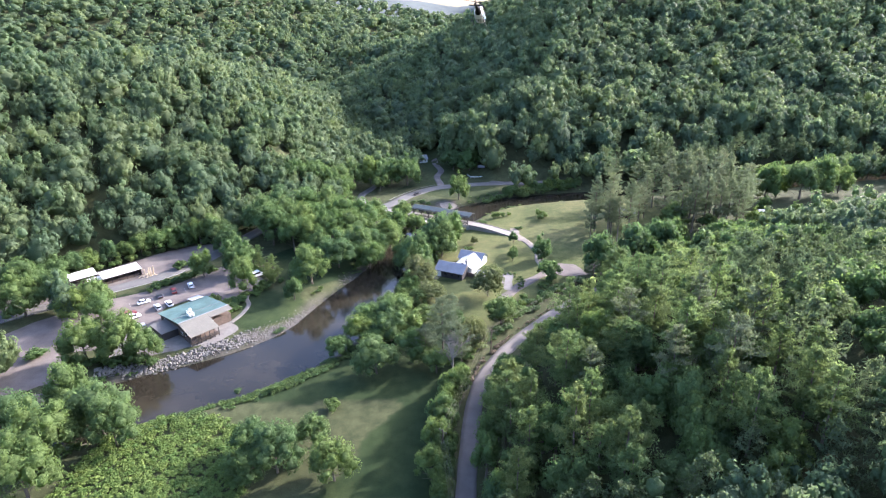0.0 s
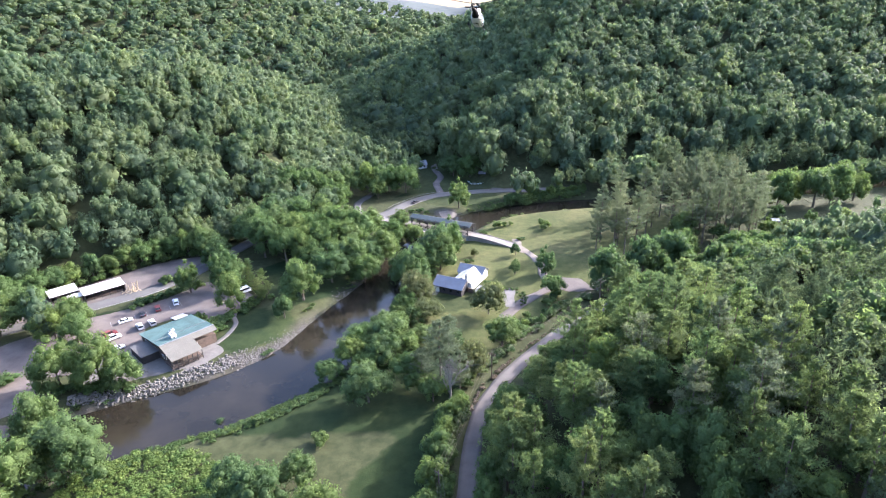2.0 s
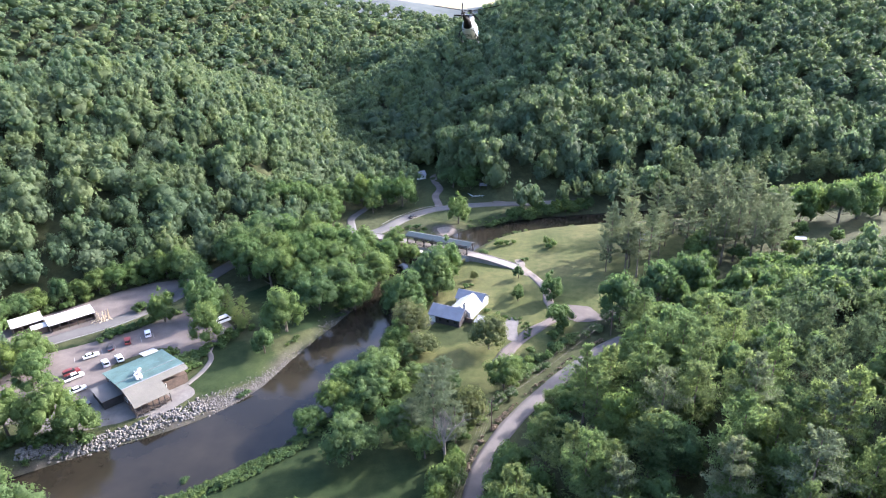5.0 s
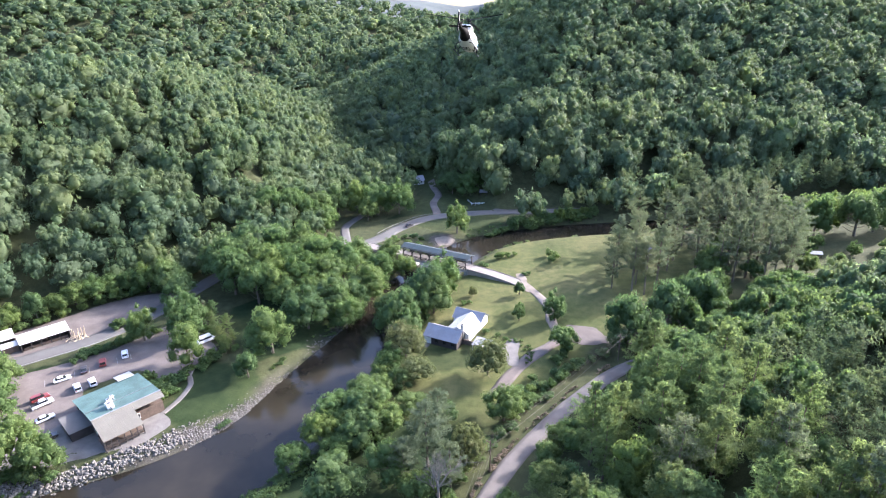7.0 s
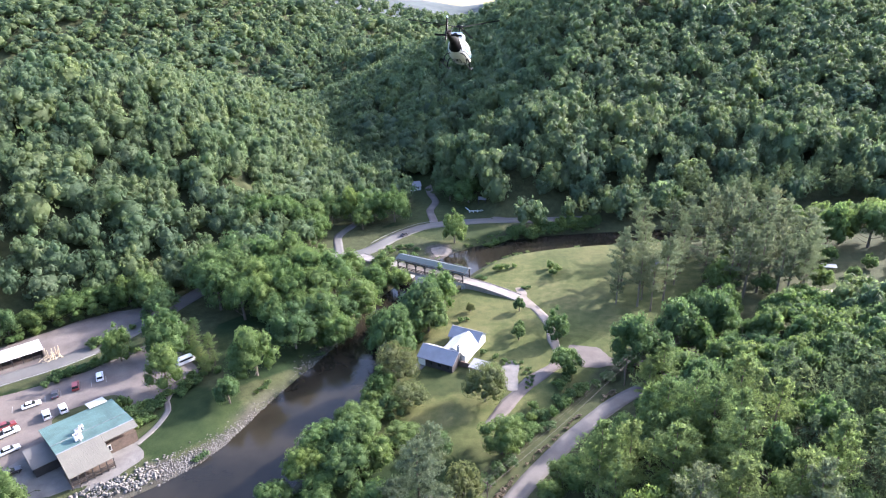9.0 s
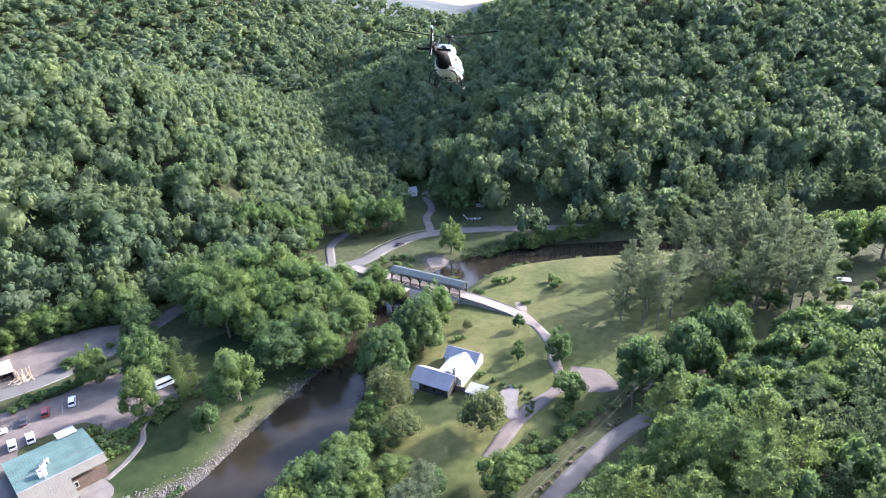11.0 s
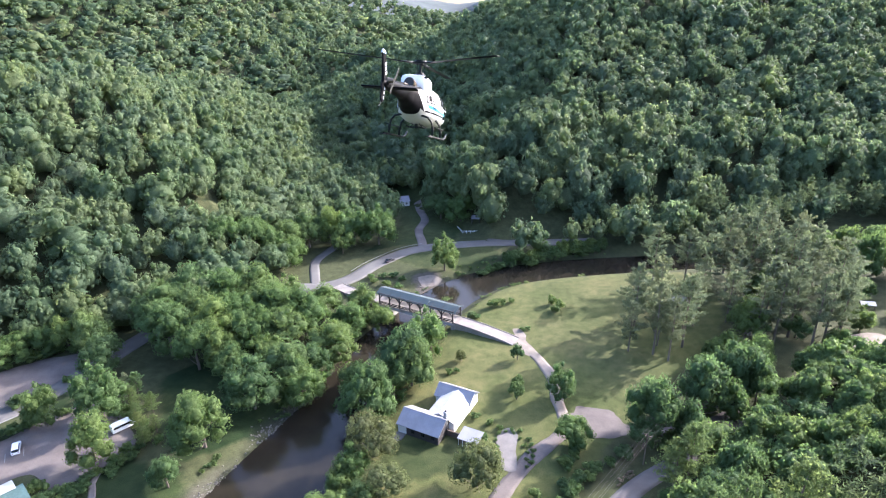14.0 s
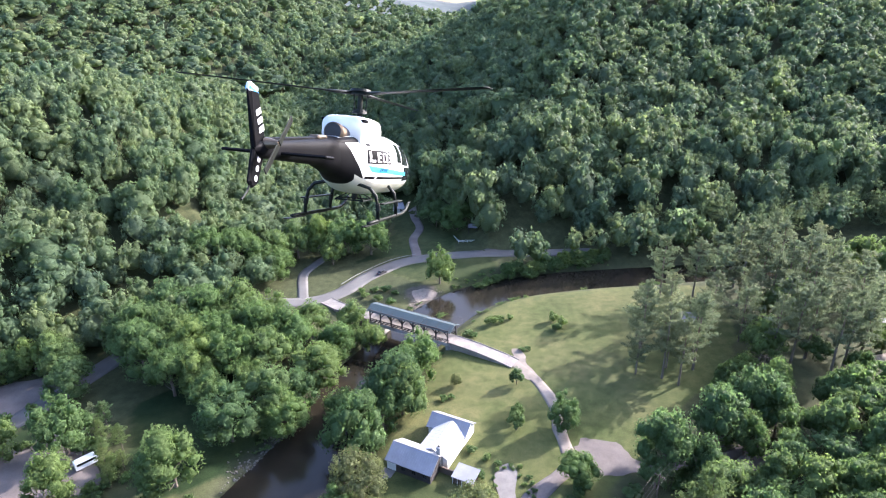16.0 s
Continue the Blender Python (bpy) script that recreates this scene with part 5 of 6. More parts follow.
part("wall", wall_ring(-13.4, -8.25, -2.0, 7.0, 2.5), DARK_WOOD, rest, "low dark annex")
bm = bmesh.new()
box(bm, (5.6, 9.4, 0.16), (-10.9, 2.5, 2.6), bevel=0.03)
part("annex_roof", bm, ASPHALT, rest, "flat dark annex roof")
part("roof", slope_sheet(3.0, 7.4, 15.6, 11.0, 3.0, 3.9), WHITE_TIN, rest, "white porch roof at the back door")
part("wall", wall_ring(3.3, 7.1, 11.65, 15.2, 2.9), BROWN_WOOD, rest)


def roof_unit(x, y, w, d, h, label):
    """A rooftop air unit with curb, casing, fan collar and a duct."""
    base = rest.matrix_basis @ Vector((x, y, 0))
    z = rest.matrix_basis.translation.z + 3.3 + (12.2 - y) * 2.1 / 16.8
    u = thing("roof_unit", pose(base.x, base.y, z, 0, 0, REST_TURN), label, "air conditioner", "rooftop units")
    bm = bmesh.new()
    box(bm, (w, d, h), (0, 0, h / 2 + 0.12), bevel=0.06)
    part("casing", bm, WHITE_PAINT, u)
    bm = bmesh.new()
    box(bm, (w * 0.9, d * 0.9, 0.5), (0, 0, 0))
    part("curb", bm, STEEL, u)
    bm = bmesh.new()
    tube(bm, (0, 0, h + 0.1), (0, 0, h + 0.3), w * 0.32, w * 0.3, 14)
    part("fan_collar", bm, STEEL, u)
    bm = bmesh.new()
    bar_along(bm, [(0, -d / 2, h * 0.5), (0, -d / 2 - 0.5, h * 0.5), (0.1, -d / 2 - 0.9, h * 0.3), (0.1, -d / 2 - 1.0, 0)], 0.2, 8)
    part("duct", bm, STEEL, u)


roof_unit(-3.2, -1.6, 1.7, 2.2, 1.1, "white rooftop air unit on the green roof")
roof_unit(-2.4, 1.6, 1.3, 1.3, 0.8, "white rooftop fan box on the green roof")
roof_unit(-1.2, 3.4, 0.9, 0.9, 0.6, "small pale roof vent on the green roof")


def long_shed(name, x, y, turn, length, depth, label):
    t = thing(name, pose(x, y, gz(x, y), 0, 0, turn), label, "shed", "open sheds by the road")
    part("roof", slope_sheet(-length / 2, length / 2, -depth / 2, depth / 2, 3.0, 3.6), WHITE_TIN, t, "pale sunlit metal roof")
    part("back_wall", box(bmesh.new(), (length - 0.4, 0.16, 3.4), (0, depth / 2 - 0.4, 1.65), bevel=0.02), BROWN_WOOD, t)
    for s in (-1, 1):
        part("side_wall", box(bmesh.new(), (0.16, depth - 1.0, 3.0), (s * (length / 2 - 0.3), 0, 1.4), bevel=0.02), BROWN_WOOD, t)
    n = int(length / 2.6)
    for k in range(n + 1):
        part("post", box(bmesh.new(), (0.2, 0.2, 3.1), (-length / 2 + 0.4 + (length - 0.8) * k / n, -depth / 2 + 0.5, 1.4), bevel=0.02), DARK_WOOD, t)
    part("counter", box(bmesh.new(), (length - 2, 0.8, 1.0), (0, -depth / 2 + 1.4, 0.45), bevel=0.03), BROWN_WOOD, t)


SHED_TURN = math.degrees(math.atan2(0.67, 0.74))
long_shed("long_shed", -130.4, 211.5, SHED_TURN, 14.5, 7.0, "long open market shed with a white metal roof")
long_shed("long_shed", -144.2, 208.6, SHED_TURN, 9.8, 7.0, "shorter open shed with a white metal roof")
part_shed = thing("lean_to", pose(-137.6, 205.2, gz(-137.6, 205.2), 0, 0, SHED_TURN), "small lean-to with a pale metal roof", "shed", "open sheds by the road")
part("roof", slope_sheet(-2.4, 2.4, -1.6, 1.6, 2.4, 2.8), WHITE_TIN, part_shed)
part("wall", wall_ring(-2.1, 2.1, -1.3, 1.3, 2.2, z0=-0.2), BROWN_WOOD, part_shed)

# Stacked timber and trestles at the end of the sheds.
for k in range(14):
    x, y = -120.4 + random.uniform(-2.6, 2.6), 212.6 + random.uniform(-1.8, 1.8)
    z, long = gz(x, y), random.uniform(2.0, 4.2)
    bm = bmesh.new()
    tube(bm, (-long / 2, 0, 0), (long / 2, 0, 0.04), 0.16, 0.13, 8)
    log = new("log", bm_mesh("log", bm, PALE_WOOD))
    log.matrix_basis = pose(x, y, z + 0.16, 0, 0, random.uniform(0, 360))
    tagged(log, "pale peeled log lying on the gravel yard", "log", "timber beside the sheds")
for k in range(11):
    x, y = -121 + random.uniform(-2, 3), 213.5 + random.uniform(-2, 2)
    bm = bmesh.new()
    tube(bm, (0, 0, -0.2), (random.uniform(-0.3, 0.3), random.uniform(-0.3, 0.3), random.uniform(2.2, 3.6)), 0.16, 0.11, 8)
    log = new("carved_post", bm_mesh("carved_post", bm, PALE_WOOD))
    log.matrix_basis = pose(x, y, gz(x, y))
    tagged(log, "upright pale timber post in the gravel yard", "post", "timber beside the sheds")

# Cabin at the end of the far lawn.
cabin = thing("cabin", pose(-14, 390, gz(-14, 390), 0, 0, 20), "small far cabin with a pale metal roof at the forest edge", "house")
gable_house(cabin, 6.6, 2.8, 2.6, 4.6, TIN, WHITE_PAINT, windows=2)
shelter = thing("river_shelter", pose(24, 352.5, gz(24, 352.5), 0, 0, -8), "small dark shelter beside the far road", "shed")
part("roof", slope_sheet(-2.2, 2.2, -1.8, 1.8, 2.6, 3.2), TIN, shelter)
for sx in (-1, 1):
    for sy in (-1, 1):
        part("post", box(bmesh.new(), (0.18, 0.18, 3.2), (sx * 1.9, sy * 1.4, 1.3), bevel=0.02), DARK_WOOD, shelter)
fence = thing("white_fence", pose(17.2, 346, gz(22, 346), 0, 0, 1), "low white rail fence beside the far road", "fence")
for z in (0.5, 0.95):
    part("rail", box(bmesh.new(), (14, 0.08, 0.14), (7, 0, z), bevel=0.02), WHITE_PAINT, fence)
for k in range(8):
    part("post", box(bmesh.new(), (0.14, 0.14, 1.5), (2 * k, 0, 0.45), bevel=0.02), WHITE_PAINT, fence)
for z in (0.5, 0.95):
    part("rail", box(bmesh.new(), (0.08, 6.6, 0.14), (-1.0, 3.2, z), (0, 0, 17), bevel=0.02), WHITE_PAINT, fence)

# A cottage among the pines and a small shelter on the meadow.
cottage = thing("cottage", pose(90, 272, gz(90, 272), 0, 0, -8), "low cottage with a blue-grey metal roof among the pines", "house")
gable_house(cottage, 8.6, 2.9, 2.5, 4.2, TIN, BROWN_WOOD, windows=2)
part("door", box(bmesh.new(), (0.95, 0.1, 2.05), (0.1, -2.93, 1.0), bevel=0.02), DARK_WOOD, cottage)
picnic = thing("picnic_shelter", pose(156.5, 268, gz(156.5, 268), 0, 0, -12), "small open shelter with a white metal roof on the meadow", "shed")
for s in (-1, 1):
    part("roof", slope_sheet(-2.4, 2.4, s * 1.7, 0, 2.3, 3.0), WHITE_TIN, picnic)
for sx in (-1, 1):
    for sy in (-1, 1):
        part("post", box(bmesh.new(), (0.14, 0.14, 2.5), (sx * 2.1, sy * 1.4, 1.15), bevel=0.02), BROWN_WOOD, picnic)

# ---- the covered bridge ----
BR_A, BR_B = Vector((-13.6, 275.6, 0)), Vector((13.0, 260.6, 0))
BR_LONG = (BR_B - BR_A).length
BR_TURN = math.degrees(math.atan2(BR_B.y - BR_A.y, BR_B.x - BR_A.x))
DECK = 2.0
bridge = thing("covered_bridge", pose(BR_A.x, BR_A.y, 0, 0, 0, BR_TURN), "timber covered bridge with dark teal metal roof and open braced sides", "bridge")
L = BR_LONG
for a, b, drop in ((-0.8, L * 0.66, 0.0), (L * 0.66 + 0.1, L + 0.7, 0.12)):
    for s in (-1, 1):
        part("roof", slope_sheet(a, b, s * 3.25, 0, DECK + 4.1 - drop, DECK + 5.3 - drop, step=0.8), TEAL_METAL, bridge, "dark teal metal roof slope")
bm = bmesh.new()
box(bm, (L, 5.6, 0.5), (L / 2, 0, DECK - 0.27), bevel=0.04)
part("deck", bm, PALE_CONCRETE, bridge, "pale bridge deck")
for s in (-1, 1):
    part("girder", box(bmesh.new(), (L, 0.35, 0.9), (L / 2, s * 2.75, DECK - 0.75), bevel=0.03), STONE, bridge, "pale side girder")
    part("eave_beam", box(bmesh.new(), (L, 0.28, 0.34), (L / 2, s * 2.8, DECK + 4.2), bevel=0.03), DARK_WOOD, bridge)
    for z in (0.55, 1.1):
        part("rail", box(bmesh.new(), (L, 0.2, 0.22), (L / 2, s * 2.8, DECK + z), bevel=0.02), DARK_WOOD, bridge)
post_mesh = bm_mesh("post", box(bmesh.new(), (0.38, 0.38, 4.3), (0, 0, 2.1), bevel=0.03), DARK_WOOD)
brace_mesh = bm_mesh("brace", box(bmesh.new(), (0.3, 0.3, 2.5), (0, 0, 1.25), bevel=0.02), DARK_WOOD)
cross_mesh = bm_mesh("cross_board", box(bmesh.new(), (0.26, 0.24, 1.5), (0, 0, 0.75), bevel=0.01), DARK_WOOD)
N = 8
for k in range(N):
    x = 0.4 + (L - 0.8) * k / (N - 1)
    for s in (-1, 1):
        part("post", post_mesh, parent=bridge, m=pose(x, s * 2.8, DECK))
        for d in (-1, 1):
            if 0 < k + d < N + 0 or (k, d) in ((0, 1), (N - 1, -1)):
                part("brace", brace_mesh, parent=bridge, m=pose(x, s * 2.8, DECK + 2.2, 0, d * 40, 0))
        if k < N - 1:
            for j in range(3):
                part("cross_board", cross_mesh, parent=bridge, m=pose(x + 0.4 + j * 1.35, s * 2.84, DECK + 0.1, 0, 45, 0))
    part("tie_beam", box(bmesh.new(), (0.22, 5.6, 0.26), (x, 0, DECK + 4.22), bevel=0.02), DARK_WOOD, bridge)
    for s in (-1, 1):
        bm = bmesh.new()
        tube(bm, (x, s * 2.8, DECK + 4.3), (x, 0, DECK + 5.05), 0.09, 0.09, 4)
        part("rafter", bm, DARK_WOOD, bridge)
for x, w in ((L * 0.12, 2.0), (L - 0.4, 1.6)):
    bm = bmesh.new()
    box(bm, (w, 5.8, 6.4), (x, 0, DECK - 4.2), bevel=0.1)
    part("pier", bm, STONE, bridge, "grey stone pier")
# the ramp from the bridge's end down to the track, and the one to the road
for name, p in (("bridge_ramp", [(BR_B.x, BR_B.y, DECK), (20.5, 256.0, 1.7), (29.0, 251.0, 0.55), (31.5, 249.2, 0.1)]),
                ("bridge_ramp", [(BR_A.x, BR_A.y, DECK), (-20, 280.4, 1.6), (-27, 285.5, 0.9), (-33, 291.5, 0.3)])):
    t = thing(name, Matrix(), "pale concrete ramp with low side walls up to the bridge", "ramp", "bridge ramps")
    for a, b in zip(p, p[1:]):
        a, b = Vector(a), Vector(b)
        way = (b - a).normalized()
        side = way.cross(Vector((0, 0, 1))).normalized()
        bm = bmesh.new()
        low = -2.5
        v = [bm.verts.new(q) for q in (a + side * 2.5, a - side * 2.5, b - side * 2.5, b + side * 2.5)]
        bm.faces.new(v)
        w = [bm.verts.new((q.co.x, q.co.y, low)) for q in v]
        for i in range(4):
            bm.faces.new((v[i], v[(i + 1) % 4], w[(i + 1) % 4], w[i]))
        part("ramp_slab", bm, PALE_CONCRETE, t)
        for s in (-1, 1):
            bm = bmesh.new()
            c, e = a + side * 2.5 * s, b + side * 2.5 * s
            box(bm, ((e - c).length, 0.24, 0.4), (0, 0, 0), bevel=0.03)
            wall = part("side_wall", bm, PALE_CONCRETE, t)
            wall.matrix_basis = Matrix.Translation((c + e) / 2 + Vector((0, 0, 0.0))) @ way.to_track_quat("X", "Z").to_matrix().to_4x4()

# guard rail on the outer bend of the valley road
rail = thing("guard_rail", Matrix(), "weathered steel guard rail along the valley road's bend", "guard rail")
line = smooth_line([(-29.6, 304), (-23.6, 313.6), (-12, 326.6), (-1.5, 332.6)], 2.2)
bm = bmesh.new()
bar_along(bm, [(x, y, gz(x, y) + 0.72) for x, y in line], 0.08, 6)
part("rail", bm, STEEL, rail)
for x, y in line[::2]:
    part("post", box(bmesh.new(), (0.14, 0.14, 1.2), (x, y, gz(x, y) + 0.3), bevel=0.02), BROWN_WOOD, rail)


# ---- vehicles ----
def car_paint(name, c):
    m, nt, b = blank(name)
    nt.links.new(ramp(nt, noisy(nt, 3, 3), [(0.3, rgb(c, 0.92)), (0.7, rgb(c))]), b.inputs["Base Color"])
    b.inputs["Roughness"].default_value, b.inputs["Coat Weight"].default_value = 0.35, 0.6
    return m


WHEEL = bmesh.new()
tube(WHEEL, (0, -0.11, 0), (0, 0.11, 0), 0.33, 0.33, 18)
WHEEL = bm_mesh("tyre", WHEEL, RUBBER)
RIM = bmesh.new()
tube(RIM, (0, -0.12, 0), (0, 0.12, 0), 0.2, 0.2, 12)
RIM = bm_mesh("rim", RIM, STEEL)
LAMP_RED = surface("red_lamp_glass", (0.35, 0.02, 0.02), 0.2, var=0.05, bump=0)
LAMP_CLEAR = surface("clear_lamp_glass", (0.7, 0.7, 0.7), 0.15, var=0.05, bump=0)


def profile_body(points, width, tuck=0.08, bevel=0.07):
    """A car body from its side outline (x, z), pinched in towards the top."""
    bm = bmesh.new()
    top = max(z for _, z in points)
    rows = []
    for s in (-1, 1):
        rows.append([bm.verts.new((x, s * (width / 2 - tuck * max(0, (z - 0.75)) / max(0.1, top - 0.75) * (1 if top > 1.2 else 0)), z)) for x, z in points])
    n = len(points)
    for i in range(n):
        bm.faces.new((rows[0][i], rows[0][(i + 1) % n], rows[1][(i + 1) % n], rows[1][i]))
    ends = [bm.faces.new(rows[0][::-1]), bm.faces.new(rows[1])]
    rim = list({e for f in ends for e in f.edges})
    bmesh.ops.bevel(bm, geom=rim, offset=bevel, segments=2, affect="EDGES")
    return bm


SHAPES = {
    "sedan": (4.6, 1.8, [(-2.28, 0.35), (-2.3, 0.85), (-1.6, 0.95), (1.0, 0.95), (2.1, 0.8), (2.3, 0.6), (2.28, 0.32)], [(-1.75, 0.92), (-1.1, 1.4), (0.25, 1.43), (1.05, 0.93)]),
    "wagon": (4.7, 1.85, [(-2.33, 0.38), (-2.35, 1.0), (-1.9, 1.05), (1.1, 1.03), (2.2, 0.95), (2.35, 0.7), (2.33, 0.36)], [(-2.25, 1.0), (-2.05, 1.66), (0.35, 1.7), (1.2, 1.0)]),
    "pickup": (5.5, 1.95, [(-2.75, 0.5), (-2.75, 1.1), (1.3, 1.12), (2.6, 1.06), (2.75, 0.8), (2.73, 0.45)], [(-0.75, 1.1), (-0.6, 1.78), (0.85, 1.8), (1.6, 1.1)]),
    "van": (5.9, 2.05, [(-2.95, 0.4), (-2.97, 2.1), (-2.75, 2.35), (1.6, 2.35), (2.2, 1.55), (2.85, 1.25), (2.95, 0.85), (2.93, 0.4)], None),
}


def vehicle(shape, x, y, turn, paint, label, category, group="parked vehicles"):
    long, wide, outline, cabin_line = SHAPES[shape]
    name = {"sedan": "car", "wagon": "car", "pickup": "pickup_truck", "van": "van"}[shape]
    t = thing(name, pose(x, y, gz(x, y) + 0.1, 0, 0, turn), label, category, group)
    part("body", profile_body(outline, wide), paint, t)
    if cabin_line:
        part("cabin", profile_body(cabin_line, wide - 0.14, 0.2, 0.06), GLASS_DARK, t, "dark window band")
        top = max(p[1] for p in cabin_line)
        bm = bmesh.new()
        box(bm, (cabin_line[2][0] - cabin_line[1][0] + 0.15, wide - 0.42, 0.07), ((cabin_line[2][0] + cabin_line[1][0]) / 2, 0, top + 0.01), bevel=0.03)
        part("roof", bm, paint, t)
    if shape == "pickup":
        bm = bmesh.new()
        box(bm, (1.85, wide - 0.3, 0.05), (-1.75, 0, 1.14))
        part("load_bed", bm, RUBBER, t)
    if shape == "van":
        for s in (-1, 1):
            bm = bmesh.new()
            box(bm, (4.2, 0.03, 0.62), (-0.5, s * 1.0, 1.72), (s * 3, 0, 0), bevel=0.01)
            part("window", bm, GLASS_DARK, t)
        bm = bmesh.new()
        box(bm, (0.04, 1.6, 0.85), (1.93, 0, 1.93), (0, -37, 0))
        part("windscreen", bm, GLASS_DARK, t)
    for sx in (-0.3, 0.31):
        for s in (-1, 1):
            w = part("wheel", WHEEL, parent=t, m=pose(sx * long, s * (wide / 2 - 0.12), 0.33))
            part("rim", RIM, parent=w)
    for s in (-1, 1):
        bm = bmesh.new()
        box(bm, (0.06, 0.35, 0.16), (long / 2 - 0.03, s * (wide / 2 - 0.32), outline[-2][1]), bevel=0.02)
        part("headlight", bm, LAMP_CLEAR, t)
        bm = bmesh.new()
        box(bm, (0.06, 0.3, 0.18), (-long / 2 + 0.02, s * (wide / 2 - 0.3), 0.8), bevel=0.02)
        part("tail_light", bm, LAMP_RED, t)
    return t


WHITE_CAR, SILVER_CAR = car_paint("white_car_paint", (0.8, 0.8, 0.8)), car_paint("silver_car_paint", (0.5, 0.52, 0.55))
DARK_CAR, RED_CAR = car_paint("dark_car_paint", (0.035, 0.03, 0.035)), car_paint("dark_red_car_paint", (0.16, 0.025, 0.025))
for shape, x, y, turn, paint, label, category in (
        ("sedan", -110.7, 188.5, 38, WHITE_CAR, "white sedan parked on the gravel car park", "car"),
        ("pickup", -109.2, 176.7, 48, WHITE_CAR, "white pickup truck parked beside the restaurant", "truck"),
        ("wagon", -111.6, 179.4, 48, RED_CAR, "dark red estate car parked beside a pickup", "car"),
        ("sedan", -104.4, 170.4, 46, SILVER_CAR, "silver car parked beside the restaurant annex", "car"),
        ("sedan", -98.9, 162.6, 48, DARK_CAR, "dark grey car on the terrace side of the annex", "car"),
        ("wagon", -103.2, 197.0, 120, RED_CAR, "dark red car parked against the hedge", "car"),
        ("sedan", -107.0, 193.3, 122, DARK_CAR, "black car parked against the hedge", "car"),
        ("wagon", -98.6, 201.6, 120, WHITE_CAR, "white car parked against the hedge", "car"),
        ("wagon", -103.6, 184.0, 130, SILVER_CAR, "silver car parked behind the restaurant", "car"),
        ("wagon", -100.6, 186.6, 130, WHITE_CAR, "white car parked behind the restaurant", "car"),
        ("sedan", -119.5, 177.8, 60, DARK_CAR, "black car parked under the trees", "car"),
        ("sedan", -14.6, 314.6, 50, DARK_CAR, "dark car standing on the valley road", "car"),
        ("van", -75.6, 209.4, 46, WHITE_CAR, "white passenger van parked beneath the trees", "van")):
    vehicle(shape, x, y, turn, paint, label, category)

# parking bays
for k in range(7):
    a = Vector((-117 + k * 3.1, 188.6 + k * 2.35))
    bm = bmesh.new()
    box(bm, (3.6, 0.12, 0.02), (0, 0, 0))
    line = new("parking_line", bm_mesh("parking_line", bm, PAINT))
    line.matrix_basis = pose(a.x + 1.8, a.y - 1.6, gz(a.x + 1.8, a.y - 1.6) + 0.125, 0, 0, 122)
    tagged(line, "faded white painted parking line", "road marking", "parking lines", "structure")

# ---- poles and wires ----
POLES = [(3.0, 62), (-1.2, 104), (13.6, 149), (55.4, 194.2), (100, 238)]
TOPS = []
for x, y in POLES:
    z = gz(x, y)
    t = thing("utility_pole", pose(x, y, z), "weathered wooden utility pole with a crossarm", "utility pole", "utility poles along the lane")
    bm = bmesh.new()
    tube(bm, (0, 0, -0.5), (0, 0, 9.2), 0.17, 0.12, 10)
    part("pole", bm, BROWN_WOOD, t)
    way = math.degrees(math.atan2(0.72, 0.7))
    part("crossarm", box(bmesh.new(), (0.14, 2.4, 0.16), (0, 0, 8.6), (0, 0, way), bevel=0.02), BROWN_WOOD, t)
    side = Vector((-math.sin(radians(way)), math.cos(radians(way)), 0))
    for s in (-1, 0, 1):
        p = side * 1.05 * s + Vector((0, 0, 8.7 if s else 9.2))
        bm = bmesh.new()
        tube(bm, p, p + Vector((0, 0, 0.2)), 0.05, 0.04, 6)
        part("insulator", bm, STONE, t)
    TOPS.append((Vector((x, y, z)), side))
WIRE = surface("weathered_cable", (0.12, 0.1, 0.085), 0.7, var=0.1, bump=0)
for (a, sa), (b, sb) in zip(TOPS, TOPS[1:]):
    for s, z in ((-1, 8.9), (0, 9.4), (1, 8.9), (0.1, 7.2)):
        p, q = a + sa * 1.05 * s + Vector((0, 0, z)), b + sb * 1.05 * s + Vector((0, 0, z))
        bm = bmesh.new()
        bar_along(bm, [p.lerp(q, t) - Vector((0, 0, 4 * t * (1 - t) * 0.9)) for t in np.linspace(0, 1, 13)], 0.018, 4)
        tagged(new("power_line", bm_mesh("power_line", bm, WIRE)), "thin sagging power line beside the lane", "cable", "power lines")

# ---- stones of the river bank ----
STONES = []
for s in range(6):
    r = random.Random(s)
    bm = bmesh.new()
    bmesh.ops.create_icosphere(bm, subdivisions=1, radius=1.0)
    for v in bm.verts:
        v.co *= r.uniform(0.72, 1.15)
        v.co.z *= 0.7
    STONES.append(bm_mesh("boulder", bm, ROCK))
riprap = thing("riprap", pose(-82, 160, 0), "bank of pale tumbled boulders beside the river", "rocks", kind="structure")
r = random.Random(9)
bank = smooth_line([(-106, 144.6), (-99, 146.8), (-91, 149.2), (-83.5, 152.6), (-77, 156.8), (-71, 161.2), (-65, 164.4)], 0.5)
for k in range(290):
    i = r.randrange(1, len(bank) - 1)
    p, way = bank[i], bank[i + 1] - bank[i - 1]
    side = np.array([-way[1], way[0]]) / np.linalg.norm(way)
    f = r.uniform(-2.2, 1.8)
    x, y = p + side * f
    s = r.uniform(0.3, 0.68)
    part("boulder", STONES[k % 6], parent=riprap, m=Matrix.Translation((x + 82, y - 160, max(gz(x, y), WATER_Z - 0.2) + s * 0.18)) @ pose(0, 0, 0, r.uniform(0, 360), r.uniform(0, 360), r.uniform(0, 360)) @ Matrix.Diagonal((s, s * r.uniform(0.7, 1), s, 1)))


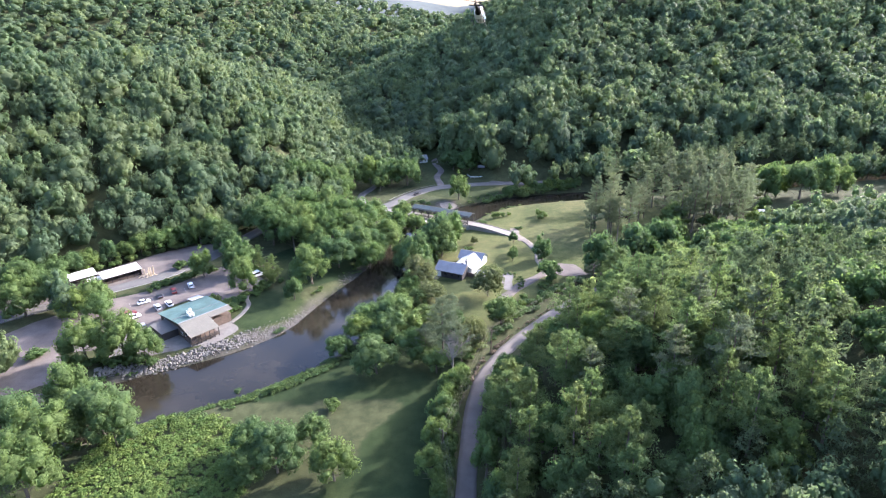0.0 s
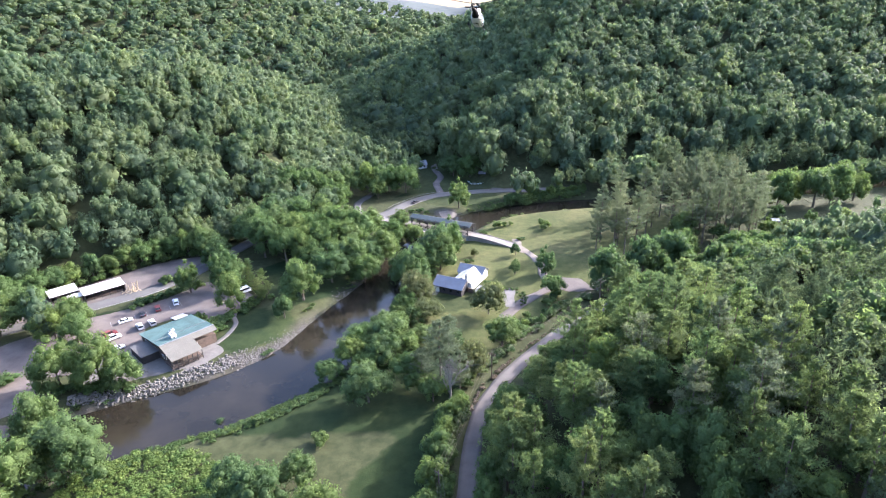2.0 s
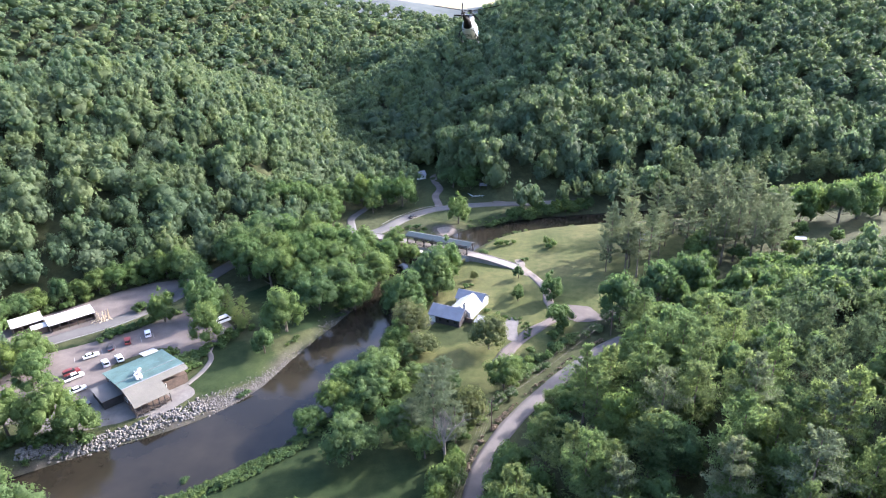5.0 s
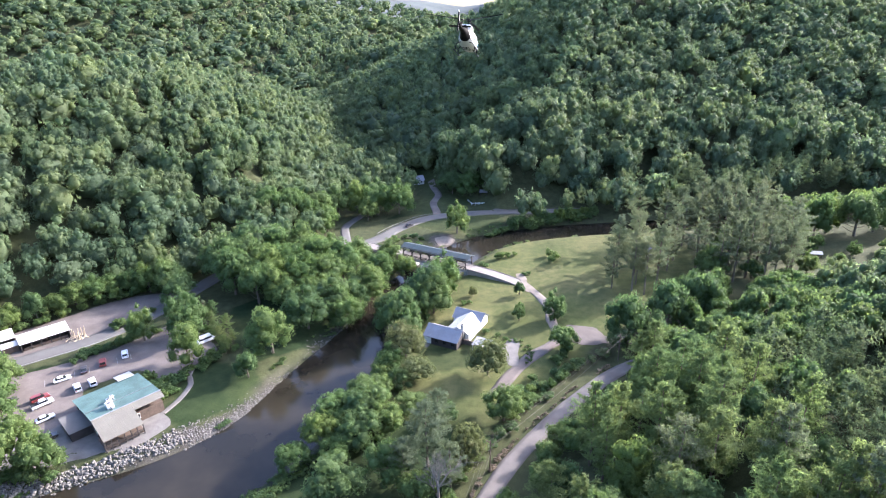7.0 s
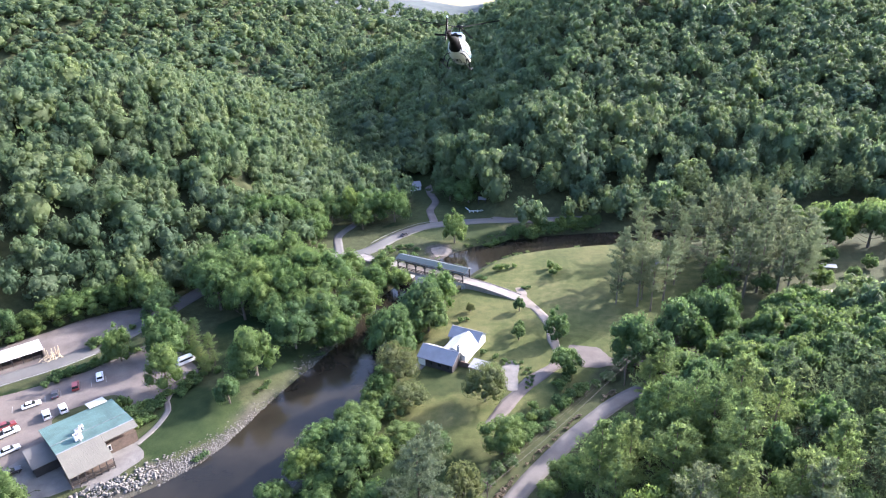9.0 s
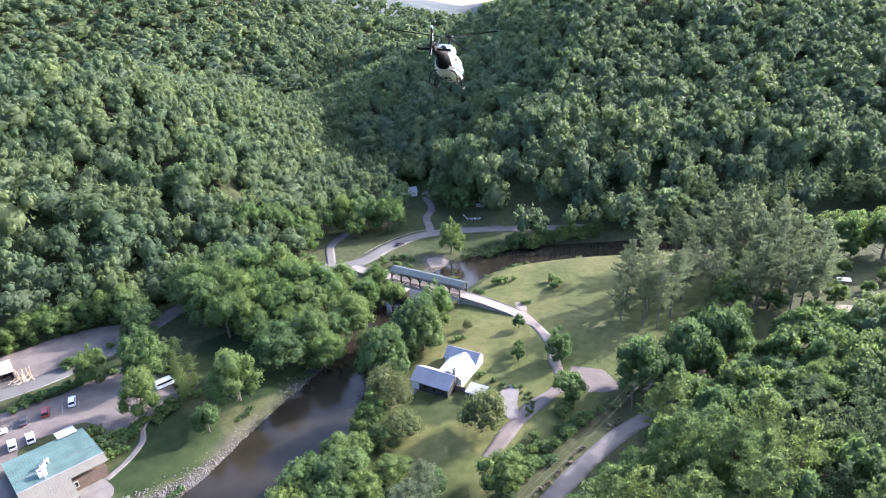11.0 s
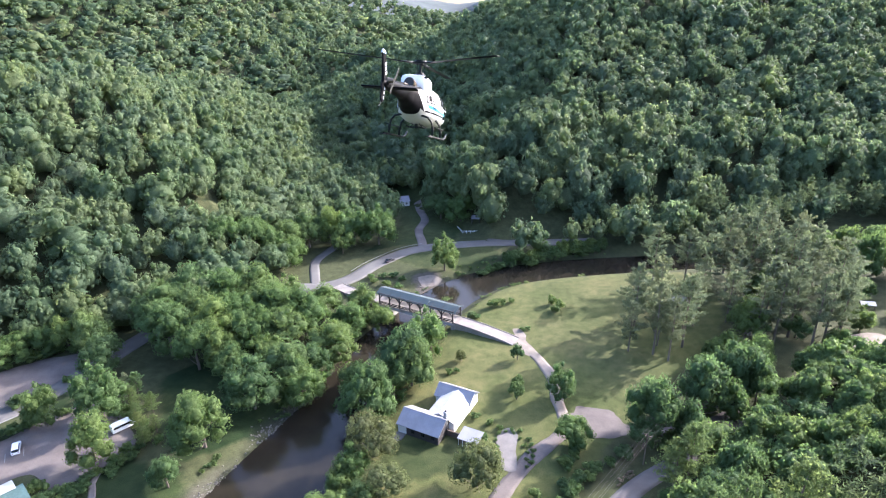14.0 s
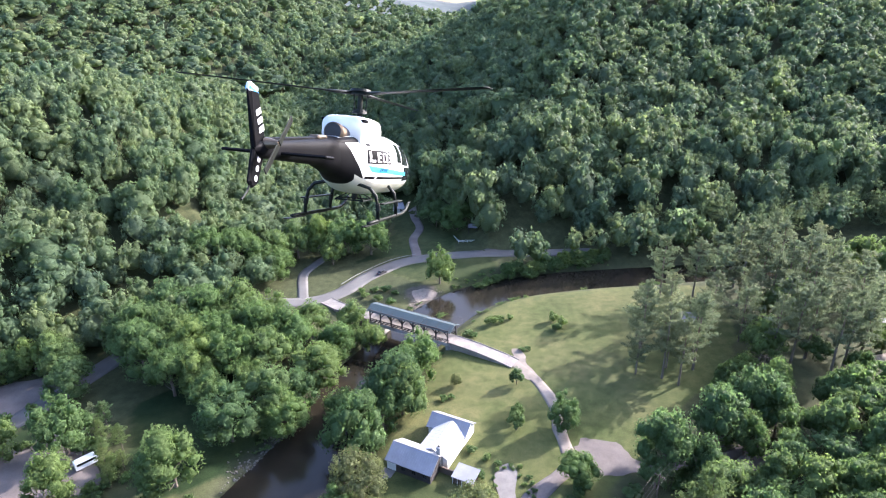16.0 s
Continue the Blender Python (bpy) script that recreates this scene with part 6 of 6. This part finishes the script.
def cobbles(name, line, spread, count, size, seed, label):
    """River stones strewn along a bank, joined into one heap."""
    r = np.random.default_rng(seed)
    line = smooth_line(line, 0.6)
    at = line[r.integers(0, len(line), count)] + r.normal(size=(count, 2)) * spread
    keep = river_off(at[:, 0], at[:, 1]) > -2.2
    at = at[keep]
    v, f = BALLS[1]
    s = size * r.uniform(0.5, 1.5, (len(at), 1, 1))
    z = ground_z(at[:, 0], at[:, 1])
    verts = v[None] * (1 + 0.22 * r.normal(size=(len(at), len(v), 1))) * s * np.array([1, 1, 0.6]) + np.stack([at[:, 0], at[:, 1], z + s[:, 0, 0] * 0.2], 1)[:, None]
    faces = f[None] + (np.arange(len(at)) * len(v))[:, None, None]
    tagged(new(name, mesh_of(name, verts.reshape(-1, 3), faces.reshape(-1, 3), COBBLE)), label, "rocks", kind="stuff")


cobbles("river_stones", [(-64, 165), (-57.5, 169.4), (-50.5, 178.5), (-45, 188.5), (-40, 197.5)], 1.6, 3300, 0.19, 1, "grey cobbles strewn along the lawn's bank")
cobbles("river_stones", [(-104, 145), (-91, 149), (-78, 156), (-65, 164.4)], 1.2, 700, 0.34, 2, "pale small stones between the boulders")
cobbles("river_stones", [(-40, 205), (-34, 216), (-29, 228), (-25, 242)], 1.8, 600, 0.24, 3, "brown stones along the wooded bank")
cobbles("river_stones", [(-4, 283), (2, 296), (10, 302)], 1.3, 160, 0.2, 4, "pale gravel bar beside the pool")


# ---- the helicopter ----
# local axes: x ahead, y to its left, z up, from the ground under the mast
HELI = pose(7.72, 116.2, 95.78, 3.0, 15.2, 79.6)
heli = thing("helicopter", HELI, "white and black light helicopter with blue stripe hovering over the valley", "helicopter")
HELI_WHITE, HELI_BLACK = car_paint("white_gloss_enamel", (0.62, 0.62, 0.6)), surface("black_enamel", (0.005, 0.005, 0.006), 0.5, fine=6, coarse=1, var=0.3, bump=0.05, spec=0.04)
HELI_CREAM, HELI_BLUE = car_paint("cream_belly_enamel", (0.5, 0.49, 0.42)), car_paint("blue_enamel", (0.06, 0.35, 0.6))
DARK_STEEL = surface("dark_green_black_steel", (0.008, 0.01, 0.008), 0.5, 0.0, fine=8, coarse=1, var=0.3, bump=0.05, spec=0.12)
SOOT = surface("heat_stained_steel", (0.13, 0.1, 0.07), 0.45, 0.8, fine=8, coarse=2, var=0.4)

STATIONS = np.array([  # x, middle z, half width, half height
    (3.30, 1.3, 0.02, 0.02), (3.26, 1.3, 0.58, 0.38), (3.1, 1.32, 0.86, 0.64), (2.75, 1.4, 0.99, 0.83), (2.2, 1.49, 1.02, 0.94), (1.6, 1.54, 1.02, 0.97), (0.8, 1.55, 1.02, 0.98),
    (0.0, 1.55, 0.98, 0.96), (-0.7, 1.57, 0.92, 0.91), (-1.3, 1.62, 0.76, 0.8), (-1.9, 1.7, 0.56, 0.65), (-2.6, 1.76, 0.4, 0.49), (-3.6, 1.82, 0.3, 0.34), (-5.0, 1.8, 0.23, 0.26), (-6.6, 1.78, 0.16, 0.18), (-6.75, 1.78, 0.05, 0.06)])
STATIONS[:, 0] = np.where(STATIONS[:, 0] > 0.8, 0.8 + (STATIONS[:, 0] - 0.8) * 1.12, STATIONS[:, 0])


def hull(x):
    return [float(np.interp(-x, -STATIONS[:, 0], STATIONS[:, k])) for k in (1, 2, 3)]


def side_y(x, z):
    """Half breadth of the hull at x and height z."""
    c, w, h = hull(x)
    q = min(0.999, abs((z - c) / h))
    return w * (1 - q**2.5) ** (1 / 2.5)


def build_hull():
    """The shell in three colours; its rings lean back round the cabin's rear so that the colours meet on clean lines."""
    xs = np.concatenate([np.linspace(3.6, -1.3, 60), np.linspace(-1.37, -2.4, 20), np.linspace(-2.6, -6.75, 22)])
    n, grid = 56, []
    for x0 in xs:
        lean, ring = -0.95 * max(0.0, 1 - abs(x0 + 1.3) / 2.0), []
        for k in range(n):
            ca, sa = math.cos(2 * math.pi * k / n), math.sin(2 * math.pi * k / n)
            c, w, h = hull(x0)
            for _ in range(2):
                z = c + h * math.copysign(abs(sa) ** 0.8, sa)
                x = x0 + lean * max(0.0, z - 1.12)
                c, w, h = hull(x)
            ring.append((x, w * math.copysign(abs(ca) ** 0.8, ca), c + h * math.copysign(abs(sa) ** 0.8, sa)))
        grid.append(ring)
    bms, made = [bmesh.new() for _ in range(3)], [{} for _ in range(3)]
    for i in range(len(grid) - 1):
        for k in range(n):
            low = math.sin(2 * math.pi * (k + 0.5) / n) < -0.52
            m = 2 if low and xs[i] > -1.6 else (1 if xs[i + 1] < -1.31 else 0)
            quad = []
            for key in ((i, k), (i, (k + 1) % n), (i + 1, (k + 1) % n), (i + 1, k)):
                if key not in made[m]:
                    made[m][key] = bms[m].verts.new(grid[key[0]][key[1]])
                quad.append(made[m][key])
            bms[m].faces.new(quad)
    for bm, name, material, label in zip(bms, ("cabin_shell", "tail_boom", "belly"), (HELI_WHITE, HELI_BLACK, HELI_CREAM), ("white cabin shell", "black rear fuselage and tail boom", "cream belly")):
        part(name, bm, material, heli, label, smooth=True)


build_hull()


def side_patch(name, corners, material, side, label="", out=0.012, parent=None, n=8):
    """A panel that follows the hull's side: corners (x, z) in order, bilinear."""
    bm = bmesh.new()
    (ax, az), (bx, bz), (cx, cz), (dx, dz) = [(0.8 + (x - 0.8) * 1.12 if x > 0.8 else x, z) for x, z in corners]
    rows = []
    for i in range(n + 1):
        u, row = i / n, []
        for j in range(n + 1):
            v = j / n
            x = (ax * (1 - u) + bx * u) * (1 - v) + (dx * (1 - u) + cx * u) * v
            z = (az * (1 - u) + bz * u) * (1 - v) + (dz * (1 - u) + cz * u) * v
            row.append(bm.verts.new((x, side * (side_y(x, z) + out), z)))
        rows.append(row)
    for r1, r2 in zip(rows, rows[1:]):
        for j in range(n):
            bm.faces.new((r1[j], r2[j], r2[j + 1], r1[j + 1]))
    return part(name, bm, material, parent or heli, label, smooth=True)


def bar_patch(name, x0, x1, z0, z1, material, side, out, parent):
    return side_patch(name, ((x0, z0), (x1, z0), (x1, z1), (x0, z1)), material, side, out=out, parent=parent, n=2)


for s in (-1, 1):
    side_patch("rear_window", ((1.12, 1.68), (1.58, 1.66), (1.48, 2.24), (1.1, 2.26)), GLASS_DARK, s, "dark tinted rear window")
    side_patch("door_window", ((1.68, 1.6), (2.5, 1.56), (2.12, 2.2), (1.62, 2.24)), GLASS_DARK, s, "dark tinted door window")
    side_patch("chin_window", ((1.98, 1.04), (2.7, 1.08), (2.78, 1.5), (1.96, 1.52)), GLASS_DARK, s, "dark lower door window")
    side_patch("windscreen", ((2.6, 1.62), (2.95, 1.6), (2.5, 2.1), (2.24, 2.18)), GLASS_DARK, s, "dark curved windscreen half")
    side_patch("blue_stripe", ((-1.0, 1.36), (2.2, 1.22), (2.2, 1.34), (-1.25, 1.54)), HELI_BLUE, s, "pale blue stripe", n=12)
    side_patch("black_line", ((-1.3, 1.14), (2.9, 1.12), (2.9, 1.17), (-1.3, 1.22)), HELI_BLACK, s, n=12)
    for x in (0.05, 1.52):
        bar_patch("door_seam", x, x + 0.012, 1.05, 2.25, HELI_BLACK, s, 0.006, heli)
    bar_patch("door_seam", 0.05, 1.52, 2.03, 2.04, HELI_BLACK, s, 0.006, heli)
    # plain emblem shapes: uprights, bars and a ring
    q = lambda x: -1.2 + 1.85 * x if s < 0 else 0.32 - 1.85 * x
    boards = []
    for x0, x1 in ((-0.055, 0.69), (0.73, 0.885)):
        a, b = sorted((q(x0), q(x1)))
        boards.append(side_patch("name_board", ((a, 1.6), (b, 1.6), (b, 2.0), (a, 2.0)), HELI_BLACK, s, "black board with plain white characters", n=8))
    for x0, x1, z0, z1 in ((0.0, 0.06, 1.67, 1.89), (0.06, 0.18, 1.67, 1.72), (0.24, 0.3, 1.67, 1.89), (0.3, 0.4, 1.67, 1.71), (0.3, 0.38, 1.76, 1.8), (0.3, 0.4, 1.85, 1.89), (0.46, 0.51, 1.69, 1.87),
                           (0.6, 0.65, 1.69, 1.87), (0.5, 0.61, 1.67, 1.71), (0.5, 0.61, 1.85, 1.89), (0.755, 0.83, 1.85, 1.89), (0.775, 0.83, 1.76, 1.8), (0.755, 0.83, 1.67, 1.71), (0.825, 0.86, 1.69, 1.87)):
        a, b = sorted((q(x0), q(x1)))
        bar_patch("emblem_bar", a, b, 1.8 + (z0 - 1.78) * 1.4, 1.8 + (z1 - 1.78) * 1.4, HELI_WHITE, s, 0.02, boards[x0 > 0.7])
    for a, b in ((-1.28, -1.0), (-0.84, -0.76), (0.2, 0.26)):
        bar_patch("vent", a, b, 2.1, 2.19, HELI_BLACK, s, 0.008, heli)
    for k in range(5):
        bar_patch("belly_vent", -0.1 + k * 0.3, -0.03 + k * 0.3, 1.0, 1.03, HELI_BLACK, s, 0.006, heli)

word = bpy.data.curves.new("lettering", "FONT")
word.body, word.size, word.extrude, word.shear = "INNOVATE", 0.17, 0.002, 0.25
probe = new("lettering", word)
text_mesh = bpy.data.meshes.new_from_object(probe.evaluated_get(bpy.context.evaluated_depsgraph_get()))
bpy.data.objects.remove(probe)
text_mesh.materials.clear()
text_mesh.materials.append(HELI_BLACK)
for s in (-1, 1):
    m = pose(-0.75, -1.005, 1.38, 88, 2.5, 0) if s < 0 else pose(0.25, 1.005, 1.34, 88, 2.5, 180)
    part("lettering", text_mesh, parent=heli, m=m, label="black slanted word on the blue stripe")


def loft(rings, cap=True):
    bm = bmesh.new()
    rows = [[bm.verts.new(p) for p in ring] for ring in rings]
    n = len(rows[0])
    for r1, r2 in zip(rows, rows[1:]):
        for k in range(n):
            bm.faces.new((r1[k], r1[(k + 1) % n], r2[(k + 1) % n], r2[k]))
    if cap:
        bm.faces.new(rows[0][::-1])
        bm.faces.new(rows[-1])
    return bm


def oval(x, y, z, w, h, n=28, power=0.6):
    out = []
    for k in range(n):
        a = 2 * math.pi * k / n
        out.append((x, y + w * math.copysign(abs(math.cos(a)) ** power, math.cos(a)), z + h * math.copysign(abs(math.sin(a)) ** power, math.sin(a))))
    return out


part("engine_cowling", loft([oval(1.0, 0, 2.36, 0.3, 0.14, power=0.45), oval(0.85, 0, 2.44, 0.5, 0.34, power=0.4), oval(0.45, 0, 2.48, 0.58, 0.46, power=0.38), oval(-0.4, 0, 2.46, 0.62, 0.5, power=0.36), oval(-1.3, 0, 2.42, 0.64, 0.52, power=0.36), oval(-1.55, 0, 2.4, 0.6, 0.48, power=0.38)]), HELI_WHITE, heli, "white engine cowling", smooth=True)
part("engine_fairing", loft([oval(-1.2, 0, 2.1, 0.62, 0.28), oval(-1.9, 0, 2.06, 0.46, 0.26), oval(-2.7, 0, 2.02, 0.3, 0.2), oval(-3.4, 0, 2.0, 0.18, 0.12)]), HELI_BLACK, heli, smooth=True)
for k in range(3):
    part("intake_hole", tube(bmesh.new(), (-1.45 + 0.14 * k, -0.655, 2.8), (-1.45 + 0.14 * k, 0.655, 2.8), 0.05, 0.045, 10), HELI_BLACK, heli)
bm = bmesh.new()
bar_along(bm, [(-1.5, 0, 2.34), (-1.85, 0, 2.38), (-2.25, 0, 2.42)], 0.27, 18)
exhaust = part("exhaust_pipe", bm, SOOT, heli, "heat-stained round exhaust", smooth=True)
part("exhaust_mouth", tube(bmesh.new(), (-2.23, 0, 2.418), (-2.265, 0, 2.422), 0.24, 0.24, 18), RUBBER, exhaust)
part("tail_locker", box(bmesh.new(), (0.6, 0.3, 0.12), (-3.3, 0, 2.2), (0, -3, 0), bevel=0.04), SOOT, heli, "olive box on the tail boom")
part("mast", tube(bmesh.new(), (0, 0, 2.85), (0, 0, 3.72), 0.09, 0.07, 12), DARK_STEEL, heli)
part("swash_plate", tube(bmesh.new(), (0, 0, 3.1), (0, 0, 3.22), 0.24, 0.2, 16), DARK_STEEL, heli)
for k in range(3):
    a = radians(20 + 120 * k)
    part("pitch_link", tube(bmesh.new(), (0.2 * math.cos(a), 0.2 * math.sin(a), 3.18), (0.24 * math.cos(a), 0.24 * math.sin(a), 3.68), 0.02, 0.02, 6), DARK_STEEL, heli)
rotor = part("rotor_head", tube(bmesh.new(), (0, 0, 3.66), (0, 0, 3.76), 0.34, 0.26, 18), DARK_STEEL, heli)
part("rotor_cap", tube(bmesh.new(), (0, 0, 3.76), (0, 0, 3.84), 0.34, 0.3, 18), DARK_STEEL, rotor)
for k in range(3):
    rings = [oval(0.25, 0, 0, 0.07, 0.06, 12, 1), oval(0.9, 0, 0, 0.09, 0.05, 12, 1), oval(1.2, 0.02, 0, 0.17, 0.022, 12, 1), oval(3.0, 0.02, 0.02, 0.175, 0.018, 12, 1), oval(5.3, 0.02, 0.04, 0.17, 0.014, 12, 1)]
    part("rotor_blade", loft(rings), DARK_STEEL, heli, "dark slender rotor blade", m=pose(0, 0, 3.71, 0, 0, 114 + 120 * k), smooth=True)


def fin(points, thick, material, name, label=""):
    """A flat tapered blade with rounded faces, its outline in x and z."""
    bm = bmesh.new()
    mid = Vector((sum(p[0] for p in points) / len(points), 0, sum(p[1] for p in points) / len(points)))
    rows = []
    for s in (-1, 1):
        rows.append([bm.verts.new((x, s * thick * 0.3, z)) for x, z in points])
        rows.append([bm.verts.new((mid.x + (x - mid.x) * 0.75, s * thick, mid.z + (z - mid.z) * 0.95)) for x, z in points])
    n = len(points)
    for a, b in ((rows[0], rows[1]), (rows[2], rows[3]), (rows[0], rows[2])):
        for i in range(n):
            bm.faces.new((a[i], a[(i + 1) % n], b[(i + 1) % n], b[i]))
    bm.faces.new(rows[1])
    bm.faces.new(rows[3])
    return part(name, bm, material, heli, label)


upper = fin([(-6.2, 1.8), (-6.72, 2.95), (-7.08, 2.95), (-6.76, 1.8)], 0.06, HELI_BLACK, "upper_fin", "black swept upper fin")
part("fin_tip", box(bmesh.new(), (0.36, 0.11, 0.2), (-6.88, 0, 2.97), (0, 14, 0), bevel=0.03), HELI_WHITE, upper, "white fin tip with blue band")
part("fin_band", box(bmesh.new(), (0.37, 0.118, 0.07), (-6.87, 0, 2.94), (0, 14, 0), bevel=0.01), HELI_BLUE, upper)
for k in range(3):
    for s in (-1, 1):
        part("registration_bar", box(bmesh.new(), (0.2, 0.012, 0.12), (-6.54 - 0.075 * k, s * 0.066, 2.2 + 0.17 * k), (0, -24, 0), bevel=0.003), HELI_WHITE, upper)
lower = fin([(-6.25, 1.78), (-6.8, 1.78), (-6.94, 1.12), (-6.8, 0.98), (-6.52, 1.08)], 0.05, HELI_BLACK, "lower_fin", "black lower fin with white dots")
for k in range(3):
    for s in (-1, 1):
        part("white_dot", tube(bmesh.new(), (-6.58 - 0.05 * k, s * 0.045, 1.58 - 0.2 * k), (-6.58 - 0.05 * k, s * 0.056, 1.58 - 0.2 * k), 0.065, 0.065, 16), HELI_WHITE, lower)
part("tail_skid", bar_along(bmesh.new(), [(-6.8, 0, 1.1), (-6.92, 0, 0.92), (-7.15, 0, 0.76)], 0.022, 8), DARK_STEEL, heli)
bm = bmesh.new()
box(bm, (0.5, 2.5, 0.07), (-5.6, 0, 1.72), (0, 2, 0), bevel=0.03)
part("stabiliser", bm, HELI_BLACK, heli, "black horizontal stabiliser")
part("tail_gearbox", tube(bmesh.new(), (-6.42, -0.1, 1.92), (-6.42, -0.4, 1.92), 0.13, 0.08, 14), SOOT, heli, "worn tail gearbox")
for k in range(2):
    part("tail_rotor_blade", box(bmesh.new(), (0.15, 0.025, 0.8), (-6.42 + (0.3 if k else -0.3), -0.41, 1.92 + (0.3 if k else -0.3)), (0, 45, 0), bevel=0.008), DARK_STEEL, heli)
part("drive_cover", loft([oval(-3.0, 0, 2.16, 0.1, 0.08, 12), oval(-6.2, 0, 1.98, 0.08, 0.07, 12)]), HELI_BLACK, heli)
part("antenna", bar_along(bmesh.new(), [(1.3, 0, 2.48), (1.2, 0, 2.62), (1.05, 0, 2.86)], 0.012, 6), DARK_STEEL, heli)

# landing gear
LOW = -0.12
for s in (-1, 1):
    y = s * 1.15
    skid = part("skid", bar_along(bmesh.new(), [(-2.1, y, 0.05 + LOW), (-1.2, y, 0.05 + LOW), (0.4, y, 0.05 + LOW), (1.7, y, 0.05 + LOW), (1.98, y, 0.08 + LOW), (2.35, y, 0.16 + LOW), (2.62, y, 0.34 + LOW)], 0.055, 12), DARK_STEEL, heli, "dark steel landing skid", smooth=True)
    part("skid_shoe", box(bmesh.new(), (1.3, 0.14, 0.03), (-1.9, y, LOW), bevel=0.008), DARK_STEEL, skid)
    part("skid_tip", box(bmesh.new(), (0.2, 0.09, 0.05), (2.69, y, 0.38 + LOW), (0, -8, 0), bevel=0.01), DARK_STEEL, skid)
    for x in (-1.15, 0.95):
        part("leg", bar_along(bmesh.new(), [(x, y, 0.05 + LOW), (x - 0.02, y * 0.99, 0.3), (x - 0.05, y * 0.92, 0.66), (x - 0.08, y * 0.75, 0.88), (x - 0.1, y * 0.45, 0.97), (x - 0.1, 0, 0.98)], 0.055, 10), DARK_STEEL, heli, smooth=True)
        part("leg_clamp", tube(bmesh.new(), (x - 0.01, y, 0.24), (x - 0.03, y * 0.97, 0.44), 0.075, 0.075, 10), DARK_STEEL, heli)
    part("step_board", box(bmesh.new(), (2.3, 0.16, 0.04), (0.0 - 0.2, y * 1.02, 0.42) if s > 0 else (0.2, y * 1.02, 0.42), bevel=0.01), DARK_STEEL, heli)
# cargo hook frame under the belly
hook = part("cargo_frame", bar_along(bmesh.new(), [(0.5, -0.45, 0.42), (-0.5, -0.45, 0.42), (-0.5, 0.45, 0.42), (0.5, 0.45, 0.42), (0.5, -0.45, 0.42)], 0.025, 6), DARK_STEEL, heli)
for sx in (-1, 1):
    for sy in (-1, 1):
        part("frame_stay", tube(bmesh.new(), (sx * 0.5, sy * 0.45, 0.42), (0, sy * 0.05, 0.72), 0.02, 0.02, 6), DARK_STEEL, hook)
        part("cable", tube(bmesh.new(), (sx * 0.08, sy * 0.1, 0.7), (sx * 0.35, sy * 0.35, 0.95), 0.01, 0.01, 5), DARK_STEEL, hook)
part("hook_block", box(bmesh.new(), (0.2, 0.16, 0.3), (0, 0, 0.56), bevel=0.04), DARK_STEEL, hook)
part("search_light", tube(bmesh.new(), (1.55, -0.15, 0.72), (1.75, -0.15, 0.68), 0.13, 0.15, 14), DARK_STEEL, heli)

# ---- trees where the side road leaves the valley road ----
for x, y, r, h in ((-62, 312, 7.6, 18), (-54, 310, 6.4, 15.5), (-58, 322, 8.4, 20), (-70, 311, 8, 19), (-80, 305, 8.4, 20), (-52, 331, 8, 20)):
    tree(x, y, r, h, "broad", "trees beside the side road")
